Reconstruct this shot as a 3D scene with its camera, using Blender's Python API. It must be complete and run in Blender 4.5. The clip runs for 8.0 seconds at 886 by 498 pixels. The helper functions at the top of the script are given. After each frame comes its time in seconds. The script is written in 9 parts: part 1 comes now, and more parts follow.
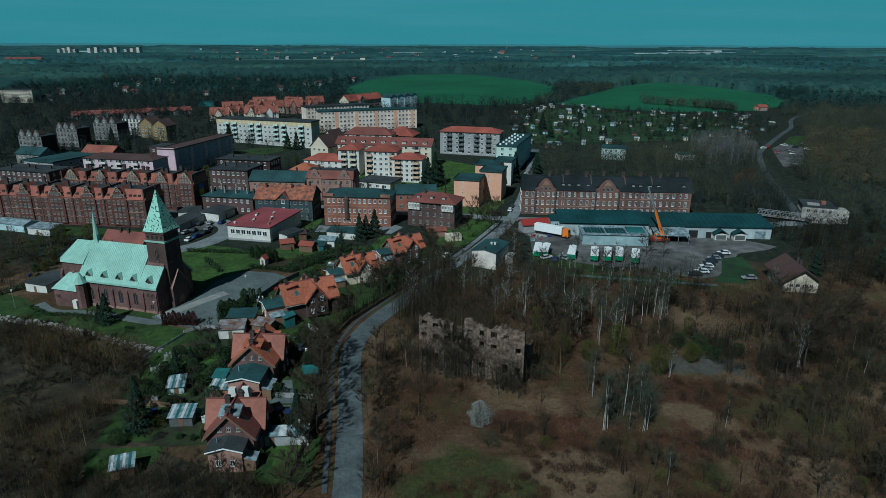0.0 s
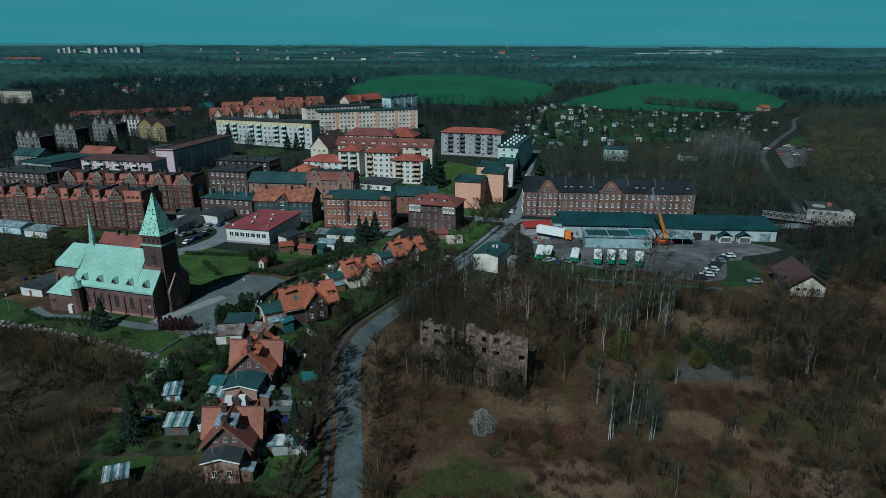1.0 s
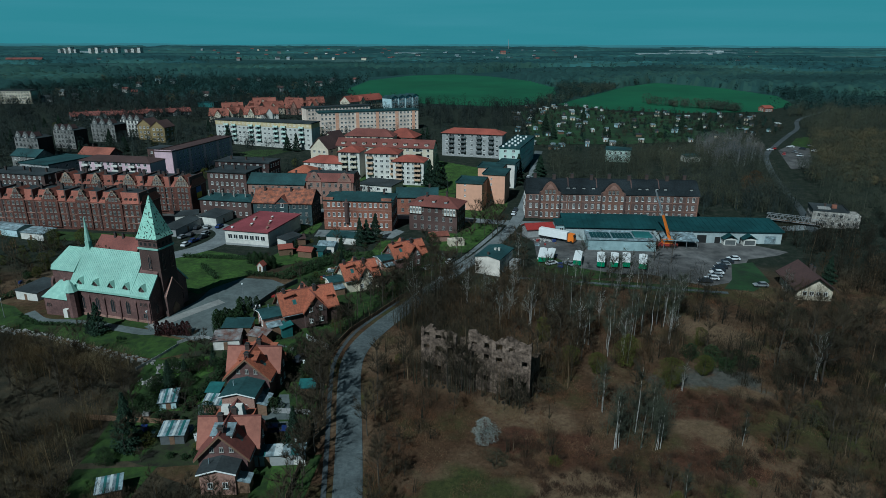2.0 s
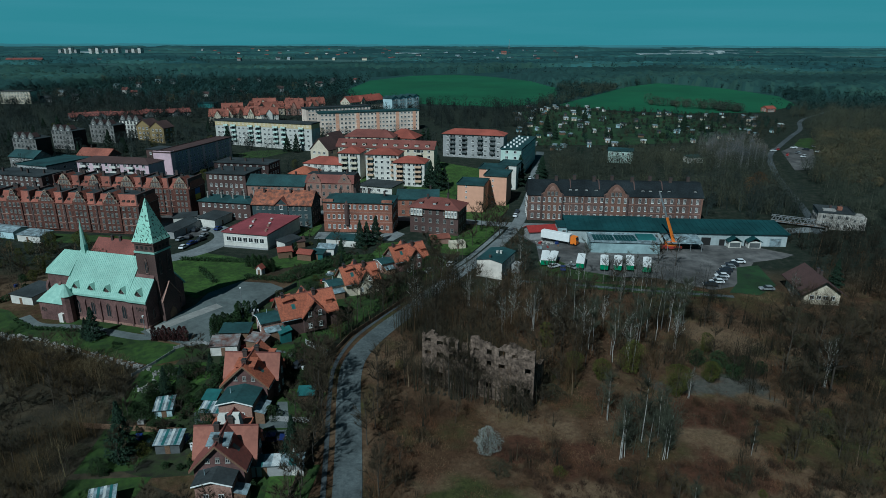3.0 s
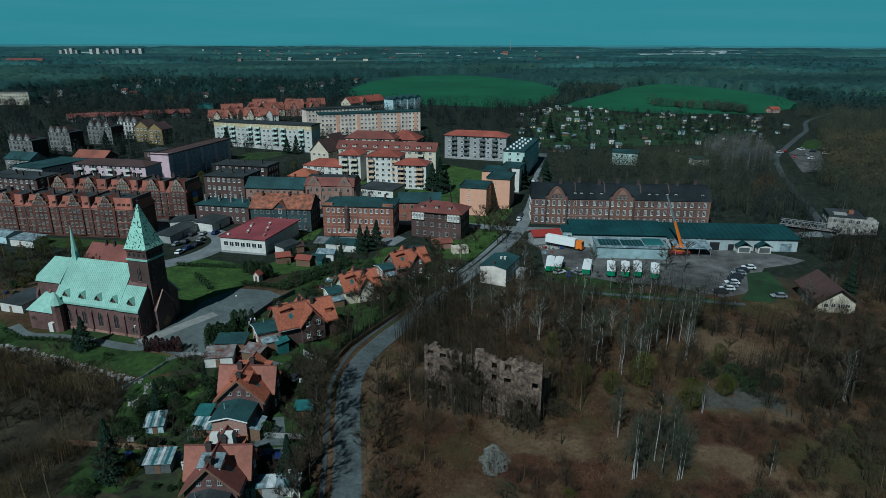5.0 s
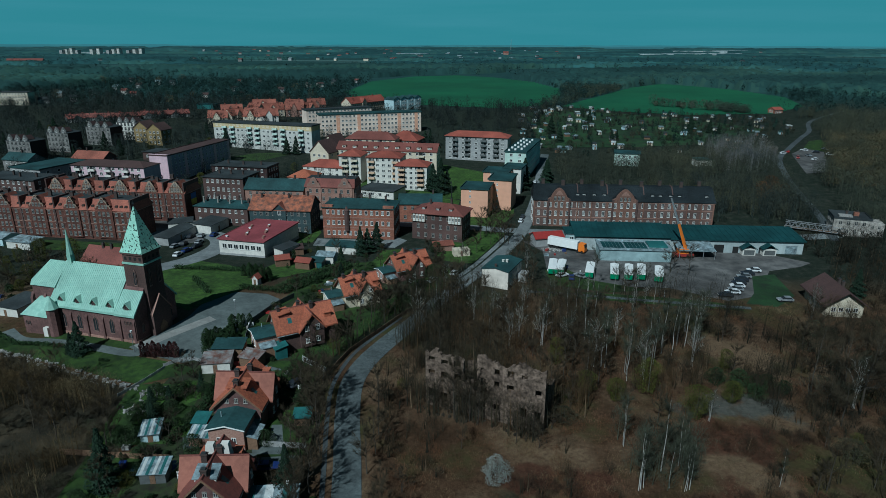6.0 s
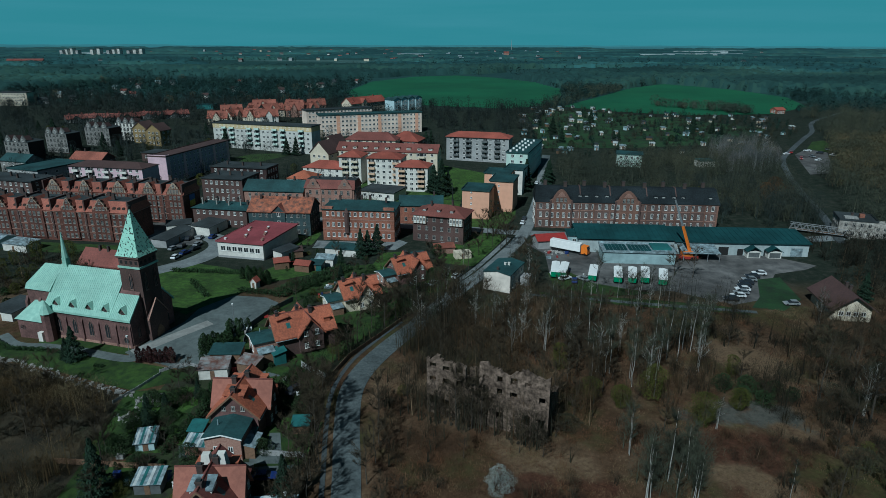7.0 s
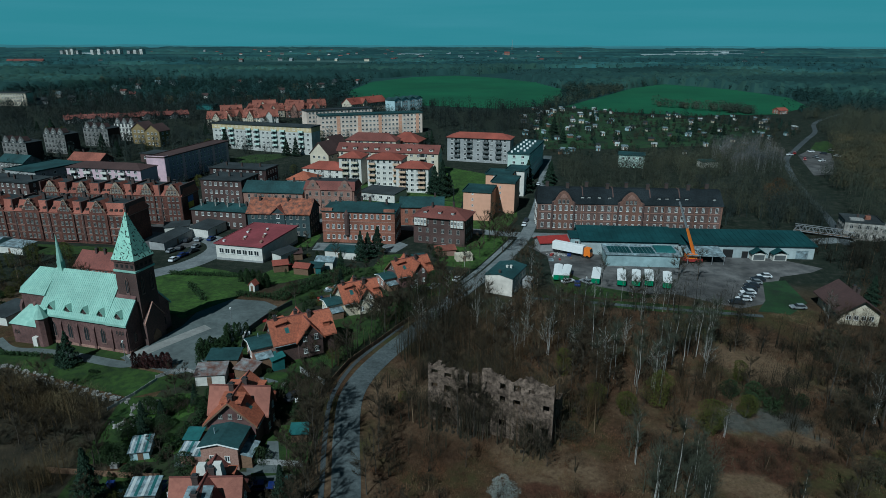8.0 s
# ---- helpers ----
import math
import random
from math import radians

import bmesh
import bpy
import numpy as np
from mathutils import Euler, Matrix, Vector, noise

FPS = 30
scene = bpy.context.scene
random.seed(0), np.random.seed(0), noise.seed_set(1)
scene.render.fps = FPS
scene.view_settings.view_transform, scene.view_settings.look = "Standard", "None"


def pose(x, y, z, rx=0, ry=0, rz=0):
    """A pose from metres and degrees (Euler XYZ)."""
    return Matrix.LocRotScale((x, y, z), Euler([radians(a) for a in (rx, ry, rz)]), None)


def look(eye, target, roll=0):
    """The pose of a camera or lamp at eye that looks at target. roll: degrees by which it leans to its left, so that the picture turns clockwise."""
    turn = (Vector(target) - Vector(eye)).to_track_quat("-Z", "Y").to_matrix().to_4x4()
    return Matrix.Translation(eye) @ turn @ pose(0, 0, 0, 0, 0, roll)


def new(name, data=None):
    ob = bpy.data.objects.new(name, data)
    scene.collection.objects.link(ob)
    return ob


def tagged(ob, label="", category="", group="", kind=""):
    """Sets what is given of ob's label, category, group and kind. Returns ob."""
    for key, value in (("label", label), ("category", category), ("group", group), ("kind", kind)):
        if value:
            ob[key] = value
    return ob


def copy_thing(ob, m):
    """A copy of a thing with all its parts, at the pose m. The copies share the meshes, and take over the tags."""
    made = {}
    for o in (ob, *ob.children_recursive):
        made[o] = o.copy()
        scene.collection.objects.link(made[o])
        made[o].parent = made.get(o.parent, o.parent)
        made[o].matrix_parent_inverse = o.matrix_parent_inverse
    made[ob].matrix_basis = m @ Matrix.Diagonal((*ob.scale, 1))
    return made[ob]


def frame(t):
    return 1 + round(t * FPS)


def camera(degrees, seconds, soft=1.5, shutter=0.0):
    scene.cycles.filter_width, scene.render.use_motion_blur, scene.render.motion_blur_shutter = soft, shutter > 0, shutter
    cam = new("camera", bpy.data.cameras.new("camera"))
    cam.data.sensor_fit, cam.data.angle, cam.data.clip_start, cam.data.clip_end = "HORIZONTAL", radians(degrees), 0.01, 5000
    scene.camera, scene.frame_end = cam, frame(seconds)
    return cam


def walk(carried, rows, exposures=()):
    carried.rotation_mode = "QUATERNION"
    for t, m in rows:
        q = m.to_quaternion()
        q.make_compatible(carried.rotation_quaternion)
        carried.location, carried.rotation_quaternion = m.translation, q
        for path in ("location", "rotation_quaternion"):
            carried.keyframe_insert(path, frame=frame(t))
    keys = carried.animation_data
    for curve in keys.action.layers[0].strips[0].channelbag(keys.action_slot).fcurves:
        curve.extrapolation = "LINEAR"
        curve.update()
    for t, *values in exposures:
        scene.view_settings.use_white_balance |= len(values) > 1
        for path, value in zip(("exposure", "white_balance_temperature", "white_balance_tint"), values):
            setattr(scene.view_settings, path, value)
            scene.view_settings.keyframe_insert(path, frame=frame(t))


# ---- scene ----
cam = camera(71.55, 8.0, 0.75)
# seconds, x, y, z, pitch, yaw, roll
ROWS = [
    (0.0, -0.000, 0.000, 70.000, -18.510, 0.000, 0.211),
    (0.5, -0.108, 1.424, 70.012, -18.503, 0.029, 0.207),
    (1.0, -0.216, 2.840, 70.021, -18.497, 0.058, 0.203),
    (1.5, -0.325, 4.247, 70.027, -18.490, 0.086, 0.198),
    (2.0, -0.436, 5.647, 70.029, -18.484, 0.113, 0.194),
    (2.5, -0.546, 7.039, 70.028, -18.477, 0.140, 0.190),
    (3.0, -0.658, 8.423, 70.023, -18.470, 0.167, 0.185),
    (3.5, -0.770, 9.799, 70.015, -18.464, 0.193, 0.181),
    (4.0, -0.884, 11.166, 70.003, -18.457, 0.219, 0.177),
    (4.5, -0.998, 12.526, 69.989, -18.450, 0.244, 0.173),
    (5.0, -1.112, 13.878, 69.970, -18.443, 0.268, 0.168),
    (5.5, -1.228, 15.222, 69.948, -18.436, 0.292, 0.164),
    (6.0, -1.344, 16.557, 69.923, -18.429, 0.316, 0.160),
    (6.5, -1.461, 17.885, 69.894, -18.422, 0.339, 0.155),
    (7.0, -1.579, 19.205, 69.862, -18.415, 0.362, 0.151),
    (7.5, -1.698, 20.517, 69.827, -18.408, 0.384, 0.147),
    (8.0, -1.817, 21.821, 69.788, -18.401, 0.405, 0.143),
]
walk(cam, [(t, pose(x, y, z, 90 + pitch, 0, yaw) @ pose(0, 0, 0, 0, 0, roll)) for t, x, y, z, pitch, yaw, roll in ROWS],
     exposures=[(0.0, -0.52, 5080, -2)])

# ---- light ----
SUN_ELEVATION, SUN_AZIMUTH = radians(46), radians(208)  # azimuth clockwise from +y
world = bpy.data.worlds.new("world")
scene.world = world
world.use_nodes = True
wn, wl = world.node_tree.nodes, world.node_tree.links
wn.clear()
sky = wn.new("ShaderNodeTexSky")
sky.sky_type, sky.sun_disc = "NISHITA", False
sky.sun_elevation, sky.sun_rotation = SUN_ELEVATION, SUN_AZIMUTH
sky.altitude, sky.air_density, sky.dust_density, sky.ozone_density = 200, 1.0, 1.5, 2.0
tint = wn.new("ShaderNodeMix")
tint.data_type, tint.blend_type = "RGBA", "MULTIPLY"
tint.inputs[0].default_value = 1.0
wl.new(sky.outputs[0], tint.inputs[6])
tint.inputs[7].default_value = (0.075, 0.185, 0.215, 1)
# thin stratus: long streaks of lighter grey-teal
tc = wn.new("ShaderNodeTexCoord")
mp = wn.new("ShaderNodeMapping")
mp.inputs["Scale"].default_value = (1.5, 1.5, 22.0)
wl.new(tc.outputs["Generated"], mp.inputs["Vector"])
cl = wn.new("ShaderNodeTexNoise")
cl.inputs["Scale"].default_value, cl.inputs["Detail"].default_value = 2.2, 5
wl.new(mp.outputs[0], cl.inputs["Vector"])
cr = wn.new("ShaderNodeValToRGB")
cr.color_ramp.elements[0].position, cr.color_ramp.elements[1].position = 0.42, 0.78
wl.new(cl.outputs[0], cr.inputs[0])
cm = wn.new("ShaderNodeMath")
cm.operation = "MULTIPLY"
cm.inputs[1].default_value = 0.3
wl.new(cr.outputs[0], cm.inputs[0])
cmix = wn.new("ShaderNodeMix")
cmix.data_type = "RGBA"
wl.new(cm.outputs[0], cmix.inputs[0])
cmix.inputs[7].default_value = (2.2, 5.6, 6.0, 1)
# haze thickens towards the horizon
sepz = wn.new("ShaderNodeSeparateXYZ")
wl.new(tc.outputs["Generated"], sepz.inputs[0])
hz = wn.new("ShaderNodeMapRange")
hz.inputs["From Min"].default_value, hz.inputs["From Max"].default_value = 0.07, 0.22
hz.inputs["To Min"].default_value, hz.inputs["To Max"].default_value = 0.85, 0.0
wl.new(sepz.outputs["Z"], hz.inputs[0])
haze = wn.new("ShaderNodeMix")
haze.data_type = "RGBA"
wl.new(hz.outputs[0], haze.inputs[0])
wl.new(tint.outputs[2], haze.inputs[6])
haze.inputs[7].default_value = (1.50, 5.35, 5.45, 1)
wl.new(haze.outputs[2], cmix.inputs[6])
bgn = wn.new("ShaderNodeBackground")
bgn.inputs["Strength"].default_value = 0.070
wl.new(cmix.outputs[2], bgn.inputs["Color"])
wo = wn.new("ShaderNodeOutputWorld")
wl.new(bgn.outputs[0], wo.inputs[0])

sun = new("sun", bpy.data.lights.new("sun", "SUN"))
sun.data.energy, sun.data.angle, sun.data.color = 5.0, radians(0.6), (1.0, 0.96, 0.86)
sdir = Vector((math.sin(SUN_AZIMUTH) * math.cos(SUN_ELEVATION), math.cos(SUN_AZIMUTH) * math.cos(SUN_ELEVATION), math.sin(SUN_ELEVATION)))
sun.matrix_world = look(tuple(sdir * 400), (0, 0, 0))


# ---- materials ----
def mat(name, col, col2=None, scale=1.0, rough=0.85, metal=0.0, bump=0.0, bump_scale=8.0, stain=0.25, stain_scale=0.12, spread=0.0, low=0.35, high=0.65, spec=0.3):
    """Two colours mixed by fine grain, darkened and lightened by broad stains, with a little relief."""
    m = bpy.data.materials.new(name)
    m.use_nodes = True
    n, l = m.node_tree.nodes, m.node_tree.links
    b = n["Principled BSDF"]
    b.inputs["Roughness"].default_value, b.inputs["Metallic"].default_value = rough, metal
    b.inputs["Specular IOR Level"].default_value = spec
    co = n.new("ShaderNodeTexCoord")
    col2 = col2 or tuple(c * 0.7 for c in col)
    g = n.new("ShaderNodeTexNoise")
    g.inputs["Scale"].default_value, g.inputs["Detail"].default_value = scale, 6
    g.inputs["Roughness"].default_value = 0.65
    l.new(co.outputs["Object"], g.inputs["Vector"])
    r = n.new("ShaderNodeValToRGB")
    r.color_ramp.elements[0].position, r.color_ramp.elements[1].position = low, high
    r.color_ramp.elements[0].color, r.color_ramp.elements[1].color = (*col2, 1), (*col, 1)
    l.new(g.outputs[0], r.inputs[0])
    out = r.outputs[0]
    if stain:
        s = n.new("ShaderNodeTexNoise")
        s.inputs["Scale"].default_value, s.inputs["Detail"].default_value = stain_scale, 4
        l.new(co.outputs["Object"], s.inputs["Vector"])
        mr = n.new("ShaderNodeMapRange")
        mr.inputs["From Min"].default_value, mr.inputs["From Max"].default_value = 0.3, 0.7
        mr.inputs["To Min"].default_value, mr.inputs["To Max"].default_value = 1 - stain, 1 + stain
        l.new(s.outputs[0], mr.inputs[0])
        mx = n.new("ShaderNodeVectorMath")
        mx.operation = "SCALE"
        l.new(out, mx.inputs[0])
        l.new(mr.outputs[0], mx.inputs["Scale"])
        out = mx.outputs[0]
    if spread:
        oi = n.new("ShaderNodeObjectInfo")
        mr = n.new("ShaderNodeMapRange")
        mr.inputs["To Min"].default_value, mr.inputs["To Max"].default_value = 1 - spread, 1 + spread
        l.new(oi.outputs["Random"], mr.inputs[0])
        mx = n.new("ShaderNodeVectorMath")
        mx.operation = "SCALE"
        l.new(out, mx.inputs[0])
        l.new(mr.outputs[0], mx.inputs["Scale"])
        out = mx.outputs[0]
    l.new(out, b.inputs["Base Color"])
    if bump:
        bt = n.new("ShaderNodeTexNoise")
        bt.inputs["Scale"].default_value, bt.inputs["Detail"].default_value = bump_scale, 5
        l.new(co.outputs["Object"], bt.inputs["Vector"])
        bp = n.new("ShaderNodeBump")
        bp.inputs["Strength"].default_value, bp.inputs["Distance"].default_value = bump, 0.1
        l.new(bt.outputs[0], bp.inputs["Height"])
        l.new(bp.outputs[0], b.inputs["Normal"])
    return m


def island_mat(name, cols, rough=0.9, spec=0.2, stands=False):
    """Foliage and twigs: one of several colours for each separate piece."""
    m = bpy.data.materials.new(name)
    m.use_nodes = True
    n, l = m.node_tree.nodes, m.node_tree.links
    b = n["Principled BSDF"]
    b.inputs["Roughness"].default_value, b.inputs["Specular IOR Level"].default_value = rough, spec
    ge = n.new("ShaderNodeNewGeometry")
    r = n.new("ShaderNodeValToRGB")
    while len(r.color_ramp.elements) < len(cols):
        r.color_ramp.elements.new(0.5)
    for i, c in enumerate(cols):
        r.color_ramp.elements[i].position = i / max(1, len(cols) - 1)
        r.color_ramp.elements[i].color = (*c, 1)
    l.new(ge.outputs["Random Per Island"], r.inputs[0])
    oi = n.new("ShaderNodeObjectInfo")
    mr = n.new("ShaderNodeMapRange")
    mr.inputs["To Min"].default_value, mr.inputs["To Max"].default_value = 0.72, 1.28
    l.new(oi.outputs["Random"], mr.inputs[0])
    mx = n.new("ShaderNodeVectorMath")
    mx.operation = "SCALE"
    l.new(r.outputs[0], mx.inputs[0])
    l.new(mr.outputs[0], mx.inputs["Scale"])
    out = mx.outputs[0]
    if stands:
        # each tree of a wood has its own tone, from grey-brown to greenish
        at = n.new("ShaderNodeAttribute")
        at.attribute_name = "tone"
        tr = n.new("ShaderNodeValToRGB")
        while len(tr.color_ramp.elements) < 4:
            tr.color_ramp.elements.new(0.5)
        for e, (p, c) in zip(tr.color_ramp.elements, ((0.0, (0.55, 0.62, 0.62)), (0.38, (0.85, 0.9, 0.88)), (0.75, (1.25, 1.12, 0.92)), (1.0, (1.5, 1.5, 1.45))) if stands == "soft" else ((0.0, (0.82, 0.86, 0.86)), (0.38, (0.95, 0.97, 0.97)), (0.75, (1.08, 1.06, 1.02)), (1.0, (1.15, 1.15, 1.14))) if stands == "even" else ((0.0, (0.28, 0.40, 0.40)), (0.38, (0.72, 0.80, 0.76)), (0.75, (1.5, 1.15, 0.75)), (1.0, (3.0, 2.9, 2.7)))):
            e.position, e.color = p, (*c, 1)
        l.new(at.outputs["Fac"], tr.inputs[0])
        mm = n.new("ShaderNodeVectorMath")
        mm.operation = "MULTIPLY"
        l.new(out, mm.inputs[0])
        l.new(tr.outputs[0], mm.inputs[1])
        out = mm.outputs[0]
    l.new(out, b.inputs["Base Color"])
    return m


M = {}
M["brick"] = mat("red_brick", (0.31, 0.125, 0.080), (0.17, 0.075, 0.053), 1.8, 0.9, bump=0.3, stain=0.35, stain_scale=0.2)
M["brick_row"] = mat("old_row_brick", (0.130, 0.051, 0.036), (0.056, 0.029, 0.024), 1.6, 0.9, bump=0.3, stain=0.45, stain_scale=0.2)
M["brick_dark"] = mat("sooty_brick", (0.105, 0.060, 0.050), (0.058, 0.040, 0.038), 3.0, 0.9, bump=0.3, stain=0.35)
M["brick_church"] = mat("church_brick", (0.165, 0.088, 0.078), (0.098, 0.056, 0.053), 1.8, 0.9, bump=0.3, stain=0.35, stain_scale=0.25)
M["brick_pale"] = mat("weathered_brick", (0.33, 0.20, 0.16), (0.22, 0.12, 0.09), 3.0, 0.9, bump=0.3, stain=0.3)
M["white_wall"] = mat("white_plaster", (0.66, 0.63, 0.57), (0.52, 0.50, 0.46), 0.8, 0.9, stain=0.12)
M["cream_wall"] = mat("cream_plaster", (0.62, 0.54, 0.41), (0.50, 0.44, 0.34), 0.8, 0.9, stain=0.12)
M["peach_wall"] = mat("peach_plaster", (0.66, 0.36, 0.24), (0.60, 0.33, 0.22), 0.5, 0.9, stain=0.08)
M["mint_wall"] = mat("mint_plaster", (0.52, 0.64, 0.57), (0.45, 0.56, 0.50), 0.5, 0.9, stain=0.1)
M["pink_wall"] = mat("pink_plaster", (0.62, 0.44, 0.48), (0.52, 0.38, 0.42), 0.6, 0.9, stain=0.1)
M["grey_wall"] = mat("grey_plaster", (0.34, 0.34, 0.33), (0.26, 0.26, 0.26), 0.8, 0.9, stain=0.2)
M["dark_wall"] = mat("dark_plaster", (0.12, 0.13, 0.13), (0.08, 0.085, 0.085), 0.8, 0.9, stain=0.25)
M["blue_wall"] = mat("pale_blue_plaster", (0.45, 0.58, 0.60), (0.38, 0.50, 0.52), 0.8, 0.9, stain=0.12)
M["yellow_wall"] = mat("yellow_plaster", (0.2550, 0.1837, 0.0800), (0.1800, 0.1350, 0.0640), 0.8, 0.9, stain=0.3)
# soot grey, darkened further for the dim light over the left town
M["dim_sooty_wall"] = mat("dim_sooty_plaster", (0.25, 0.24, 0.225), (0.12, 0.115, 0.11), 0.7, 0.9, stain=0.35)
M["pale_front"] = mat("pale_old_plaster", (0.2312, 0.2244, 0.2108), (0.1088, 0.1054, 0.1020), 0.5, 0.9, stain=0.35)
M["grove"] = island_mat("grey_birch_twigs", [(0.1125, 0.1170, 0.1200), (0.1575, 0.1560, 0.1560), (0.0900, 0.0930, 0.0960)], stands="soft")
M["gable_plaster"] = mat("dull_gable_plaster", (0.3680, 0.2960, 0.2240), (0.2240, 0.1680, 0.1240), 1.2, 0.9, stain=0.3)
M["cream_band"] = mat("yellow_band_paint", (0.56, 0.44, 0.24), (0.48, 0.38, 0.22), 0.8, 0.9, stain=0.1)
M["brick_trim"] = mat("moulded_brick_trim", (0.20, 0.125, 0.105), (0.13, 0.08, 0.07), 3.0, 0.9, stain=0.2)
M["cream_white"] = mat("cream_white_render", (0.66, 0.60, 0.53), (0.54, 0.49, 0.43), 0.5, 0.9, stain=0.15)
M["pale_panel"] = mat("pale_panel_plaster", (0.52, 0.51, 0.47), (0.42, 0.41, 0.38), 0.3, 0.9, stain=0.15)
M["stone"] = mat("pale_stone", (0.50, 0.46, 0.40), (0.36, 0.33, 0.29), 2.0, 0.9, bump=0.3)
M["tile_orange"] = mat("orange_clay_tile", (0.40, 0.120, 0.062), (0.22, 0.072, 0.042), 2.2, 0.8, bump=0.5, bump_scale=6, stain=0.25, spread=0.12)
M["tile_rust"] = mat("weathered_rust_tile", (0.28, 0.092, 0.060), (0.16, 0.058, 0.042), 2.0, 0.8, bump=0.5, bump_scale=6, stain=0.3, spread=0.1)
M["tile_patchy"] = mat("patchy_old_orange_tile", (0.36, 0.115, 0.058), (0.085, 0.048, 0.038), 0.7, 0.8, bump=0.5, bump_scale=6, stain=0.3, stain_scale=0.25)
M["tile_red"] = mat("red_clay_tile", (0.29, 0.075, 0.050), (0.20, 0.056, 0.040), 2.2, 0.8, bump=0.5, bump_scale=6, stain=0.25, spread=0.1)
M["tile_maroon"] = mat("old_maroon_tile", (0.20, 0.065, 0.05), (0.13, 0.048, 0.04), 2.0, 0.8, bump=0.5, bump_scale=6, stain=0.25, spread=0.1)
M["tile_salmon"] = mat("faded_salmon_tile", (0.31, 0.125, 0.088), (0.235, 0.092, 0.066), 1.1, 0.8, bump=0.5, bump_scale=6, stain=0.22, spread=0.08)
M["teal_wall"] = mat("dark_teal_plaster", (0.052, 0.078, 0.082), (0.030, 0.048, 0.052), 0.8, 0.9, stain=0.35)
# pale teal puts the haze over far meadows into the colour
M["stubble"] = mat("haze_pale_fallow_field", (0.062, 0.118, 0.108), (0.046, 0.096, 0.090), 0.01, 0.95, stain=0.2, stain_scale=0.006)
M["olive_wood"] = island_mat("budding_olive_woods", [(0.058, 0.060, 0.034), (0.078, 0.072, 0.038), (0.072, 0.058, 0.036), (0.092, 0.070, 0.044)], stands="soft")
M["hedge_wood"] = island_mat("grey_olive_hedge", [(0.050, 0.068, 0.050), (0.068, 0.082, 0.060), (0.056, 0.068, 0.052)], stands="soft")
# lilac, dulled to hold some shade of the block's long side
M["lilac_wall"] = mat("shade_dulled_lilac_plaster", (0.38, 0.35, 0.42), (0.27, 0.25, 0.31), 0.6, 0.9, stain=0.2)
M["tile_brown"] = mat("brown_roof_tile", (0.075, 0.042, 0.038), (0.05, 0.03, 0.028), 2.0, 0.8, bump=0.4, stain=0.2)
M["felt_dark"] = mat("dark_roofing_felt", (0.038, 0.045, 0.047), (0.022, 0.027, 0.029), 1.5, 0.85, bump=0.2, stain=0.35)
M["felt_green"] = mat("teal_roofing_felt", (0.0246, 0.0640, 0.0656), (0.0148, 0.0410, 0.0426), 1.2, 0.75, bump=0.2, stain=0.35)
M["felt_brick"] = mat("maroon_roofing_felt", (0.24, 0.055, 0.065), (0.18, 0.045, 0.05), 1.0, 0.75, stain=0.2)
M["slate"] = mat("slate", (0.022, 0.028, 0.031), (0.011, 0.014, 0.016), 2.5, 0.9, bump=0.5, stain=0.4, spec=0.1)
M["copper"] = mat("verdigris_copper", (0.3220, 0.5060, 0.4185), (0.2392, 0.4048, 0.3348), 0.9, 0.6, bump=0.1, stain=0.18)
M["copper_seam"] = mat("verdigris_seam", (0.33, 0.52, 0.43), (0.26, 0.43, 0.36), 1.2, 0.6, stain=0.1)
M["metal_roof"] = mat("green_sheet_roof", (0.014, 0.052, 0.055), (0.010, 0.040, 0.043), 0.6, 0.7, stain=0.25, spec=0.2)
M["zinc"] = mat("zinc_sheet", (0.34, 0.43, 0.46), (0.12, 0.14, 0.15), 0.9, 0.5, metal=0.2, stain=0.4, stain_scale=0.5)
M["frame_old"] = mat("aged_window_frame", (0.34, 0.32, 0.29), (0.26, 0.25, 0.23), 2.0, 0.7, stain=0.0)
M["frame_white"] = mat("white_window_frame", (0.78, 0.77, 0.73), (0.70, 0.69, 0.66), 2.0, 0.6, stain=0.0)
M["glass"] = mat("window_glass", (0.030, 0.036, 0.040), (0.015, 0.018, 0.02), 0.6, 0.2, stain=0.0, spec=0.3)
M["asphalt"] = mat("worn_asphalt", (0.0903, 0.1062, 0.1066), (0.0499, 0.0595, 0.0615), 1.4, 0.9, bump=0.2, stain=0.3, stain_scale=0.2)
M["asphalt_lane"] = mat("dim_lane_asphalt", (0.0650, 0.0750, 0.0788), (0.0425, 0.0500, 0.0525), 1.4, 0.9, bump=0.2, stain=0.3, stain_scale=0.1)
# brighter copy of the asphalt, with sunlight put into its colour
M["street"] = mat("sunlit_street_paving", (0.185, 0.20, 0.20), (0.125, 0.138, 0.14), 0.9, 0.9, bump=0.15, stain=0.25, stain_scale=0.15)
M["paving"] = mat("grey_paving", (0.1080, 0.1260, 0.1224), (0.0738, 0.0873, 0.0864), 0.8, 0.9, bump=0.15, stain=0.22, stain_scale=0.15)
M["paving_light"] = mat("lit_pale_paving", (0.24, 0.24, 0.225), (0.17, 0.17, 0.16), 0.8, 0.9, bump=0.15, stain=0.15)
M["yard"] = mat("gravel_yard", (0.125, 0.120, 0.115), (0.050, 0.050, 0.050), 0.22, 0.95, bump=0.4, stain=0.45, stain_scale=0.06)
M["lawn"] = mat("lawn_grass", (0.030, 0.058, 0.009), (0.012, 0.027, 0.006), 0.6, 0.95, bump=0.6, bump_scale=5, stain=0.4, stain_scale=0.13)
M["field"] = mat("young_wheat", (0.014, 0.090, 0.036), (0.009, 0.068, 0.029), 0.02, 0.95, stain=0.18, stain_scale=0.006)
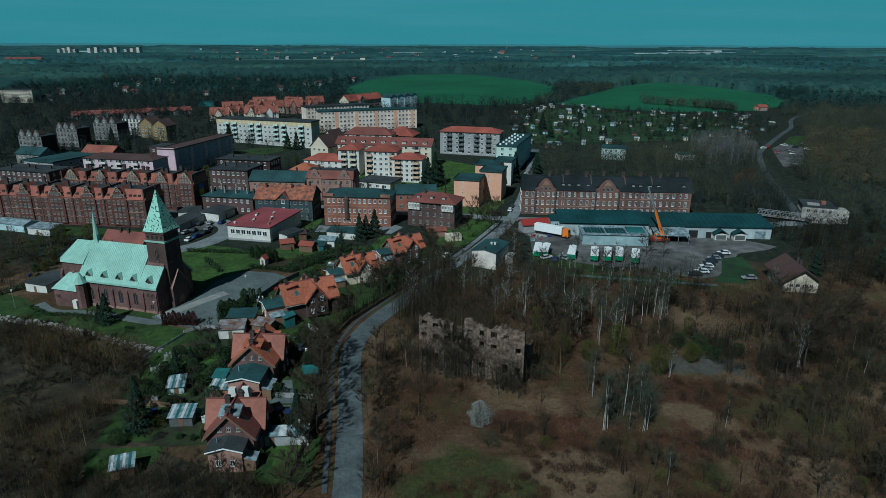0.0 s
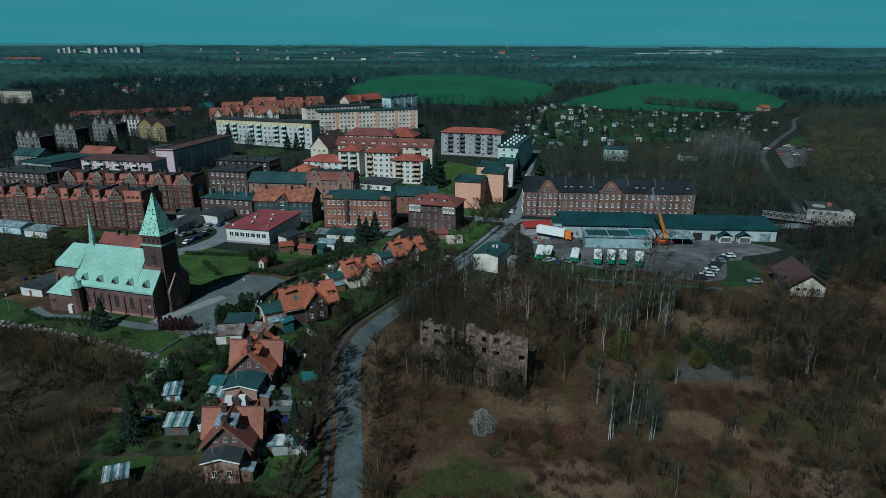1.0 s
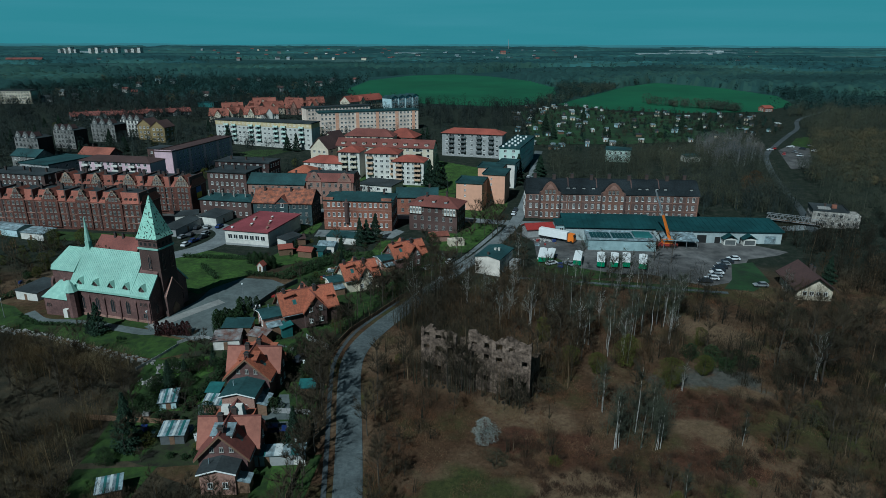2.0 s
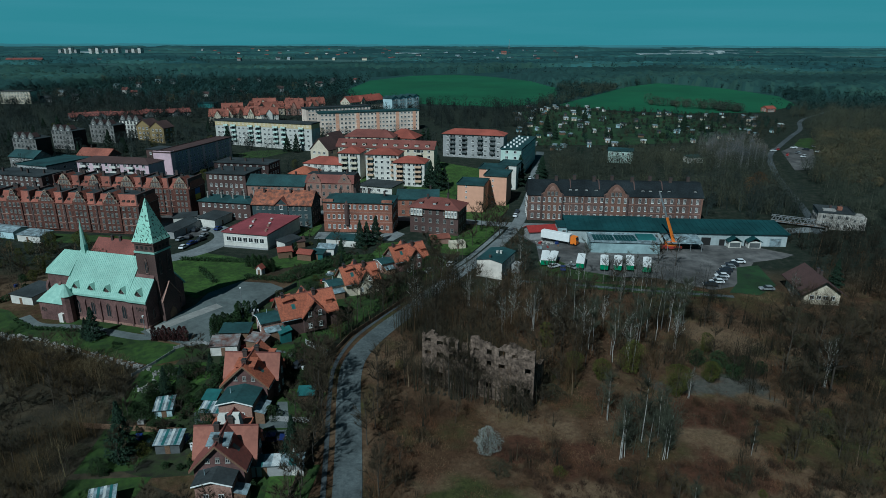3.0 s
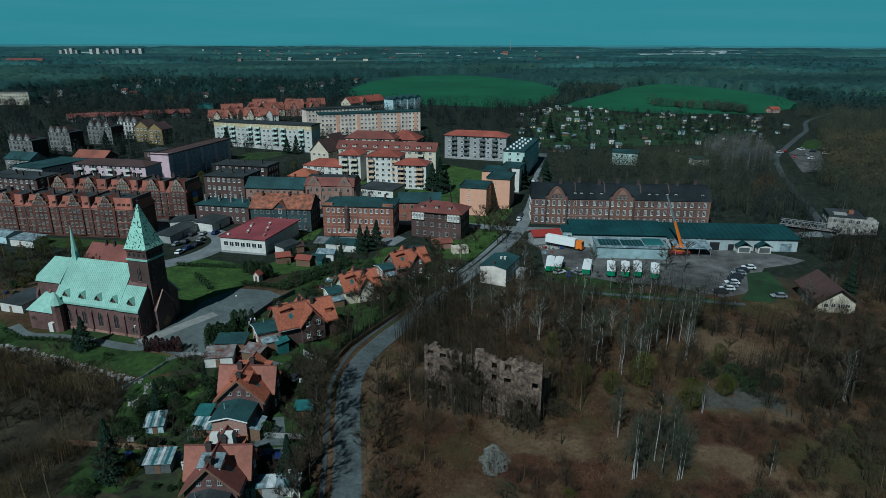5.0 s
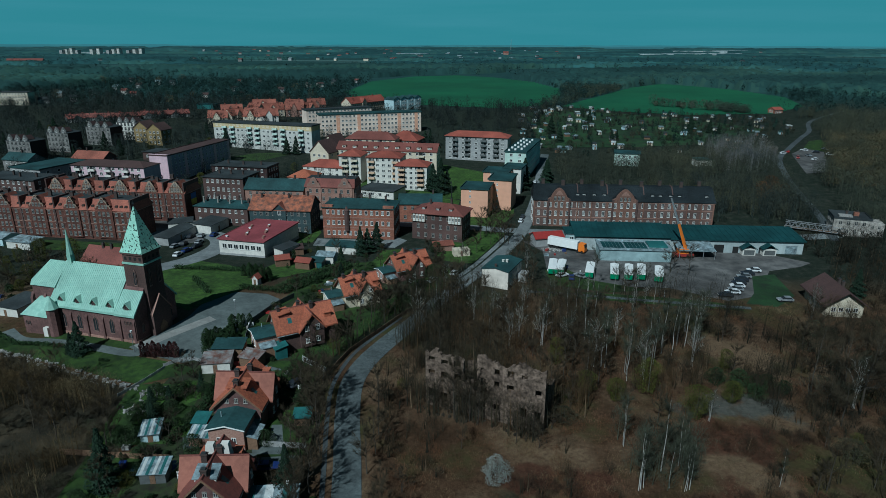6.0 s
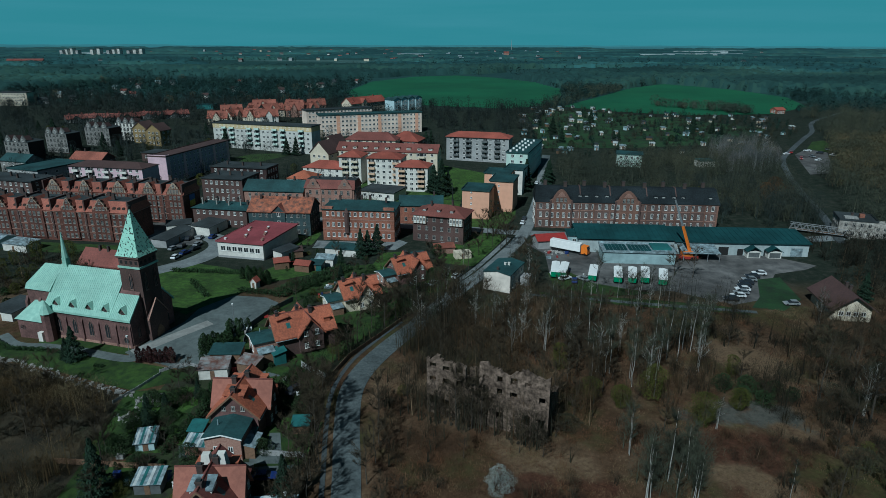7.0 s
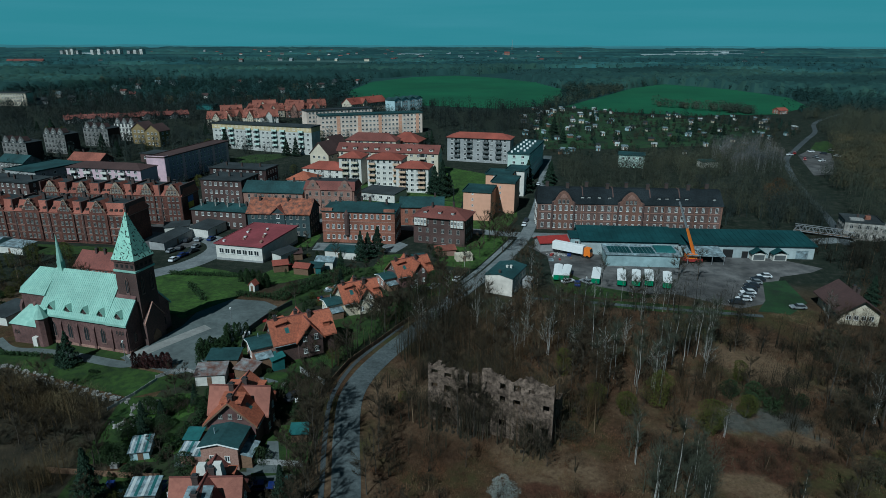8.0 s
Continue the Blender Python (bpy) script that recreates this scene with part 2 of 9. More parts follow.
M["allot"] = mat("allotment_soil_and_grass", (0.020, 0.056, 0.016), (0.013, 0.024, 0.012), 0.16, 0.95, bump=0.5, stain=0.4, stain_scale=0.05)
M["lawn_bright"] = mat("bright_lawn_grass", (0.044, 0.088, 0.013), (0.022, 0.046, 0.008), 0.8, 0.95, bump=0.6, bump_scale=5, stain=0.35, stain_scale=0.2)
M["wood_floor"] = mat("dark_leaf_litter", (0.0497, 0.0385, 0.0220), (0.0151, 0.0156, 0.0090), 0.35, 0.95, bump=0.6, stain=0.5, stain_scale=0.07)
M["litter_twig"] = island_mat("dark_litter_stems", [(0.0340, 0.0264, 0.0154), (0.0480, 0.0361, 0.0211), (0.0280, 0.0234, 0.0134), (0.0600, 0.0449, 0.0288)], stands="soft")
M["garden"] = mat("garden_soil_and_grass", (0.026, 0.040, 0.012), (0.016, 0.015, 0.010), 0.5, 0.95, bump=0.5, stain=0.4, stain_scale=0.12)
M["bark"] = mat("grey_bark", (0.070, 0.058, 0.044), (0.038, 0.033, 0.027), 3, 0.95, stain=0, spread=0.3)
M["birch"] = mat("birch_bark", (0.4205, 0.4060, 0.3770), (0.1885, 0.1740, 0.1595), 3, 0.9, stain=0, spread=0.3)
M["twig"] = island_mat("bare_twigs", [(0.030, 0.024, 0.015), (0.056, 0.042, 0.025), (0.040, 0.034, 0.021)])
M["twig_birch"] = island_mat("birch_twigs", [(0.036, 0.042, 0.026), (0.056, 0.060, 0.042), (0.026, 0.028, 0.018)])
M["needles"] = island_mat("dark_needles", [(0.009, 0.020, 0.012), (0.014, 0.030, 0.017), (0.020, 0.037, 0.021)])
M["bud"] = island_mat("opening_buds", [(0.0467, 0.0542, 0.0092), (0.0756, 0.0794, 0.0129), (0.0522, 0.0505, 0.0120), (0.0324, 0.0325, 0.0110)])
M["grey_leaf"] = island_mat("grey_olive_leaves", [(0.030, 0.032, 0.016), (0.048, 0.049, 0.026), (0.024, 0.024, 0.014), (0.062, 0.060, 0.040)])
M["rust_leaf"] = island_mat("rusty_leaves", [(0.12, 0.055, 0.022), (0.085, 0.05, 0.025), (0.06, 0.045, 0.02)])
M["blossom"] = island_mat("white_blossom", [(0.34, 0.35, 0.33), (0.24, 0.26, 0.24), (0.12, 0.13, 0.11), (0.28, 0.29, 0.27)])
M["scrub"] = island_mat("scrub_twigs", [(0.034, 0.026, 0.017), (0.054, 0.039, 0.025), (0.041, 0.033, 0.021)], stands=True)
M["scrub_dark"] = island_mat("dark_scrub_twigs", [(0.0264, 0.0216, 0.0129), (0.0432, 0.0339, 0.0196), (0.0324, 0.0287, 0.0162)], stands=True)
M["pale_grass"] = island_mat("pale_dry_grass", [(0.0874, 0.0644, 0.0378), (0.1104, 0.0846, 0.0513), (0.0681, 0.0488, 0.0279)], stands="soft")
M["hedge"] = island_mat("evergreen_hedge", [(0.014, 0.032, 0.012), (0.024, 0.048, 0.016), (0.030, 0.046, 0.018)])
M["green_bush"] = island_mat("dark_green_leaves", [(0.016, 0.030, 0.012), (0.028, 0.046, 0.016), (0.022, 0.034, 0.016)])
M["purple_leaf"] = island_mat("purple_shrub_leaves", [(0.032, 0.012, 0.012), (0.050, 0.018, 0.017), (0.026, 0.014, 0.012)])
M["bramble"] = island_mat("dry_brambles", [(0.0638, 0.0312, 0.0176), (0.0806, 0.0432, 0.0248), (0.0554, 0.0296, 0.0168), (0.0941, 0.0576, 0.0336), (0.0773, 0.0336, 0.0192)], stands="soft")
M["rusty_scrub"] = island_mat("reddish_scrub_twigs", [(0.085, 0.055, 0.034), (0.11, 0.072, 0.044), (0.068, 0.048, 0.032)], stands="soft")
M["low_thicket"] = island_mat("reddish_low_thicket", [(0.048, 0.026, 0.017), (0.066, 0.034, 0.021), (0.040, 0.027, 0.018)], stands="soft")
# darker copy of mid_wood, with shade among town trees put into it
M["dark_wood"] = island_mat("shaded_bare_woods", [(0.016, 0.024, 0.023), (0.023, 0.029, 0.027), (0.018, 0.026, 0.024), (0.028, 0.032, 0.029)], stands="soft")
M["far_fir"] = island_mat("far_evergreen_needles", [(0.008, 0.022, 0.018), (0.012, 0.030, 0.024), (0.016, 0.036, 0.028)], stands="soft")
# teal tint puts the haze of distance into the far trees' colour
M["far_wood"] = island_mat("haze_tinted_far_woods", [(0.019, 0.050, 0.047), (0.023, 0.055, 0.051), (0.018, 0.048, 0.046), (0.026, 0.056, 0.052)], stands="soft")
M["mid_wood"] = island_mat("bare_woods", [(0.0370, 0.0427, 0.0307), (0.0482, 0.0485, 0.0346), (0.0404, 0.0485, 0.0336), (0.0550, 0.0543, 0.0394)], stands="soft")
# distant woods and ridges also carry the haze in their colours
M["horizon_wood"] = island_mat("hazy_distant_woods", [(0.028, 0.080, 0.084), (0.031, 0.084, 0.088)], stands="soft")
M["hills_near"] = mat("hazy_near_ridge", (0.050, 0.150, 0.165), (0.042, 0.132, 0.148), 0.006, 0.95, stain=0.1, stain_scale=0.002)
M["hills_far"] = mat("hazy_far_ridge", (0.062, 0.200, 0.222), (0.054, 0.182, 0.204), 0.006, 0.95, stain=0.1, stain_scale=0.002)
M["sign_blue"] = mat("blue_sign_paint", (0.04, 0.12, 0.32), None, 1, 0.6, stain=0.05)
M["sign_yellow"] = mat("yellow_sign_paint", (0.60, 0.45, 0.05), None, 1, 0.6, stain=0.05)
# sooty brick, darker still to hold the shade of right-hand sides
M["sooty_shaded_side"] = mat("sooty_shaded_blind_wall", (0.050, 0.026, 0.024), (0.030, 0.020, 0.019), 0.8, 0.9, stain=0.3)
M["depot_wall"] = mat("grey_white_sheet_wall", (0.40, 0.45, 0.45), (0.30, 0.34, 0.34), 0.5, 0.8, stain=0.2)
M["annex_wall"] = mat("grey_blue_sheet_wall", (0.30, 0.40, 0.41), (0.23, 0.31, 0.32), 0.5, 0.8, stain=0.2)
M["villa_wall"] = mat("flaking_pale_plaster", (0.40, 0.375, 0.335), (0.15, 0.135, 0.12), 0.9, 0.9, stain=0.35, stain_scale=0.3)
M["rusty_sheet"] = mat("rusty_corrugated_sheet", (0.24, 0.25, 0.25), (0.12, 0.055, 0.040), 0.6, 0.7, stain=0.3, stain_scale=0.4)
M["pale_sheet"] = mat("pale_sheet_roof", (0.55, 0.57, 0.56), (0.36, 0.38, 0.38), 0.8, 0.6, stain=0.2)
M["dark_dormer"] = mat("dark_dormer_boards", (0.060, 0.040, 0.032), (0.030, 0.024, 0.022), 3, 0.9, stain=0.2)
# for the ruin's rubble, and dark enough to paint its unlit inside
M["debris"] = mat("dark_interior_and_debris", (0.035, 0.028, 0.018), (0.015, 0.013, 0.010), 1.5, 0.95, bump=0.6, stain=0.4)
M["black"] = mat("black_rubber", (0.02, 0.02, 0.02), None, 3, 0.8, stain=0)
M["chimney"] = mat("sooty_chimney_brick", (0.075, 0.052, 0.046), (0.045, 0.034, 0.031), 4, 0.9, stain=0.2)
M["orange_paint"] = mat("orange_paint", (0.75, 0.20, 0.02), (0.68, 0.18, 0.02), 2, 0.4, stain=0.05)
M["white_paint"] = mat("white_paint", (0.80, 0.80, 0.78), (0.74, 0.74, 0.72), 1, 0.4, stain=0.05)
M["green_paint"] = mat("green_paint", (0.02, 0.20, 0.09), (0.018, 0.17, 0.08), 1, 0.45, stain=0.1)
M["steel"] = mat("grey_steel", (0.35, 0.36, 0.37), (0.28, 0.29, 0.3), 2, 0.5, metal=0.5, stain=0.1)
M["wood"] = mat("weathered_timber", (0.20, 0.12, 0.075), (0.13, 0.08, 0.05), 3, 0.85, stain=0.2)
M["red_paint"] = mat("red_paint", (0.30, 0.035, 0.03), (0.22, 0.03, 0.026), 1, 0.5, stain=0.1)
M["teal_paint"] = mat("teal_sheet", (0.035, 0.13, 0.125), (0.025, 0.09, 0.09), 1, 0.5, stain=0.2)
M["rubble"] = mat("pale_rubble_stone", (0.36, 0.35, 0.33), (0.18, 0.17, 0.16), 2, 0.95, bump=0.5, stain=0.25, spread=0.3)
M["car_white"], M["car_dark"] = mat("car_paint_white", (0.75, 0.76, 0.77), None, 1, 0.3, stain=0), mat("car_paint_dark", (0.03, 0.035, 0.045), None, 1, 0.3, stain=0)
M["car_silver"], M["car_blue"], M["car_red"] = mat("car_paint_silver", (0.4, 0.42, 0.44), None, 1, 0.3, metal=0.4, stain=0), mat("car_paint_blue", (0.02, 0.04, 0.16), None, 1, 0.3, stain=0), mat("car_paint_red", (0.35, 0.03, 0.03), None, 1, 0.3, stain=0)


def ground_mat():
    """Dry winter grass, brambles, moss and bare soil, in patches of many sizes."""
    m = bpy.data.materials.new("rough_ground")
    m.use_nodes = True
    n, l = m.node_tree.nodes, m.node_tree.links
    b = n["Principled BSDF"]
    b.inputs["Roughness"].default_value, b.inputs["Specular IOR Level"].default_value = 0.95, 0.1
    co = n.new("ShaderNodeTexCoord")

    def noise_at(scale, detail=6, rough=0.6):
        t = n.new("ShaderNodeTexNoise")
        t.inputs["Scale"].default_value, t.inputs["Detail"].default_value, t.inputs["Roughness"].default_value = scale, detail, rough
        l.new(co.outputs["Object"], t.inputs["Vector"])
        return t.outputs[0]

    def ramp(fac, stops):
        r = n.new("ShaderNodeValToRGB")
        while len(r.color_ramp.elements) < len(stops):
            r.color_ramp.elements.new(0.5)
        for e, (p, c) in zip(r.color_ramp.elements, stops):
            e.position, e.color = p, (*c, 1)
        l.new(fac, r.inputs[0])
        return r.outputs[0]

    def mix(f, a, c):
        x = n.new("ShaderNodeMix")
        x.data_type = "RGBA"
        l.new(f, x.inputs[0])
        l.new(a, x.inputs[6])
        l.new(c, x.inputs[7])
        return x.outputs[2]

    sep = n.new("ShaderNodeSeparateXYZ")
    l.new(co.outputs["Object"], sep.inputs[0])
    wob = n.new("ShaderNodeTexNoise")
    wob.inputs["Scale"].default_value, wob.inputs["Detail"].default_value = 0.11, 5
    l.new(co.outputs["Object"], wob.inputs["Vector"])
    jit = n.new("ShaderNodeVectorMath")
    jit.operation = "MULTIPLY_ADD"
    l.new(wob.outputs["Color"], jit.inputs[0])
    jit.inputs[1].default_value = (16, 16, 0)
    l.new(co.outputs["Object"], jit.inputs[2])

    def patch(spots):
        """Irregular patches of ground cover round a few spots (x, y, radius)."""
        out = None
        for x, y, r in spots:
            d = n.new("ShaderNodeVectorMath")
            d.operation = "DISTANCE"
            l.new(jit.outputs[0], d.inputs[0])
            d.inputs[1].default_value = (x + 8, y + 8, 0)
            mr = n.new("ShaderNodeMapRange")
            mr.interpolation_type = "SMOOTHSTEP"
            mr.inputs["From Min"].default_value, mr.inputs["From Max"].default_value = r * 1.25, r * 0.7
            l.new(d.outputs["Value"], mr.inputs[0])
            if out:
                mx = n.new("ShaderNodeMath")
                mx.operation = "MAXIMUM"
                l.new(out, mx.inputs[0])
                l.new(mr.outputs[0], mx.inputs[1])
                out = mx.outputs[0]
            else:
                out = mr.outputs[0]
        return out

    fine = ramp(noise_at(0.9, 8, 0.75), [(0.3, (0.024, 0.014, 0.008)), (0.5, (0.056, 0.032, 0.018)), (0.7, (0.098, 0.060, 0.034))])
    tan = ramp(noise_at(1.3, 8, 0.7), [(0.3, (0.068, 0.044, 0.026)), (0.7, (0.170, 0.118, 0.072))])
    green = ramp(noise_at(1.1, 8, 0.7), [(0.3, (0.020, 0.024, 0.010)), (0.7, (0.062, 0.066, 0.022))])
    m1 = ramp(noise_at(0.05, 6, 0.65), [(0.46, (0, 0, 0)), (0.62, (1, 1, 1))])
    m2 = ramp(noise_at(0.043, 6, 0.65), [(0.50, (0, 0, 0)), (0.66, (1, 1, 1))])
    near = mix(m2, mix(m1, fine, tan), green)
    near = mix(patch(((22, 87, 9), (16, 88, 5), (66, 148, 7), (72, 145, 5), (66, 90, 4), (49, 109, 6), (55, 106, 4), (85, 139, 5), (69, 137, 4))), near, tan)
    red = ramp(noise_at(1.2, 8, 0.7), [(0.3, (0.030, 0.014, 0.009)), (0.7, (0.092, 0.044, 0.027))])
    near = mix(patch(((50, 117, 6), (58, 114, 5), (46, 99, 6), (53, 97, 4), (24, 100, 5), (14, 104, 4))), near, red)
    near = mix(patch(((2, 87, 9), (9, 86, 7), (46, 86, 5), (-2, 91, 4))), near, green)
    grey = ramp(noise_at(1.0, 8, 0.7), [(0.3, (0.040, 0.043, 0.036)), (0.7, (0.098, 0.093, 0.080))])
    near = mix(patch(((47, 125.5, 3), (54, 126, 4), (61, 125.5, 4), (67, 124.5, 4))), near, grey)
    # tree and house shadows are put into this darker town ground
    town = ramp(noise_at(0.35, 8, 0.7), [(0.3, (0.009, 0.014, 0.010)), (0.5, (0.018, 0.024, 0.017)), (0.72, (0.046, 0.045, 0.036))])
    tm = n.new("ShaderNodeMapRange")
    tm.inputs["From Min"].default_value, tm.inputs["From Max"].default_value = 176, 200
    l.new(sep.outputs["Y"], tm.inputs[0])
    # far ground takes the same teal, haze put into its colour
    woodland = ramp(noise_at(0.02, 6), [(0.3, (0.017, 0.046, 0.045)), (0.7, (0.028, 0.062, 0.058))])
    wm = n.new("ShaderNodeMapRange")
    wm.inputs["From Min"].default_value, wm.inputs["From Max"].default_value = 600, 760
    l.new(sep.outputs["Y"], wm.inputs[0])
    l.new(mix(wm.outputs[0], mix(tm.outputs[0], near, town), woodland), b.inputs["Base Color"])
    bp = n.new("ShaderNodeBump")
    bp.inputs["Strength"].default_value, bp.inputs["Distance"].default_value = 0.8, 0.3
    l.new(noise_at(1.6, 8, 0.7), bp.inputs["Height"])
    l.new(bp.outputs[0], b.inputs["Normal"])
    return m


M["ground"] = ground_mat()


# ---- geometry helpers ----
def smooth(a, b, v):
    t = min(1.0, max(0.0, (v - a) / (b - a)))
    return t * t * (3 - 2 * t)


RISE_R, RISE_Z = (0, 290, 480, 670, 1000, 2000, 3000, 4600), (0, 0, 8, 12, 14, 20, 30, 50)


def terr(x, y):
    """Height of the land: flat by the road, a low swell under the church, rising towards the horizon."""
    z = float(np.interp(math.hypot(x, y), RISE_R, RISE_Z))
    z += 3.4 * math.exp(-(((x + 72) / 48) ** 2 + ((y - 166) / 38) ** 2))
    return z - 1.2 * (1 - smooth(100, 150, y))


def mesh_of(name, bm, mats, smooth_shade=False):
    me = bpy.data.meshes.new(name)
    bmesh.ops.recalc_face_normals(bm, faces=bm.faces)
    bm.to_mesh(me)
    bm.free()
    for m in mats if isinstance(mats, (list, tuple)) else [mats]:
        me.materials.append(m)
    if smooth_shade:
        for p in me.polygons:
            p.use_smooth = True
    return me


def part(name, bm, mats, parent=None, label="", at=None, turn=0.0):
    """One mesh object under a thing or a part. bm: a bmesh, or a mesh that is shared."""
    me = bm if isinstance(bm, bpy.types.Mesh) else mesh_of(name, bm, mats)
    ob = new(name, me)
    ob.parent = parent
    if at:
        ob.location = at
    if turn:
        ob.rotation_euler = (0, 0, turn)
    if label:
        ob["label"] = label
    return ob


def thing(name, x, y, turn=0.0, z=None, **tags):
    e = new(name)
    e.empty_display_size = 0.5
    e.matrix_world = pose(x, y, terr(x, y) if z is None else z, 0, 0, turn)
    return tagged(e, **tags)


def face(bm, pts, mi=0):
    f = bm.faces.new([bm.verts.new(p) for p in pts])
    f.material_index = mi
    return f


def box(bm, x0, x1, y0, y1, z0, z1, mi=0):
    v = [bm.verts.new((x, y, z)) for z in (z0, z1) for y in (y0, y1) for x in (x0, x1)]
    for q in ((0, 2, 3, 1), (4, 5, 7, 6), (0, 1, 5, 4), (2, 6, 7, 3), (0, 4, 6, 2), (1, 3, 7, 5)):
        bm.faces.new([v[i] for i in q]).material_index = mi


def extrude(bm, pts, way, mi=0):
    """A closed prism: the outline pts, carried along way."""
    a = [bm.verts.new(p) for p in pts]
    b = [bm.verts.new(Vector(p) + Vector(way)) for p in pts]
    bm.faces.new(a).material_index = mi
    bm.faces.new(b[::-1]).material_index = mi
    for i in range(len(a)):
        j = (i + 1) % len(a)
        bm.faces.new((a[i], b[i], b[j], a[j])).material_index = mi


def hull_roof(bm, base, top, mi=0, mi_top=None):
    """A roof solid: base ring and top ring of equal count; the top may collapse to a line or point."""
    a = [bm.verts.new(p) for p in base]
    b = [bm.verts.new(p) for p in top]
    n = len(a)
    for i in range(n):
        j = (i + 1) % n
        bm.faces.new((a[i], a[j], b[j], b[i])).material_index = mi
    bm.faces.new(a[::-1]).material_index = mi
    bm.faces.new(b).material_index = mi if mi_top is None else mi_top


def tube(bm, a, b, r0, r1, n=5, mi=0):
    a, b = Vector(a), Vector(b)
    d = (b - a)
    q = d.to_track_quat("Z", "Y")
    ra, rb = [], []
    for i in range(n):
        w = 2 * math.pi * i / n
        o = q @ Vector((math.cos(w), math.sin(w), 0))
        ra.append(bm.verts.new(a + o * r0))
        rb.append(bm.verts.new(b + o * r1))
    for i in range(n):
        j = (i + 1) % n
        bm.faces.new((ra[i], ra[j], rb[j], rb[i])).material_index = mi
    bm.faces.new(ra[::-1]).material_index = mi
    bm.faces.new(rb).material_index = mi


# ---- windows ----
WINDOWS = {}


def stepped_frame(bm, xs, zs, glazed):
    """Window frame with sill and glazing bars as one stepped surface; the panes lie deeper."""
    nx, nz = len(xs) - 1, len(zs) - 1
    depth = {}
    for i in range(nx):
        for k in range(nz):
            if k == 0:
                d = -0.16
            elif i in (0, nx - 1):
                d = 0.0
            elif i in (1, 3, nx - 2) or k in (1, nz - 1) or (nz == 6 and k == 3):
                d = -0.07
            else:
                d = -0.025
            depth[i, k] = d
    verts = {}

    def v(i, k, d):
        if (i, k, d) not in verts:
            verts[i, k, d] = bm.verts.new((xs[i], d, zs[k]))
        return verts[i, k, d]

    for (i, k), d in depth.items():
        if d == 0.0 or d == -0.025 and not glazed:
            pass
        else:
            f = bm.faces.new((v(i, k, d), v(i + 1, k, d), v(i + 1, k + 1, d), v(i, k + 1, d)))
            f.material_index = 1 if d == -0.025 else 0
        o = depth.get((i + 1, k), 0.0)
        if o != d:
            bm.faces.new((v(i + 1, k, d), v(i + 1, k, o), v(i + 1, k + 1, o), v(i + 1, k + 1, d)))
        o = depth.get((i, k + 1), 0.0)
        if o != d:
            bm.faces.new((v(i, k + 1, d), v(i + 1, k + 1, d), v(i + 1, k + 1, o), v(i, k + 1, o)))


def window_meshes(w, h, style):
    key = (round(w, 2), round(h, 2), style)
    if key not in WINDOWS:
        fr, pa = bmesh.new(), bmesh.new()
        e = {"lancet": 0.14, "old": 0.075, "farold": 0.075}.get(style, 0.09)
        if style == "lancet":
            def arch(s, y):
                pts = [(-w / 2 * s, y, -h / 2 * s), (w / 2 * s, y, -h / 2 * s), (w / 2 * s, y, h * 0.22)]
                pts += [(w * 0.30 * s, y, h * 0.36 * s), (0, y, h / 2 * s), (-w * 0.30 * s, y, h * 0.36 * s), (-w / 2 * s, y, h * 0.22)]
                return pts
            o, i = arch(1.0, -0.10), arch(0.87, -0.10)
            ov, iv = [fr.verts.new(p) for p in o], [fr.verts.new(p) for p in i]
            ob, ib = [fr.verts.new((p[0], 0.05, p[2])) for p in o], [fr.verts.new((p[0], 0.05, p[2])) for p in i]
            for k in range(len(o)):
                j = (k + 1) % len(o)
                fr.faces.new((ov[k], ov[j], iv[j], iv[k]))
                fr.faces.new((ov[k], ob[k], ob[j], ov[j]))
                fr.faces.new((iv[k], iv[j], ib[j], ib[k]))
            box(fr, -0.05, 0.05, -0.06, 0.0, -h * 0.4, h * 0.42)
            extrude(pa, [(p[0], -0.03, p[2]) for p in arch(0.89, 0)], (0, 0.03, 0))
        else:
            xs = [-w / 2 - 0.08, -w / 2, -w / 2 + e, -0.05, 0.05, w / 2 - e, w / 2, w / 2 + 0.08]
            zs = [-h / 2 - 0.08, -h / 2, -h / 2 + e, h / 2 - e, h / 2]
            if style in ("old", "farold"):
                zs[3:3] = [h * 0.18 - 0.04, h * 0.18 + 0.04]
            whole = style in ("far", "farold")
            stepped_frame(fr, xs, zs, whole)
            if not whole:
                box(pa, -w / 2 + 0.04, w / 2 - 0.04, -0.03, -0.005, -h / 2 + 0.04, h / 2 - 0.04)
        fm = M["brick_trim"] if style == "lancet" else M["frame_old" if style == "farold" else "frame_white"]
        if style in ("far", "farold"):
            WINDOWS[key] = mesh_of("window", fr, [fm, M["glass"]]), None
        else:
            WINDOWS[key] = mesh_of("window", fr, fm), mesh_of("pane", pa, M["glass"])
    return WINDOWS[key]


def window(parent, x, y, z, turn, w=1.2, h=1.6, style="plain"):
    """turn: radians of the wall's outward -y about z."""
    fr, pa = window_meshes(w, h, style)
    ob = part("window", fr, None, parent, "", (x, y, z), turn)
    if pa:
        part("pane", pa, None, ob, "dark glass")
    return ob


def window_rows(parent, side, L, D, zs, n, w, h, style="plain", margin=1.2, skip=()):
    for i in range(n):
        if i in skip:
            continue
        for z in zs:
            if side in "fb":
                s = margin + (L - 2 * margin) * (i + 0.5) / n
                window(parent, s, 0 if side == "f" else D, z, 0 if side == "f" else math.pi, w, h, style)
            else:
                s = margin + (D - 2 * margin) * (i + 0.5) / n
                window(parent, L if side == "r" else 0, s, z, math.pi / 2 if side == "r" else -math.pi / 2, w, h, style)


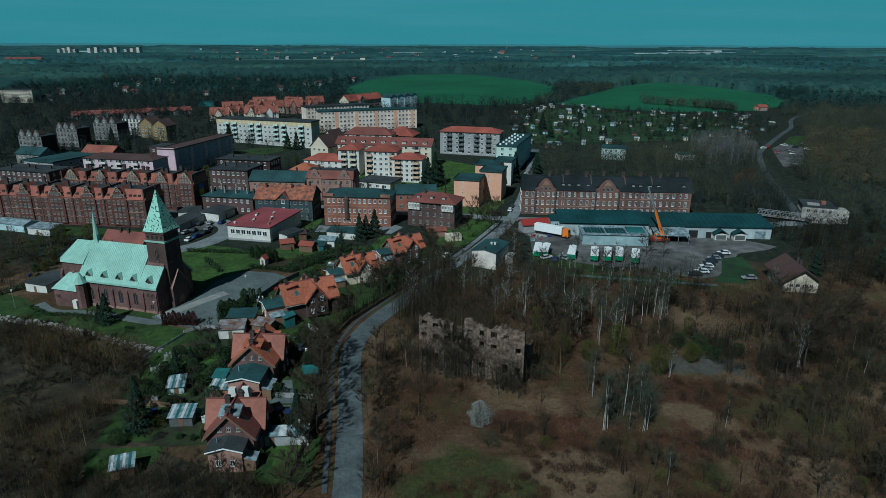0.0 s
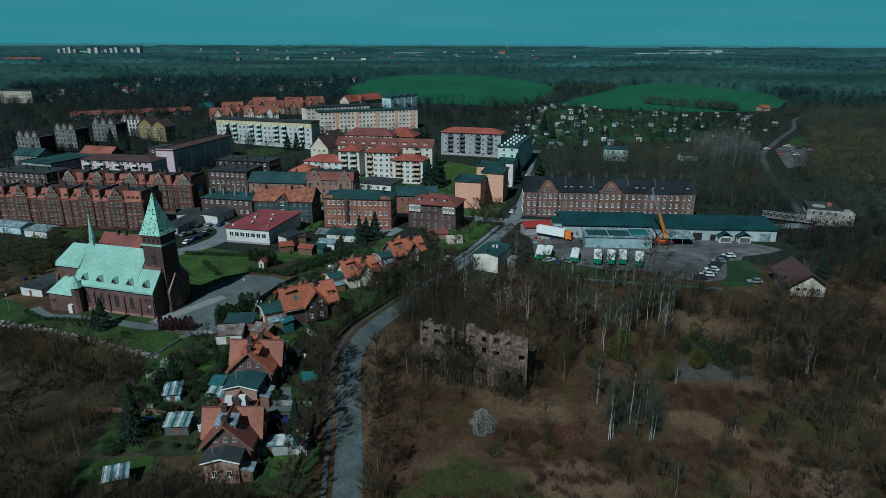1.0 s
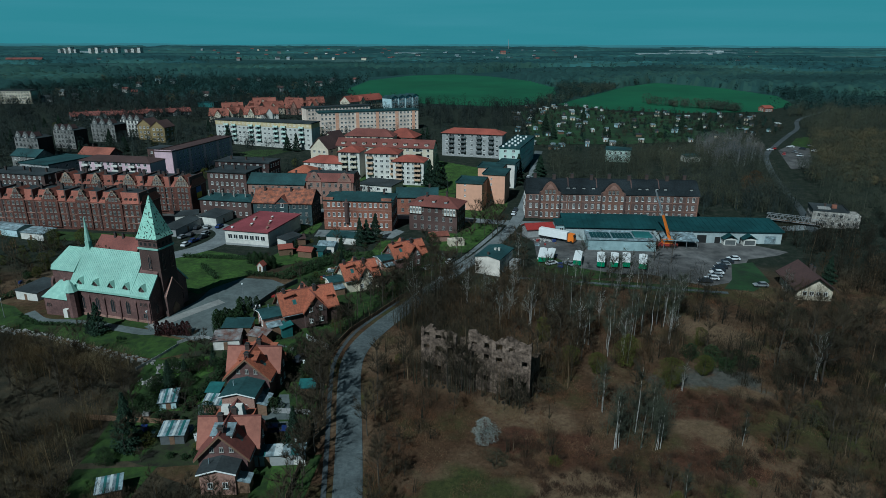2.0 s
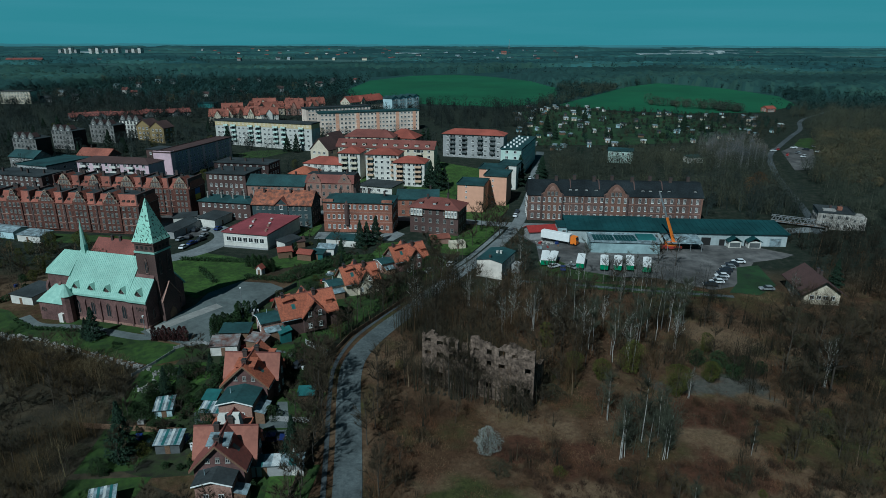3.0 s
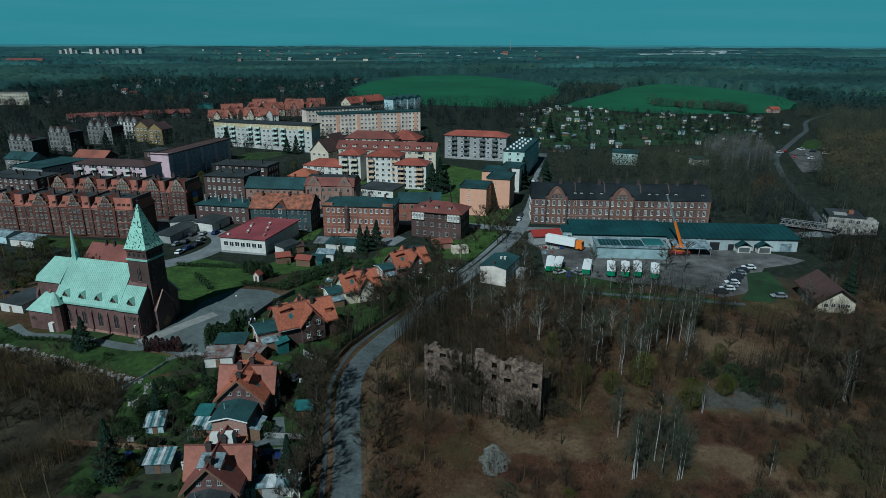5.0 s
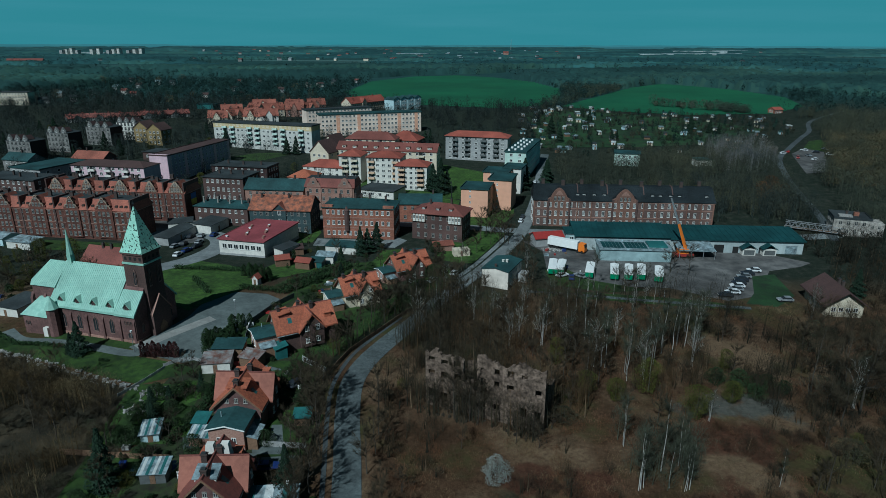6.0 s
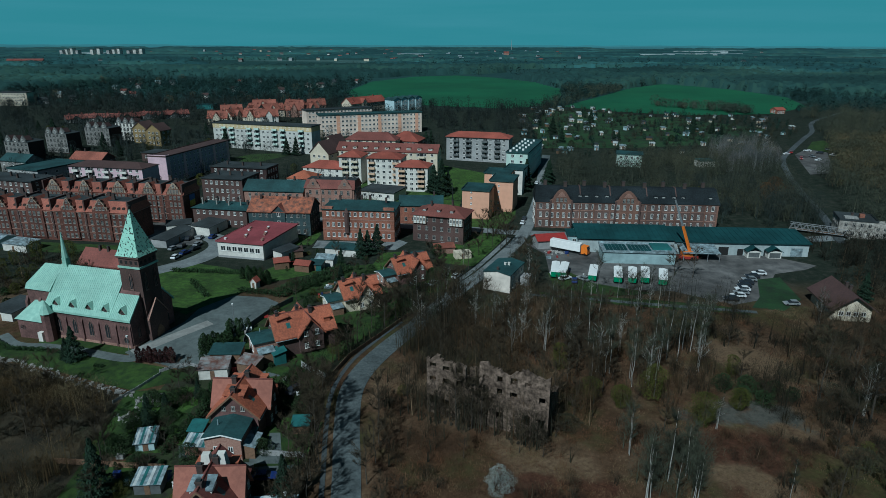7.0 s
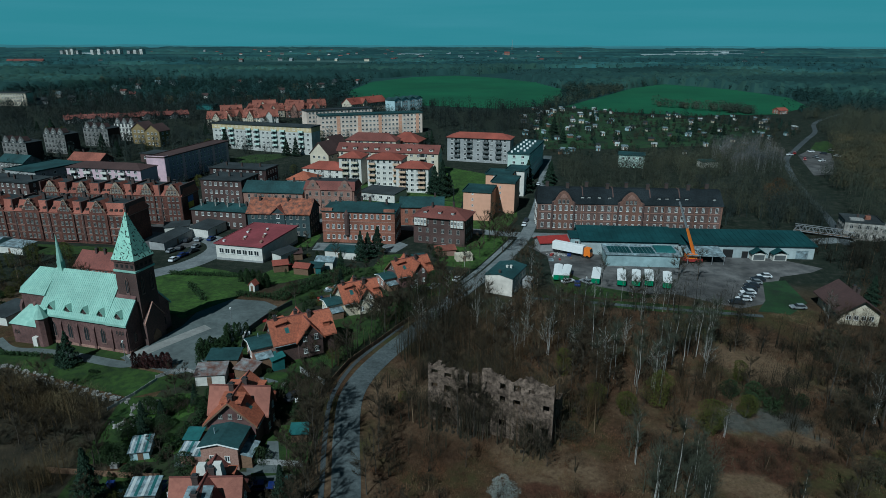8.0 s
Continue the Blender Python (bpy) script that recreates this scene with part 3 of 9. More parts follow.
# ---- buildings ----
FOOT, LINES, AREAS = [], [], []  # footprints, roads and paved areas, kept free of trees


def wall_mesh(L, D, H, gable=None, rise=0.0):
    bm = bmesh.new()
    if gable == "x":
        extrude(bm, [(0, 0, -1.5), (0, D, -1.5), (0, D, H), (0, D / 2, H + rise), (0, 0, H)], (L, 0, 0))
    elif gable == "y":
        extrude(bm, [(0, 0, -1.5), (L, 0, -1.5), (L, 0, H), (L / 2, 0, H + rise), (0, 0, H)], (0, D, 0))
    else:
        box(bm, 0, L, 0, D, -1.5, H)
    return bm


def roof_mesh(L, D, H, kind, rise, o=0.45, t=0.28, inset=None, steep=1.6):
    bm = bmesh.new()
    if kind in ("x", "y"):
        W, N = (D, L) if kind == "x" else (L, D)
        k = rise / (W / 2)
        up = t * math.hypot(1, k)
        prof = [(-o, H - k * o), (W / 2, H + rise), (W + o, H - k * o), (W + o, H - k * o + up), (W / 2, H + rise + up), (-o, H - k * o + up)]
        prof = [(v, z + 0.02) for v, z in prof]
        if kind == "x":
            extrude(bm, [(-o, v, z) for v, z in prof], (N + 2 * o, 0, 0))
        else:
            extrude(bm, [(v, -o, z) for v, z in prof], (0, N + 2 * o, 0))
    elif kind == "hip":
        i = inset if inset is not None else min(L, D) / 2
        base = [(-o, -o, H), (L + o, -o, H), (L + o, D + o, H), (-o, D + o, H)]
        box(bm, -o, L + o, -o, D + o, H - 0.2, H + 0.004)
        if L >= D:
            hull_roof(bm, base, [(i, D / 2 - 0.05, H + rise), (L - i, D / 2 - 0.05, H + rise), (L - i, D / 2 + 0.05, H + rise), (i, D / 2 + 0.05, H + rise)])
        else:
            hull_roof(bm, base, [(L / 2 - 0.05, i, H + rise), (L / 2 + 0.05, i, H + rise), (L / 2 + 0.05, D - i, H + rise), (L / 2 - 0.05, D - i, H + rise)])
    elif kind == "mansard":
        base = [(-o, -o, H), (L + o, -o, H), (L + o, D + o, H), (-o, D + o, H)]
        hull_roof(bm, base, [(0.1, steep, H + rise), (L - 0.1, steep, H + rise), (L - 0.1, D - steep, H + rise), (0.1, D - steep, H + rise)], 0, 1)
    elif kind == "flat":
        box(bm, -o, L + o, -o, D + o, H, H + t)
        box(bm, -o, L + o, -o, -o + 0.2, H + t, H + t + rise)
        box(bm, -o, L + o, D + o - 0.2, D + o, H + t, H + t + rise)
        box(bm, -o, -o + 0.2, -o + 0.2, D + o - 0.2, H + t, H + t + rise)
        box(bm, L + o - 0.2, L + o, -o + 0.2, D + o - 0.2, H + t, H + t + rise)
    elif kind == "shed":
        extrude(bm, [(-o, -o, H - 0.15), (-o, D + o, H + rise), (-o, D + o, H + rise + t), (-o, -o, H - 0.15 + t)], (L + 2 * o, 0, 0))
    return bm


def chimney(parent, x, y, z, h=1.6, w=0.7, d=0.7):
    bm = bmesh.new()
    box(bm, -w / 2, w / 2, -d / 2, d / 2, -1.6, h)
    box(bm, -w / 2 - 0.1, w / 2 + 0.1, -d / 2 - 0.1, d / 2 + 0.1, h, h + 0.18)
    c = part("chimney", bm, M["chimney"], parent, "", (x, y, z))
    bm = bmesh.new()
    box(bm, -w / 2 + 0.12, w / 2 - 0.12, -d / 2 + 0.12, d / 2 - 0.12, h + 0.18, h + 0.42)
    part("flue", bm, M["felt_dark"], c)
    return c


def roof_height(kind, L, D, H, rise, x, y):
    if kind == "x":
        return H + rise * (1 - abs(y - D / 2) / (D / 2))
    if kind == "y":
        return H + rise * (1 - abs(x - L / 2) / (L / 2))
    if kind == "hip":
        return H + rise * min(1, 2 * min(y, D - y, x, L - x) / min(L, D))
    if kind == "mansard":
        return H + rise
    return H + 0.3


def dormer(parent, x, y, z, w=1.5, h=1.4, depth=2.6, wall="white_wall", roof="tile_red", gabled=True):
    bm = bmesh.new()
    if gabled:
        extrude(bm, [(-w / 2, 0, -0.6), (w / 2, 0, -0.6), (w / 2, 0, h), (0, 0, h + w * 0.45), (-w / 2, 0, h)], (0, depth, 0))
    else:
        box(bm, -w / 2, w / 2, 0, depth, -0.6, h)
    d = part("dormer", bm, M[wall], parent, "", (x, y, z))
    bm = bmesh.new()
    if gabled:
        prof = [(-w / 2 - 0.2, h - 0.15), (0, h + w * 0.45 + 0.03), (w / 2 + 0.2, h - 0.15), (w / 2 + 0.2, h + 0.02), (0, h + w * 0.45 + 0.2), (-w / 2 - 0.2, h + 0.02)]
        extrude(bm, [(u, -0.2, v) for u, v in prof], (0, depth + 0.2, 0))
    else:
        box(bm, -w / 2 - 0.15, w / 2 + 0.15, -0.2, depth, h + 0.005, h + 0.14)
    part("dormer_roof", bm, M[roof], d)
    window(d, 0, 0, h * 0.45, 0, w * 0.62, h * 0.75)
    return d


def balcony(parent, x, y, z, w=3.0, d=1.2, panel="cream_wall"):
    bm = bmesh.new()
    box(bm, -w / 2, w / 2, -d, 0, -0.12, 0.06)
    b = part("balcony", bm, M["grey_wall"], parent, "", (x, y, z))
    bm = bmesh.new()
    box(bm, -w / 2, w / 2, -d - 0.06, -d, -0.12, 1.0)
    box(bm, -w / 2 - 0.06, -w / 2, -d, 0, -0.12, 1.0)
    box(bm, w / 2, w / 2 + 0.06, -d, 0, -0.12, 1.0)
    part("parapet", bm, M[panel], b)
    # dark panel: glazed door and the shade of the loggia recess
    bm = bmesh.new()
    box(bm, -w / 2 + 0.25, w / 2 - 0.25, -0.05, -0.004, 0.08, 2.2)
    part("balcony_door", bm, M["glass"], b, "dark glazed balcony door")
    return b


def cornice(parent, L, D, z, m="stone", h=0.3, o=0.15):
    bm = bmesh.new()
    box(bm, -o, L + o, -o, 0, z - h, z)
    box(bm, L, L + o, 0, D, z - h, z)
    box(bm, -o, 0, 0, D, z - h, z)
    part("cornice", bm, M[m], parent)


def building(name, x, y, turn, L, D, H, kind="x", rise=3.0, wall="brick", roof="tile_red", storeys=2, bays=4, side=2, win=(1.1, 1.5), style="plain",
             label="", category="building", group="", chimneys=(), first=0.0, margin=1.0, o=0.45, deck="felt_dark", corn=None, steep=1.6, inset=None, plinth=None):
    b = thing(name, x, y, turn, label=label, category=category, group=group)
    FOOT.append((pose(x, y, 0, 0, 0, turn).inverted(), L, D))
    part("wall", wall_mesh(L, D, H, kind if kind in "xy" else None, rise), M[wall], b)
    part("roof", roof_mesh(L, D, H, kind, rise, o, steep=steep, inset=inset), [M[roof], M[deck]], b)
    if y > 210:
        style = "farold" if style == "old" and y < 290 else "far"
    sh = (H - first) / max(1, storeys)
    zs = [first + sh * (i + 0.55) for i in range(storeys)]
    hh = min(win[1], sh * 0.68)
    if bays:
        window_rows(b, "f", L, D, zs, bays, win[0], hh, style, margin)
    if side:
        window_rows(b, "r" if x < 0 else "l", L, D, zs, side, win[0], hh, style, margin)
    for cx, cy in chimneys:
        chimney(b, cx * L, cy * D, roof_height(kind, L, D, H, rise, cx * L, cy * D))
    if corn:
        cornice(b, L, D, H - 0.25, corn)
    if plinth:
        bm = bmesh.new()
        box(bm, -0.08, L + 0.08, -0.08, D + 0.08, -1.0, 0.8)
        part("plinth", bm, M[plinth], b)
    return b


def inside(outline, px, py):
    c = False
    for i in range(len(outline)):
        (ax, ay), (bx, by) = outline[i], outline[i - 1]
        if (ay > py) != (by > py) and px < (bx - ax) * (py - ay) / (by - ay) + ax:
            c = not c
    return c


def is_free(px, py, gap=1.5, areas=("pavement", "yard", "lawn", "field")):
    """Whether a tree may stand here."""
    for m, L, D in FOOT:
        q = m @ Vector((px, py, 0))
        if -gap < q.x < L + gap and -gap < q.y < D + gap:
            return False
    for line, w in LINES:
        r2 = (w / 2 + gap) ** 2
        if any((p.x - px) ** 2 + (p.y - py) ** 2 < r2 for p in line):
            return False
    return not any(c in areas and inside(o, px, py) for c, o in AREAS)


def ribbon(name, pts, width, material, lift=0.06, kind="structure", label="", category="road", steps=10):
    """A road along a smooth line through pts, laid on the land."""
    P = [Vector((*p, 0)) for p in pts]
    P = [P[0] * 2 - P[1]] + P + [P[-1] * 2 - P[-2]]
    line = []
    for i in range(1, len(P) - 2):
        for k in range(steps):
            t = k / steps
            a, b, c, d = P[i - 1:i + 3]
            line.append(0.5 * (2 * b + (c - a) * t + (2 * a - 5 * b + 4 * c - d) * t * t + (3 * b - a - 3 * c + d) * t ** 3))
    line.append(P[-2])
    LINES.append((line, width))
    bm = bmesh.new()
    prev = None
    for i, p in enumerate(line):
        d = (line[min(i + 1, len(line) - 1)] - line[max(i - 1, 0)]).normalized()
        nrm = Vector((-d.y, d.x, 0))
        w = width if not callable(width) else width(i / (len(line) - 1))
        row = []
        for s in (-0.5, -0.17, 0.17, 0.5):
            q = p + nrm * w * s
            row.append(bm.verts.new((q.x, q.y, terr(q.x, q.y) + lift)))
        if prev:
            for k in range(3):
                bm.faces.new((prev[k], row[k], row[k + 1], prev[k + 1]))
        prev = row
    ob = new(name, mesh_of(name, bm, material))
    return tagged(ob, label=label, category=category, kind=kind)


def sheet(name, outline, material, lift=0.05, cell=4.0, label="", category="lawn"):
    """A patch of ground: its outline filled with a grid that follows the land."""
    bm = bmesh.new()
    xs, ys = [p[0] for p in outline], [p[1] for p in outline]
    AREAS.append((category, outline))
    bm.faces.new([bm.verts.new((px, py, 0)) for px, py in outline])
    for axis, lo, hi in ((0, min(xs), max(xs)), (1, min(ys), max(ys))):
        v = lo + cell
        while v < hi:
            co = (v, 0, 0) if axis == 0 else (0, v, 0)
            bmesh.ops.bisect_plane(bm, geom=bm.verts[:] + bm.edges[:] + bm.faces[:], plane_co=co, plane_no=(1, 0, 0) if axis == 0 else (0, 1, 0))
            v += cell
    for v in bm.verts:
        v.co.z = terr(v.co.x, v.co.y) + lift
    ob = new(name, mesh_of(name, bm, material))
    return tagged(ob, label=label, category=category, kind="structure")


# ---- land ----
def build_ground():
    bm = bmesh.new()
    n = 300
    rings = []
    r = 8.0
    while r < 4600:
        rings.append(r)
        r *= 1.032
    rings.append(4600.0)
    prev = None
    centre = bm.verts.new((0, 0, terr(0, 0)))
    for r in rings:
        row = []
        for i in range(n):
            a = 2 * math.pi * i / n
            px, py = r * math.sin(a), r * math.cos(a)
            row.append(bm.verts.new((px, py, terr(px, py))))
        for i in range(n):
            j = (i + 1) % n
            if prev:
                bm.faces.new((prev[i], row[i], row[j], prev[j]))
            else:
                bm.faces.new((centre, row[i], row[j]))
        prev = row
    me = mesh_of("ground", bm, M["ground"], True)
    tagged(new("ground", me), label="rough land of dry grass, brambles and moss", category="ground", kind="structure")


build_ground()

# roads and paved areas
ribbon("road_main", [(-13.5, 20), (-14.6, 60), (-15.7, 83), (-18.5, 106), (-20.6, 120), (-21.6, 132), (-20.0, 141), (-15.5, 152), (-9.5, 164), (-3.5, 178), (4, 193), (11, 206), (19, 224), (26, 241), (33, 266), (42.5, 308), (52, 360), (60, 400)],
       5.0, M["asphalt"], 0.10, label="worn grey asphalt lane curving past the houses")
# pale strip over road_main paints the sunlit stretch of street
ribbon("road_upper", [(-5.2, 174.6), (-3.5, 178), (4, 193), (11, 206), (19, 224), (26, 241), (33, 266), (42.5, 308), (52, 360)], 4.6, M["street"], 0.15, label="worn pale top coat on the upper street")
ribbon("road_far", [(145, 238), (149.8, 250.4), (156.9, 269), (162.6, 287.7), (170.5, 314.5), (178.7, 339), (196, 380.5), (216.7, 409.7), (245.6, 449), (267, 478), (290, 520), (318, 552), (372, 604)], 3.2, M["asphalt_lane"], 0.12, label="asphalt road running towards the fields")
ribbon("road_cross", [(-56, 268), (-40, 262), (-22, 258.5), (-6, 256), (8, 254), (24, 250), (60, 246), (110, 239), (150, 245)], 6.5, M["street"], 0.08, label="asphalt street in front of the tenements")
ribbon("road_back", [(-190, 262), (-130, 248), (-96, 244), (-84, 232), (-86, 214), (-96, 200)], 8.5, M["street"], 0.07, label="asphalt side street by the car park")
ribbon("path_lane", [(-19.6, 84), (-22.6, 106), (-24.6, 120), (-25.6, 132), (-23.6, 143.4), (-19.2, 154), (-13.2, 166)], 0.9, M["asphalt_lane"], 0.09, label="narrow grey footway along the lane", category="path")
sheet("pavement_church", [(-75.5, 145.2), (-72, 143), (-60.5, 139), (-54.5, 142.5), (-53, 152), (-50, 163), (-47.5, 174), (-52, 177.5), (-61, 178), (-67, 168), (-67.5, 160), (-73, 148)], M["paving"], 0.07, 3, "grey paved forecourt beside the church", "pavement")
ribbon("path_church", [(-111, 155.5), (-104, 150), (-96, 148.5), (-86, 146), (-75, 142.8), (-71, 143)], 2.6, M["paving"], 0.075, label="grey paved path along the church wall", category="path")
# sunlit band of the forecourt, its light put into paler paving
ribbon("path_light", [(-73.5, 145), (-69.5, 149.5), (-65, 155), (-61, 160)], 3.0, M["paving_light"], 0.085, label="band of pale paving across the forecourt", category="path")
sheet("lawn_church", [(-135, 152), (-112, 146.2), (-99, 142.0), (-86, 137.6), (-75, 133.6), (-66.5, 131), (-56, 136), (-60, 138.5), (-74, 142), (-86, 145), (-97, 147.4), (-105, 149.5), (-112, 154.5), (-118, 160), (-135, 168)], M["lawn"], 0.05, 4, "mown green lawn in front of the church", "lawn")
sheet("lawn_wall_strip", [(-99, 149.8), (-86, 147.2), (-75, 144.3), (-74, 146.5), (-98, 153.5)], M["lawn"], 0.06, 4, "strip of grass along the church wall", "lawn")
sheet("lawn_back", [(-97, 206), (-92, 184), (-80, 172), (-69, 164), (-66, 170), (-62, 174), (-60, 180), (-56, 189), (-62, 197), (-72, 205), (-84, 210)], M["lawn_bright"], 0.05, 4, "green lawn behind the church forecourt", "lawn")
sheet("lawn_parish", [(-62, 197), (-56, 189), (-44, 200), (-40, 213), (-57, 209)], M["lawn_bright"], 0.045, 4, "grass around the garden sheds", "lawn")
sheet("lawn_row", [(-190, 232), (-118, 219), (-112, 226), (-120, 231), (-190, 240)], M["lawn"], 0.05, 4, "grass strip before the brick row", "lawn")
sheet("lawn_flats", [(-60, 322), (-10, 306), (2, 300), (20, 297), (30, 345), (-5, 372), (-6, 330), (-56, 338)], M["lawn_bright"], 0.05, 6, "grass between the blocks of flats", "lawn")
sheet("lawn_far_court", [(-165, 345), (-150, 340), (-112, 375), (-95, 400), (-120, 398)], M["lawn"], 0.05, 6, "grass court behind the flats", "lawn")
ribbon("path_depot", [(20, 187), (36, 184.5), (52, 181), (68, 178), (84, 175)], 1.8, M["asphalt"], 0.075, label="narrow track in front of the depot yard", category="path")
sheet("lawn_track", [(26, 189), (44, 185.5), (60, 183), (78, 178.5), (82, 173), (60, 177), (40, 181), (26, 184)], M["lawn"], 0.05, 4, "rough grass beside the depot track", "lawn")
sheet("lawn_centre", [(-56, 303), (-34, 294), (-4, 282), (2, 268), (5, 298), (-20, 310), (-52, 322)], M["lawn_bright"], 0.05, 5, "grass before the white flats", "lawn")
sheet("lawn_corner", [(5, 250), (20, 252), (28, 276), (31, 300), (22, 296), (17, 276), (6, 266)], M["lawn_bright"], 0.05, 5, "grass beside the peach flats", "lawn")
sheet("lawn_street", [(-6, 224), (-3, 214), (4, 211), (7.5, 211), (13.5, 225), (19.5, 240), (22, 246.5), (4, 250), (-2, 247)], M["lawn_bright"], 0.05, 4, "green verge under trees beside the street", "garden")
sheet("lawn_villa_garden", [(-12.5, 191), (-7, 186.5), (-2, 188), (0.5, 195), (0, 206), (-4, 210), (-10, 205)], M["lawn_bright"], 0.05, 4, "green garden between the last cottages and the lane", "garden")
sheet("lawn_orchard", [(-27, 206), (-20, 203), (-15, 214), (-16, 226), (-24, 224)], M["lawn_bright"], 0.05, 4, "green garden behind the cottages", "garden")
ribbon("pavement_street", [(1.2, 195.5), (7.6, 208), (15.3, 225.6), (22.2, 242.5)], 1.7, M["street"], 0.12, label="grey footway beside the street", category="pavement")
sheet("lawn_tenement", [(-60, 231), (-51, 233), (-50, 246), (-55, 258), (-62, 250)], M["lawn_bright"], 0.05, 5, "grass beside the brick tenement", "lawn")
sheet("pavement_tenement", [(-50, 229), (-20, 227), (-16, 236), (-20, 240), (-22, 256), (-26, 258), (-24, 236), (-50, 238)], M["street"], 0.06, 5, "grey paved court round the brick tenement", "pavement")
sheet("pavement_parking", [(-48, 290), (-22, 280), (-4, 274), (-3, 280), (-22, 288), (-46, 298)], M["street"], 0.06, 5, "grey parking strip behind the tenements", "pavement")
sheet("yard_depot", [(27, 236), (33, 224), (31, 197), (38, 192), (66, 190), (80, 180), (90, 184), (104, 205), (116, 209), (122, 213), (110, 224), (60, 232)], M["yard"], 0.055, 5, "rutted gravel depot yard", "yard")
sheet("lawn_depot", [(31, 205), (31, 192), (47, 186), (60, 188), (44, 196), (38, 206)], M["lawn"], 0.06, 4, "patch of grass by the depot", "lawn")
sheet("lawn_farm", [(84, 178), (92, 176), (101, 184), (104, 202), (96, 200), (90, 186)], M["allot"], 0.06, 4, "patch of grass beside the brown-roofed house", "lawn")
sheet("yard_tenement", [(-150, 246), (-100, 228), (-92, 234), (-100, 262), (-118, 262), (-146, 254)], M["yard"], 0.05, 5, "worn yard between the brick rows", "yard")
for k, (gx, gy, gw, gd) in enumerate(((-60, 122, 14, 20), (-31, 116, 9, 13), (-28, 93, 9, 14), (-36, 137, 9, 10), (-52, 152, 10, 14), (-60, 104, 10, 14), (-35, 160, 10, 8), (-58, 92, 12, 9))):
    sheet("lawn_garden", [(gx - gw / 2, gy - gd / 2), (gx + gw / 2, gy - gd / 2 + 1), (gx + gw / 2 + 1, gy + gd / 2), (gx - gw / 2 - 1, gy + gd / 2 - 1)], M["lawn"], 0.045, 4, "patch of garden grass behind a house", "lawn")
sheet("lawn_garden", [(-36, 128), (-29.5, 127), (-29.5, 139), (-25, 150), (-17, 165), (-11, 178), (-22, 190), (-34, 172), (-39, 160), (-37, 142)], M["lawn"], 0.04, 4, "garden grass between the cottages and the lane", "lawn")
sheet("lawn_garden", [(-49, 160), (-43, 176), (-37, 186), (-30, 200), (-22, 206), (-26, 212), (-36, 208), (-44, 190)], M["lawn"], 0.04, 4, "garden grass behind the cottages", "lawn")
sheet("lawn_garden", [(-47.5, 128), (-38, 128.5), (-38, 138), (-47, 141), (-50, 134)], M["paving"], 0.042, 4, "grey yard between two cottages", "pavement")
sheet("lawn_garden", [(-44, 106.5), (-36.5, 105.8), (-28.5, 107.4), (-28.5, 111), (-45, 110.5)], M["paving"], 0.042, 4, "grey garden path between two plots", "pavement")
sheet("ground_wood", [(-150, 150), (-118, 147), (-99, 141.6), (-86, 136.6), (-75, 132), (-64, 128.5), (-62, 118), (-60, 104), (-52, 95), (-40, 90), (-30, 88), (-29, 70), (-60, 60), (-150, 60)], M["wood_floor"], 0.02, 5, "dark leaf litter and moss under the trees", "litter")
sheet("garden_ground", [(-63, 100), (-52, 96), (-36, 98), (-27.5, 100), (-28.5, 136), (-24, 147), (-13, 168), (-4, 184), (2, 200), (-14, 208), (-30, 208), (-46, 178), (-50, 160), (-60, 141), (-62, 128), (-58, 112)], M["garden"], 0.03, 4, "dark garden soil and grass round the cottages", "garden")
for outline, m, words, kind in (
        (((-34.2, 123.5), (-29.0, 123.7), (-27.9, 119.7), (-33.0, 119.5)), "lawn_bright", "bright grass plot beside the cottage", "lawn"), (((-53.5, 119.7), (-49.4, 119.8), (-47.6, 116.2), (-51.8, 114.8)), "lawn_bright", "bright vegetable plot grass", "lawn"), (((-57.7, 132.7), (-53.9, 132.8), (-51.8, 126.9), (-58.0, 121.0), (-62.0, 118.0), (-61.0, 124.0)), "lawn_bright", "bright grass behind the sheds", "lawn"), (((-30.8, 97.0), (-25.4, 97.1), (-24.8, 92.5), (-30.1, 90.4)), "lawn_bright", "bright grass in the front garden", "lawn"),
        (((-37.2, 113.0), (-30.7, 113.1), (-30.1, 110.5), (-36.4, 110.4)), "paving", "grey concrete garden drive", "pavement"), (((-35.1, 118.9), (-33.1, 119.0), (-31.5, 113.6), (-34.2, 113.5)), "paving", "grey concrete yard beside the cottage", "pavement"), (((-50.8, 114.9), (-47.9, 116.2), (-46.4, 112.1), (-49.4, 111.5)), "paving", "grey path beside the vegetable plot", "pavement")):
    sheet("lawn_plot" if kind == "lawn" else "pavement_plot", outline, M[m], 0.062, 3, words, kind)
sheet("yard_far_lot", [(192, 344), (203, 346), (216, 366), (232, 398), (226, 410), (210, 394)], M["yard"], 0.08, 8, "gravel car lot beside the far road", "yard")
sheet("lawn_far_verge", [(226, 410), (233, 398), (246, 416), (254, 440), (244, 436)], M["lawn"], 0.08, 8, "grass verge beside the far road", "lawn")
# wheat fields
sheet("field_west", [(-93, 672), (-40, 655), (53, 623), (95, 650), (128, 740), (150, 866), (135, 1010), (80, 1130), (16, 1195), (-60, 1150), (-120, 1010), (-128, 800)], M["field"], 0.3, 60, "wide field of young green wheat", "field")
sheet("field_east", [(112, 640), (150, 602), (208, 572), (290, 578), (352, 640), (385, 740), (378, 860), (322, 975), (250, 890), (185, 770)], M["field"], 0.3, 60, "green wheat field with a hedge line", "field")
sheet("field_north", [(-330, 1330), (-120, 1230), (10, 1290), (60, 1400), (-150, 1420)], M["field"], 0.3, 60, "far green meadow beyond the trees", "field")
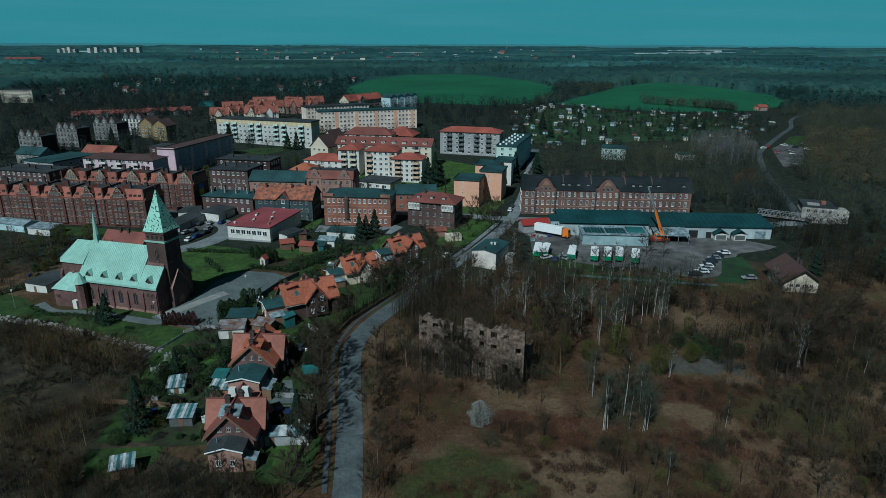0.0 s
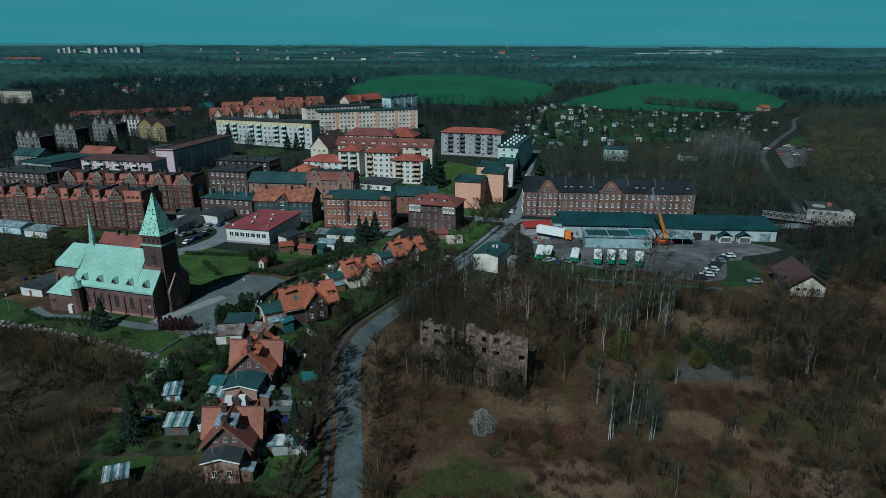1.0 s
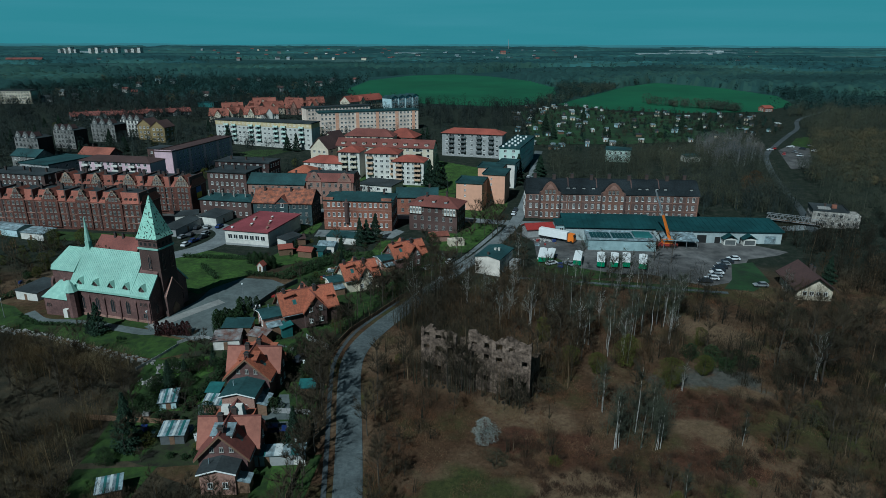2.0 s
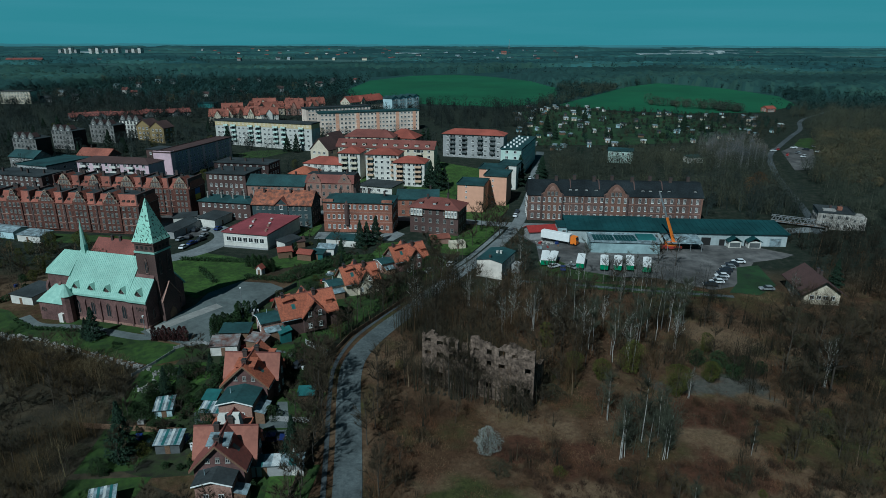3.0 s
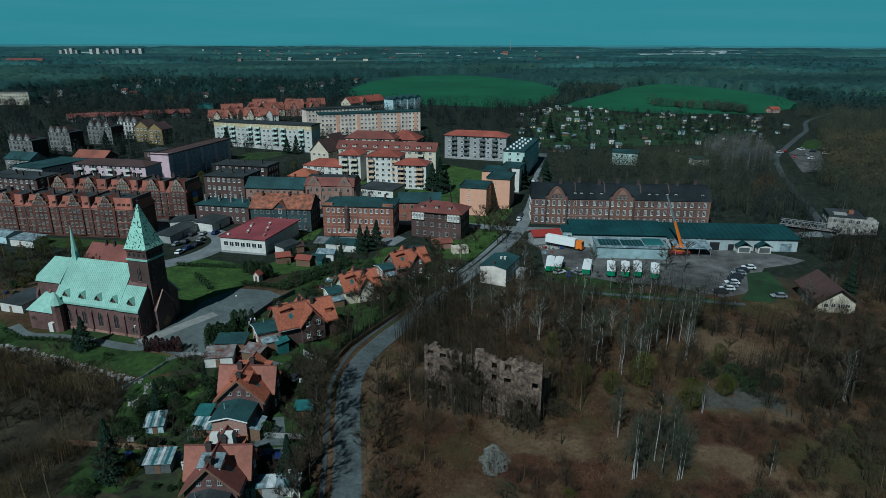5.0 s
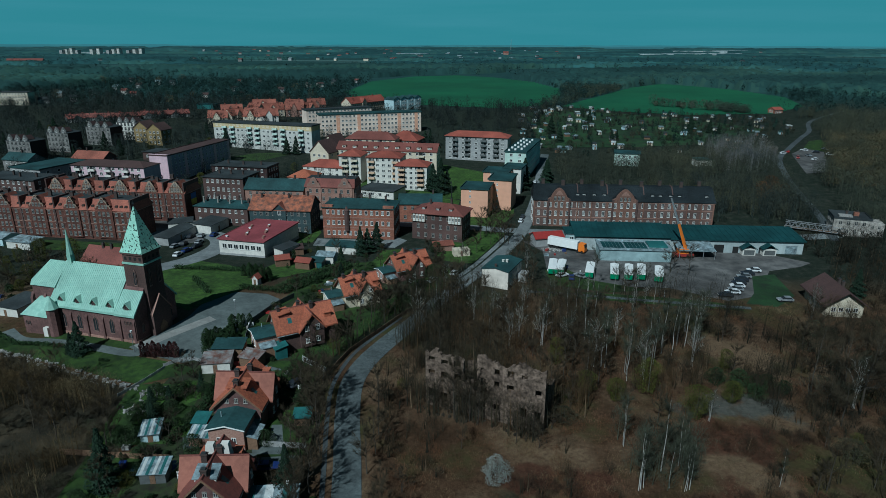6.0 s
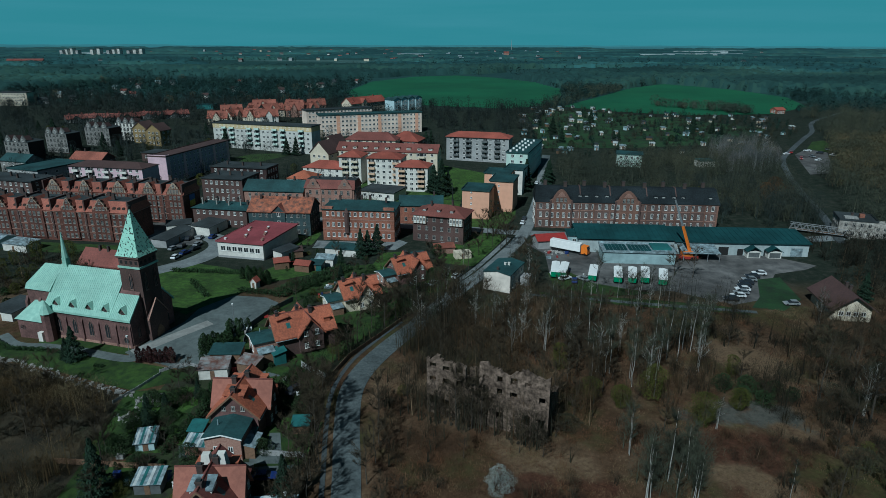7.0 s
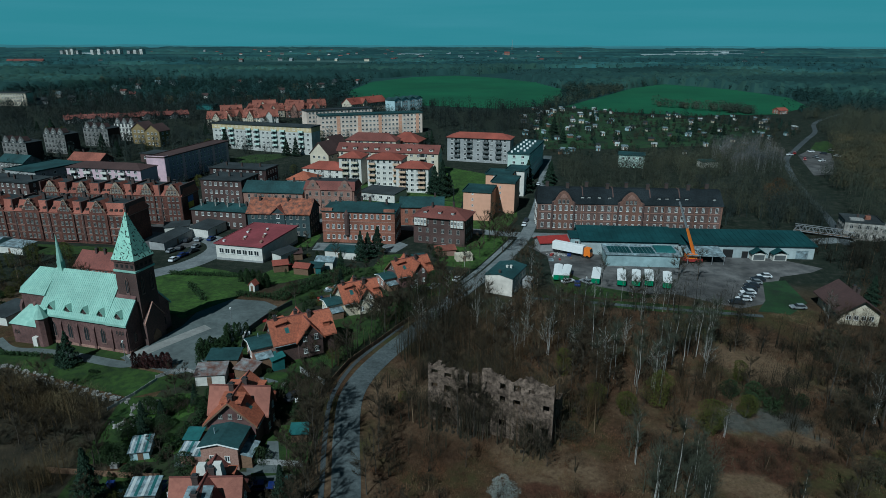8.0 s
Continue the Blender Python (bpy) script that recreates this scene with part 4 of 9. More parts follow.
sheet("field_far_west", [(-760, 1230), (-480, 1180), (-330, 1220), (-450, 1300), (-720, 1330)], M["field"], 0.3, 60, "far pale meadow", "field")
sheet("field_far_east", [(250, 1260), (380, 1300), (480, 1450), (400, 1520), (280, 1400)], M["field"], 0.3, 60, "far green clearing", "field")

far_rng = random.Random(15)
for k in range(26):
    y = 1150 + 2700 * (k / 25) ** 1.15
    x, w, d = far_rng.uniform(-0.62, 0.62) * y, far_rng.uniform(0.16, 0.42) * y, far_rng.uniform(40, 95) * (y / 1500)
    if -200 < x < 420 and y < 1500:
        continue
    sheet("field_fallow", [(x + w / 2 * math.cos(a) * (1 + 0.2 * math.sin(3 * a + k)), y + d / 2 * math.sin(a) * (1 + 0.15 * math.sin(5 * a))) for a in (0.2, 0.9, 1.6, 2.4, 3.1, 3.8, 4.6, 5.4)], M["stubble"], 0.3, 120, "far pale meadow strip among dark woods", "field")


def far_hills():
    """Low ridges that close the view at the horizon, with haze put into their colours."""
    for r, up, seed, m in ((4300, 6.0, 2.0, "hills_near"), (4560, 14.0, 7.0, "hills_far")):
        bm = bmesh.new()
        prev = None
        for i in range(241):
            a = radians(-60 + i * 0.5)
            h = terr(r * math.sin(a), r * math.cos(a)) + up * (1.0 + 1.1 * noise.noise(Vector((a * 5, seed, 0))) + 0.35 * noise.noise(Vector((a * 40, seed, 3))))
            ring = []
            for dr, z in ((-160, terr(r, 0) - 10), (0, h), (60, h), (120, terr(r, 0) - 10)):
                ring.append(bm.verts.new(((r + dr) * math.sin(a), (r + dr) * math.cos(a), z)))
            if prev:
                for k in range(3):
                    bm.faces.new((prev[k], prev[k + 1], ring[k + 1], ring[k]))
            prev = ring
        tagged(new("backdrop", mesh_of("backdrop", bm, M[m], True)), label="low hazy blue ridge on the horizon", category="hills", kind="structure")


far_hills()

# ---- church ----
def seams(bm, a, b, c, d, n, r=0.045):
    """Standing seams from edge a-b up to edge d-c."""
    a, b, c, d = map(Vector, (a, b, c, d))
    nrm = (b - a).cross(d - a).normalized()
    if nrm.z < 0:
        nrm.negate()
    for i in range(1, n):
        t = i / n
        p, q = a.lerp(b, t), d.lerp(c, t)
        s = (b - a).normalized() * r
        h = nrm * 0.055
        extrude(bm, [p - s, p + s, p + s + h, p - s + h], q - p)


def build_church():
    ang = -15.5
    # local x runs along the nave wall to the west front, y into the depth
    L, W, HE, HR = 24.4, 14.0, 7.7, 15.9
    cx, cy = -73.9, 146.9
    ca, sa = math.cos(radians(ang)), math.sin(radians(ang))
    c = thing("church", cx - L * ca, cy - L * sa, ang, label="brick church with verdigris copper roofs and a western tower", category="church")
    FOOT.append((pose(cx - L * ca, cy - L * sa, 0, 0, 0, ang).inverted() , L + 2, W))
    FOOT.append((pose(cx - (L + 11) * ca, cy - (L + 11) * sa, 0, 0, 0, ang).inverted(), 11, W))
    part("nave_wall", wall_mesh(L, W, HE, "x", HR - HE), M["brick_church"], c, "dull red brick wall")
    XT = L - 5.4  # the nave roof ends at the tower
    k = (HR - HE) / (W / 2)
    bm = bmesh.new()
    prof = [(-0.5, HE - 0.5 * k), (W / 2, HR), (W + 0.5, HE - 0.5 * k), (W + 0.5, HE - 0.5 * k + 0.5), (W / 2, HR + 0.5), (-0.5, HE - 0.5 * k + 0.5)]
    extrude(bm, [(-0.3, v, z) for v, z in prof], (XT + 0.3, 0, 0))
    roof = part("nave_roof", bm, M["copper"], c, "pale green copper roof with standing seams")
    bm = bmesh.new()
    seams(bm, (-0.3, -0.5, HE - 0.5 * k + 0.5), (XT, -0.5, HE - 0.5 * k + 0.5), (XT, W / 2, HR + 0.5), (-0.3, W / 2, HR + 0.5), 34)
    part("seam", bm, M["copper_seam"], roof)
    # lower roofs flanking the tower
    zt = HE + k * 3.5
    for s in (0, 1):
        bm = bmesh.new()
        pr = [(-0.5, HE - 0.5 * k), (3.6, zt), (3.6, zt + 0.5), (-0.5, HE - 0.5 * k + 0.5)]
        pr = [(v if s == 0 else W - v, z - 0.12) for v, z in pr]
        extrude(bm, [(XT, v, z) for v, z in pr], (5.7, 0, 0))
        r2 = part("aisle_roof", bm, M["copper"], c, "lower green copper roof beside the tower")
        if s == 0:
            bm = bmesh.new()
            seams(bm, (XT, -0.5, HE - 0.5 * k + 0.38), (L + 0.3, -0.5, HE - 0.5 * k + 0.38), (L + 0.3, 3.6, zt + 0.38), (XT, 3.6, zt + 0.38), 13)
            part("seam", bm, M["copper_seam"], r2)
    # eave band
    bm = bmesh.new()
    box(bm, 0, L, -0.14, 0, HE - 0.9, HE - 0.55)
    part("cornice", bm, M["brick_dark"], c)
    bm = bmesh.new()
    box(bm, -0.1, L + 0.12, -0.18, 0, -1, 0.9)
    box(bm, L, L + 0.14, 0, W, -1, 0.9)
    part("plinth", bm, M["brick_pale"], c)
    # buttresses and lancets
    for i in range(6):
        x = (0.9, 5.7, 10.4, 15.1, 20.0, 24.0)[i]
        bm = bmesh.new()
        extrude(bm, [(x - 0.25, 0, -1), (x - 0.25, -0.35, -1), (x - 0.25, -0.3, 5.4), (x - 0.25, 0, 6.2)], (0.5, 0, 0))
        part("buttress", bm, M["brick_church"], c)
    for i in range(4):
        window(c, (3.4, 8.1, 12.8, 17.5)[i], 0, 4.0, 0, 1.35, 4.3, "lancet")
    for dx in (-0.8, 0, 0.8):
        window(c, 22.4 + dx, 0, 5.3, 0, 0.55, 1.3, "lancet")
    window(c, 22.5, 0, 2.2, 0, 1.4, 1.6, "lancet")
    # gabled dormers on the near slope
    for i in range(5):
        x = (3.2, 8.0, 12.8, 17.4, 22.2)[i]
        y0, z0 = 0.35, HE + 0.35 * k + 0.3
        bm = bmesh.new()
        extrude(bm, [(x - 0.85, y0, z0 - 0.3), (x + 0.85, y0, z0 - 0.3), (x + 0.85, y0, z0 + 0.6), (x, y0, z0 + 1.65), (x - 0.85, y0, z0 + 0.6)], (0, 1.3, 0))
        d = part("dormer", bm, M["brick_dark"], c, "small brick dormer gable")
        bm = bmesh.new()
        pr = [(x - 1.1, z0 + 0.35), (x, z0 + 1.70), (x + 1.1, z0 + 0.35), (x + 1.1, z0 + 0.50), (x, z0 + 1.88), (x - 1.1, z0 + 0.50)]
        extrude(bm, [(u, y0 - 0.3, v) for u, v in pr], (0, 1.7, 0))
        part("dormer_roof", bm, M["copper"], d)
        window(d, x, y0, z0 + 0.55, 0, 0.7, 1.0, "lancet")
    # tower
    tw, ty = 6.0, (W - 5.6) / 2
    HT = 21.3
    bm = bmesh.new()
    hull_roof(bm, [(L + 1.0 - tw, ty, 0), (L + 1.0, ty, 0), (L + 1.0, ty + tw, 0), (L + 1.0 - tw, ty + tw, 0)],
              [(L + 1.2 - tw, ty + 0.2, HT), (L + 0.8, ty + 0.2, HT), (L + 0.8, ty + tw - 0.2, HT), (L + 1.2 - tw, ty + tw - 0.2, HT)])
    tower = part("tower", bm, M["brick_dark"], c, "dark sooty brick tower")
    x0, x1, y0, y1 = L + 1.2 - tw, L + 0.8, ty + 0.2, ty + tw - 0.2
    bm = bmesh.new()
    box(bm, x0 - 0.25, x1 + 0.25, y0 - 0.25, y1 + 0.25, HT - 2.9, HT - 2.45)
    part("string_course", bm, M["copper"], tower, "green copper string course")
    bm = bmesh.new()
    box(bm, x0 - 0.3, x1 + 0.3, y0 - 0.3, y1 + 0.3, HT - 0.5, HT)
    part("cornice", bm, M["brick_dark"], tower)
    for i in range(4):
        for bx0, bx1, by0, by1 in ((x0 + 0.45 + i * 1.35, x0 + 1.1 + i * 1.35, y0 - 0.05, y0 + 0.3), (x1 - 0.3, x1 + 0.05, y0 + 0.45 + i * 1.35, y0 + 1.1 + i * 1.35)):
            # solid black block paints the dark inside a belfry opening
            bm = bmesh.new()
            box(bm, bx0, bx1, by0, by1, HT - 1.9, HT - 1.1)
            part("belfry_opening", bm, M["black"], tower, "small dark belfry opening")
    window(tower, (x0 + x1) / 2, y0 - 0.14, HT - 6.2, 0, 0.9, 4.2, "lancet")
    for v in (-1.5, 1.5):
        window(tower, x1 + 0.14, (y0 + y1) / 2 + v, HT - 6.2, math.pi / 2, 0.9, 4.6, "lancet")
    # spire: flared foot, steep upper part, flat-sided
    bm = bmesh.new()
    mx, my = (x0 + x1) / 2, (y0 + y1) / 2
    levels = ((3.2, HT), (2.75, HT + 1.0), (2.1, HT + 3.2), (1.45, HT + 5.4), (0.78, HT + 7.8), (0.10, HT + 10.4))
    prev = None
    for h, z in levels:
        ring = [bm.verts.new((mx + sx * h, my + sy * h, z)) for sx, sy in ((-1, -1), (1, -1), (1, 1), (-1, 1))]
        if prev:
            for i in range(4):
                bm.faces.new((prev[i], prev[(i + 1) % 4], ring[(i + 1) % 4], ring[i]))
        else:
            bm.faces.new(ring[::-1])
        prev = ring
    bm.faces.new(prev)
    spire = part("spire", bm, M["spire"], tower, "patched verdigris copper spire with dark holes")
    bm = bmesh.new()
    tube(bm, (mx, my, HT + 10.2), (mx, my, HT + 11.8), 0.06, 0.04)
    box(bm, mx - 0.4, mx + 0.4, my - 0.04, my + 0.04, HT + 11.2, HT + 11.3)
    part("cross", bm, M["felt_dark"], spire)
    # west front: stepped porch gable and portal
    bm = bmesh.new()
    extrude(bm, [(L + 0.1, W / 2 - 3.0, -1), (L + 0.1, W / 2 + 3.0, -1), (L + 0.1, W / 2 + 3.0, 6.2), (L + 0.1, W / 2, 10.2), (L + 0.1, W / 2 - 3.0, 6.2)], (1.6, 0, 0))
    # darker brick puts the shade of the west front into the porch
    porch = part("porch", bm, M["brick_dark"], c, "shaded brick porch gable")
    bm = bmesh.new()
    pr = [(W / 2 - 3.3, 5.9), (W / 2, 10.3), (W / 2 + 3.3, 5.9), (W / 2 + 3.3, 6.2), (W / 2, 10.6), (W / 2 - 3.3, 6.2)]
    extrude(bm, [(L + 1.55, v, z) for v, z in pr], (0.3, 0, 0))
    part("coping", bm, M["brick_pale"], porch)
    bm = bmesh.new()
    extrude(bm, [(L + 1.7, W / 2 - 1.2, 0), (L + 1.7, W / 2 + 1.2, 0), (L + 1.7, W / 2 + 1.2, 2.4), (L + 1.7, W / 2, 3.8), (L + 1.7, W / 2 - 1.2, 2.4)], (0.08, 0, 0))
    part("door", bm, M["wood"], porch)
    for v in (2.2, 11.8):
        window(c, L, v, 3.4, math.pi / 2, 1.0, 2.6, "lancet")
    # choir with hipped end, narrower than the nave
    bm = bmesh.new()
    cl, cy0, cy1, ch = 10.0, 2.3, W - 2.3, 11.0
    base = [(0, cy0), (-cl + 2.6, cy0), (-cl, cy0 + 2.6), (-cl, cy1 - 2.6), (-cl + 2.6, cy1), (0, cy1)]
    extrude(bm, [(x, y, -1) for x, y in base], (0, 0, ch + 1))
    choir = part("choir", bm, M["brick_church"], c)
    bm = bmesh.new()
    e = 0.4
    ring = [(0, cy0 - e, ch), (-cl + 2.5, cy0 - e, ch), (-cl - e, cy0 + 2.5, ch), (-cl - e, cy1 - 2.5, ch), (-cl + 2.5, cy1 + e, ch), (0, cy1 + e, ch)]
    top = [(0, W / 2 - 0.1, HR + 0.2), (-5.2, W / 2 - 0.1, HR + 0.2), (-5.4, W / 2 - 0.05, HR + 0.2), (-5.4, W / 2 + 0.05, HR + 0.2), (-5.2, W / 2 + 0.1, HR + 0.2), (0, W / 2 + 0.1, HR + 0.2)]
    hull_roof(bm, ring, top)
    croof = part("choir_roof", bm, M["copper"], choir, "hipped green copper roof")
    bm = bmesh.new()
    seams(bm, (-cl + 2.5, cy0 - e, ch), (0, cy0 - e, ch), (0, W / 2 - 0.1, HR + 0.2), (-5.2, W / 2 - 0.1, HR + 0.2), 12)
    part("seam", bm, M["copper_seam"], croof)
    for x in (-1.9, -5.6):
        window(choir, x, cy0, 6.6, 0, 1.2, 3.4, "lancet")
    for x in (-3.7, -7.6):
        bm = bmesh.new()
        extrude(bm, [(x - 0.35, cy0, -1), (x - 0.35, cy0 - 0.7, -1), (x - 0.35, cy0 - 0.7, 7.6), (x - 0.35, cy0, 9.0)], (0.7, 0, 0))
        part("buttress", bm, M["brick_church"], choir)
    # ridge turret
    bm = bmesh.new()
    box(bm, -0.6, 0.6, -0.6, 0.6, -1.0, 2.0)
    rt = part("ridge_turret", bm, M["copper"], c, "slender copper ridge turret", (1.2, W / 2, HR + 0.2))
    bm = bmesh.new()
    ring = [(0.75 * math.cos(i * math.pi / 4), 0.75 * math.sin(i * math.pi / 4), 2.0) for i in range(8)]
    hull_roof(bm, ring, [(x * 0.04, y * 0.04, 8.8) for x, y, z in ring])
    part("spirelet", bm, M["copper"], rt)
    bm = bmesh.new()
    tube(bm, (0, 0, 8.6), (0, 0, 10.0), 0.05, 0.03)
    part("finial", bm, M["felt_dark"], rt)
    # sacristy and stair turret
    bm = bmesh.new()
    box(bm, -7.6, 0.4, -1.6, 2.4, -1.2, 4.6)
    sac = part("sacristy", bm, M["brick_church"], c)
    bm = bmesh.new()
    hull_roof(bm, [(-8.0, -2.0, 4.6), (0.3, -2.0, 4.6), (0.3, 2.4, 4.6), (-8.0, 2.4, 4.6)], [(-5.2, 2.0, 8.2), (0.3, 2.0, 8.2), (0.3, 2.4, 8.2), (-5.2, 2.4, 8.2)])
    part("sacristy_roof", bm, M["copper"], sac, "lean-to copper roof")
    for x in (-6.6, -5.8):
        window(sac, x, -1.6, 2.6, 0, 0.6, 1.3, "lancet")
    bm = bmesh.new()
    ring = [(1.6 + 1.35 * math.cos((i + 0.5) * math.pi / 4), -1.3 + 1.35 * math.sin((i + 0.5) * math.pi / 4), -1.2) for i in range(8)]
    extrude(bm, ring, (0, 0, 8.3))
    st = part("stair_turret", bm, M["brick_church"], c, "octagonal brick stair turret")
    bm = bmesh.new()
    ring = [(1.6 + 1.65 * math.cos((i + 0.5) * math.pi / 4), -1.3 + 1.65 * math.sin((i + 0.5) * math.pi / 4), 7.1) for i in range(8)]
    hull_roof(bm, ring, [(1.6 + (x - 1.6) * 0.03, -1.3 + (y + 1.3) * 0.03, 10.2) for x, y, z in ring])
    part("turret_roof", bm, M["copper"], st)
    bm = bmesh.new()
    box(bm, -0.9, 0.4, -2.6, -1.65, -0.4, 2.2)
    part("porch_door", bm, M["white_wall"], st, "small white doorway")
    return c


def spire_mat():
    m = mat("patched_copper", (0.36, 0.60, 0.48), (0.27, 0.49, 0.39), 1.5, 0.6, stain=0.15)
    n, l = m.node_tree.nodes, m.node_tree.links
    b = n["Principled BSDF"]
    src = b.inputs["Base Color"].links[0].from_socket
    co = n.new("ShaderNodeTexCoord")
    v = n.new("ShaderNodeTexNoise")
    v.inputs["Scale"].default_value, v.inputs["Detail"].default_value = 1.9, 3
    l.new(co.outputs["Object"], v.inputs["Vector"])
    r = n.new("ShaderNodeValToRGB")
    r.color_ramp.elements[0].position, r.color_ramp.elements[1].position = 0.575, 0.60
    l.new(v.outputs[0], r.inputs[0])
    x = n.new("ShaderNodeMix")
    x.data_type = "RGBA"
    l.new(r.outputs[0], x.inputs[0])
    l.new(src, x.inputs[6])
    x.inputs[7].default_value = (0.03, 0.045, 0.04, 1)
    l.new(x.outputs[2], b.inputs["Base Color"])
    return m


M["spire"] = spire_mat()
build_church()


# ---- town ----
def brick_row(x, y, turn, L, D, H, gables, label, front="brick_pale"):
    """A long tenement row: steep tiled front slope under a dark flat deck, gabled bays, small dormers, pilasters."""
    b = building("tenement_row", x, y, turn, L, D, H, "mansard", 3.6, "brick_row", "tile_rust", 4, int(L / 2.3), 0, (0.9, 1.7), "old", label, "tenement", "brick tenement rows", margin=0.6, corn="brick_pale", steep=3.0)
    rear = front == "rear"
    for i, gx in enumerate(gables):
        w = 6.8 if i % 2 == 0 else 6.0
        bm = bmesh.new()
        half = [(w / 2, H + 1.0), (w / 2 - 0.5, H + 1.1), (w / 2 - 0.7, H + 1.9), (w / 2 - 1.5, H + 2.2), (w / 2 - 1.7, H + 3.1), (0.8, H + 4.0), (0.65, H + 4.6), (0, H + 5.1)]
        pts = [(-w / 2, 0), (w / 2, 0)] + half + [(-u, v) for u, v in half[-2::-1]]
        extrude(bm, [(u, -0.4, v) for u, v in pts], (0, 1.0, 0))
        g = part("gable", bm, M["brick_row"], b, "stepped facade gable", (gx, 0, 0))
        bm = bmesh.new()
        extrude(bm, [(-w / 2 + 0.6, 0.6, H + 0.3), (w / 2 - 0.6, 0.6, H + 0.3), (w / 2 - 0.6, 0.6, H + 1.8), (0, 0.6, H + 4.6), (-w / 2 + 0.6, 0.6, H + 1.8)], (0, 6.0, 0))
        part("gable_roof", bm, M["tile_rust"], g)
        if rear:
            bm = bmesh.new()
            extrude(bm, [(-w / 2 + 0.4, -0.44, H + 0.2), (w / 2 - 0.4, -0.44, H + 0.2), (w / 2 - 1.0, -0.44, H + 2.3), (0.4, -0.44, H + 4.9), (-0.4, -0.44, H + 4.9), (-w / 2 + 1.0, -0.44, H + 2.3)], (0, 0.05, 0))
            part("gable_panel", bm, M["gable_plaster"], g, "pale rendered gable panel")
            for u in (-2.1, -1.05, 0.0, 1.05, 2.1):
                bm = bmesh.new()
                box(bm, u - 0.1, u + 0.1, -0.5, -0.442, H + 0.2, H + 4.6 - abs(u) * 1.15)
                part("timber", bm, M["brick_row"], g)
            bm = bmesh.new()
            box(bm, -w / 2 + 0.9, w / 2 - 0.9, -0.51, -0.441, H + 2.3, H + 2.5)
            part("timber", bm, M["brick_row"], g)
        else:
            # pale stone dressings over the gable
            bm = bmesh.new()
            edge = half[1:] + [(-u, v) for u, v in half[-2:0:-1]]
            extrude(bm, [(u, -0.46, v) for u, v in edge] + [(u * 0.90, -0.46, v - 0.3) for u, v in edge[::-1]], (0, 0.7, 0))
            part("coping", bm, M["gable_plaster"], g, "pale stone gable coping")
        for s in range(4):
            for u in (-1.8, 0.0, 1.8):
                window(g, u, -0.4, H / 4 * (s + 0.55), 0, 0.95, 1.6, "farold")
        for u in (-1.3, 0.0, 1.3):
            window(g, u, -0.46 if rear else -0.4, H + 1.5, 0, 0.85, 1.3, "farold")
        window(g, 0, -0.46 if rear else -0.4, H + 3.6, 0, 0.9, 1.0, "farold")
    for k in range(int(L / 1.9)):
        dx = 1.2 + k * 1.9
        if min(abs(dx - g) for g in gables) > 4.0 and dx < L - 1:
            bm = bmesh.new()
            extrude(bm, [(-0.6, 0, -0.6), (0.6, 0, -0.6), (0.6, 0, 0.75), (0.35, 0, 1.1), (-0.35, 0, 1.1), (-0.6, 0, 0.75)], (0, 1.8, 0))
            part("dormer", bm, M["dark_dormer"], b, "", (dx, 0.55, H + 0.75))
    for k in range(len(gables) + 1):
        px = 0.25 if k == 0 else L - 0.25 if k == len(gables) else (gables[k - 1] + gables[k]) / 2
        bm = bmesh.new()
        box(bm, px - 0.3, px + 0.3, -0.28, -0.004, 0, H + 0.5)
        part("pilaster", bm, M["brick_dark"], b)
        bm = bmesh.new()
        box(bm, px - 0.28, px + 0.28, -0.2, D * 0.9, H + 0.2, H + 4.3)
        part("fire_wall", bm, M["brick_dark"], b)
    for z in (H / 4 * 1.02, H / 4 * 2.02):
        bm = bmesh.new()
        box(bm, 0.6, L - 0.6, -0.1, -0.004, z, z + 0.22)
        part("string_course", bm, M["brick_pale"], b)
    for i in range(int(L / 4.5)):
        chimney(b, 2.5 + i * 4.5, D * (0.35 + 0.3 * (i % 2)), H + 3.6, 1.2 + 0.5 * (i % 3), 1.2, 0.7)
    return b


brick_row(-190, 243.4, -7.5, 74, 13, 10.6, (8, 22, 36, 50, 63), "long red-brick tenement row with stepped gables and orange tiles")
rear_row = brick_row(-169, 268, -7.1, 61.5, 13, 10.8, (5, 19, 34, 47, 58), "rear red-brick tenement row with pale gables and orange tiles", "rear")

for z, m in ((7.4, "sign_blue"), (5.0, "sign_yellow")):
    bm = bmesh.new()
    box(bm, 61.5, 61.62, 4.5, 8.5, z, z + 2.38)
    part("billboard", bm, M[m], rear_row, "blue and yellow painted billboard")

building("tenement", -47.8, 239.3, -5.5, 27.0, 13, 12.0, "hip", 2.2, "brick", "felt_green", 3, 12, 4, (1.0, 1.6), "plain", "three-storey red-brick tenement with a dark hipped roof", "tenement", chimneys=((0.2, 0.5), (0.42, 0.5), (0.5, 0.55), (0.62, 0.5), (0.85, 0.5)), corn="brick_pale", margin=1.0)
building("tenement", -77.5, 246, -4.5, 24.0, 13, 9.2, "x", 4.2, "teal_wall", "tile_patchy", 3, 9, 4, (1.1, 1.5), "old", "dark teal rendered house with a worn orange roof", "house", chimneys=((0.15, 0.4), (0.6, 0.4), (0.9, 0.5)), margin=1.0)
building("tenement", -92, 286.5, -6.2, 27, 12, 7.6, "x", 3.6, "brick_pale", "felt_green", 2, 8, 3, (1.1, 1.5), "old", "long brick house under a teal felt roof", "house", chimneys=((0.3, 0.5), (0.8, 0.5)))
building("tenement", -63.5, 281, -7, 22, 12, 10.4, "mansard", 3.4, "brick_pale", "tile_maroon", 3, 7, 4, (1.1, 1.7), "old", "brick tenement with two curved gables and a brown mansard", "tenement", chimneys=((0.2, 0.5), (0.8, 0.5)), steep=2.6)
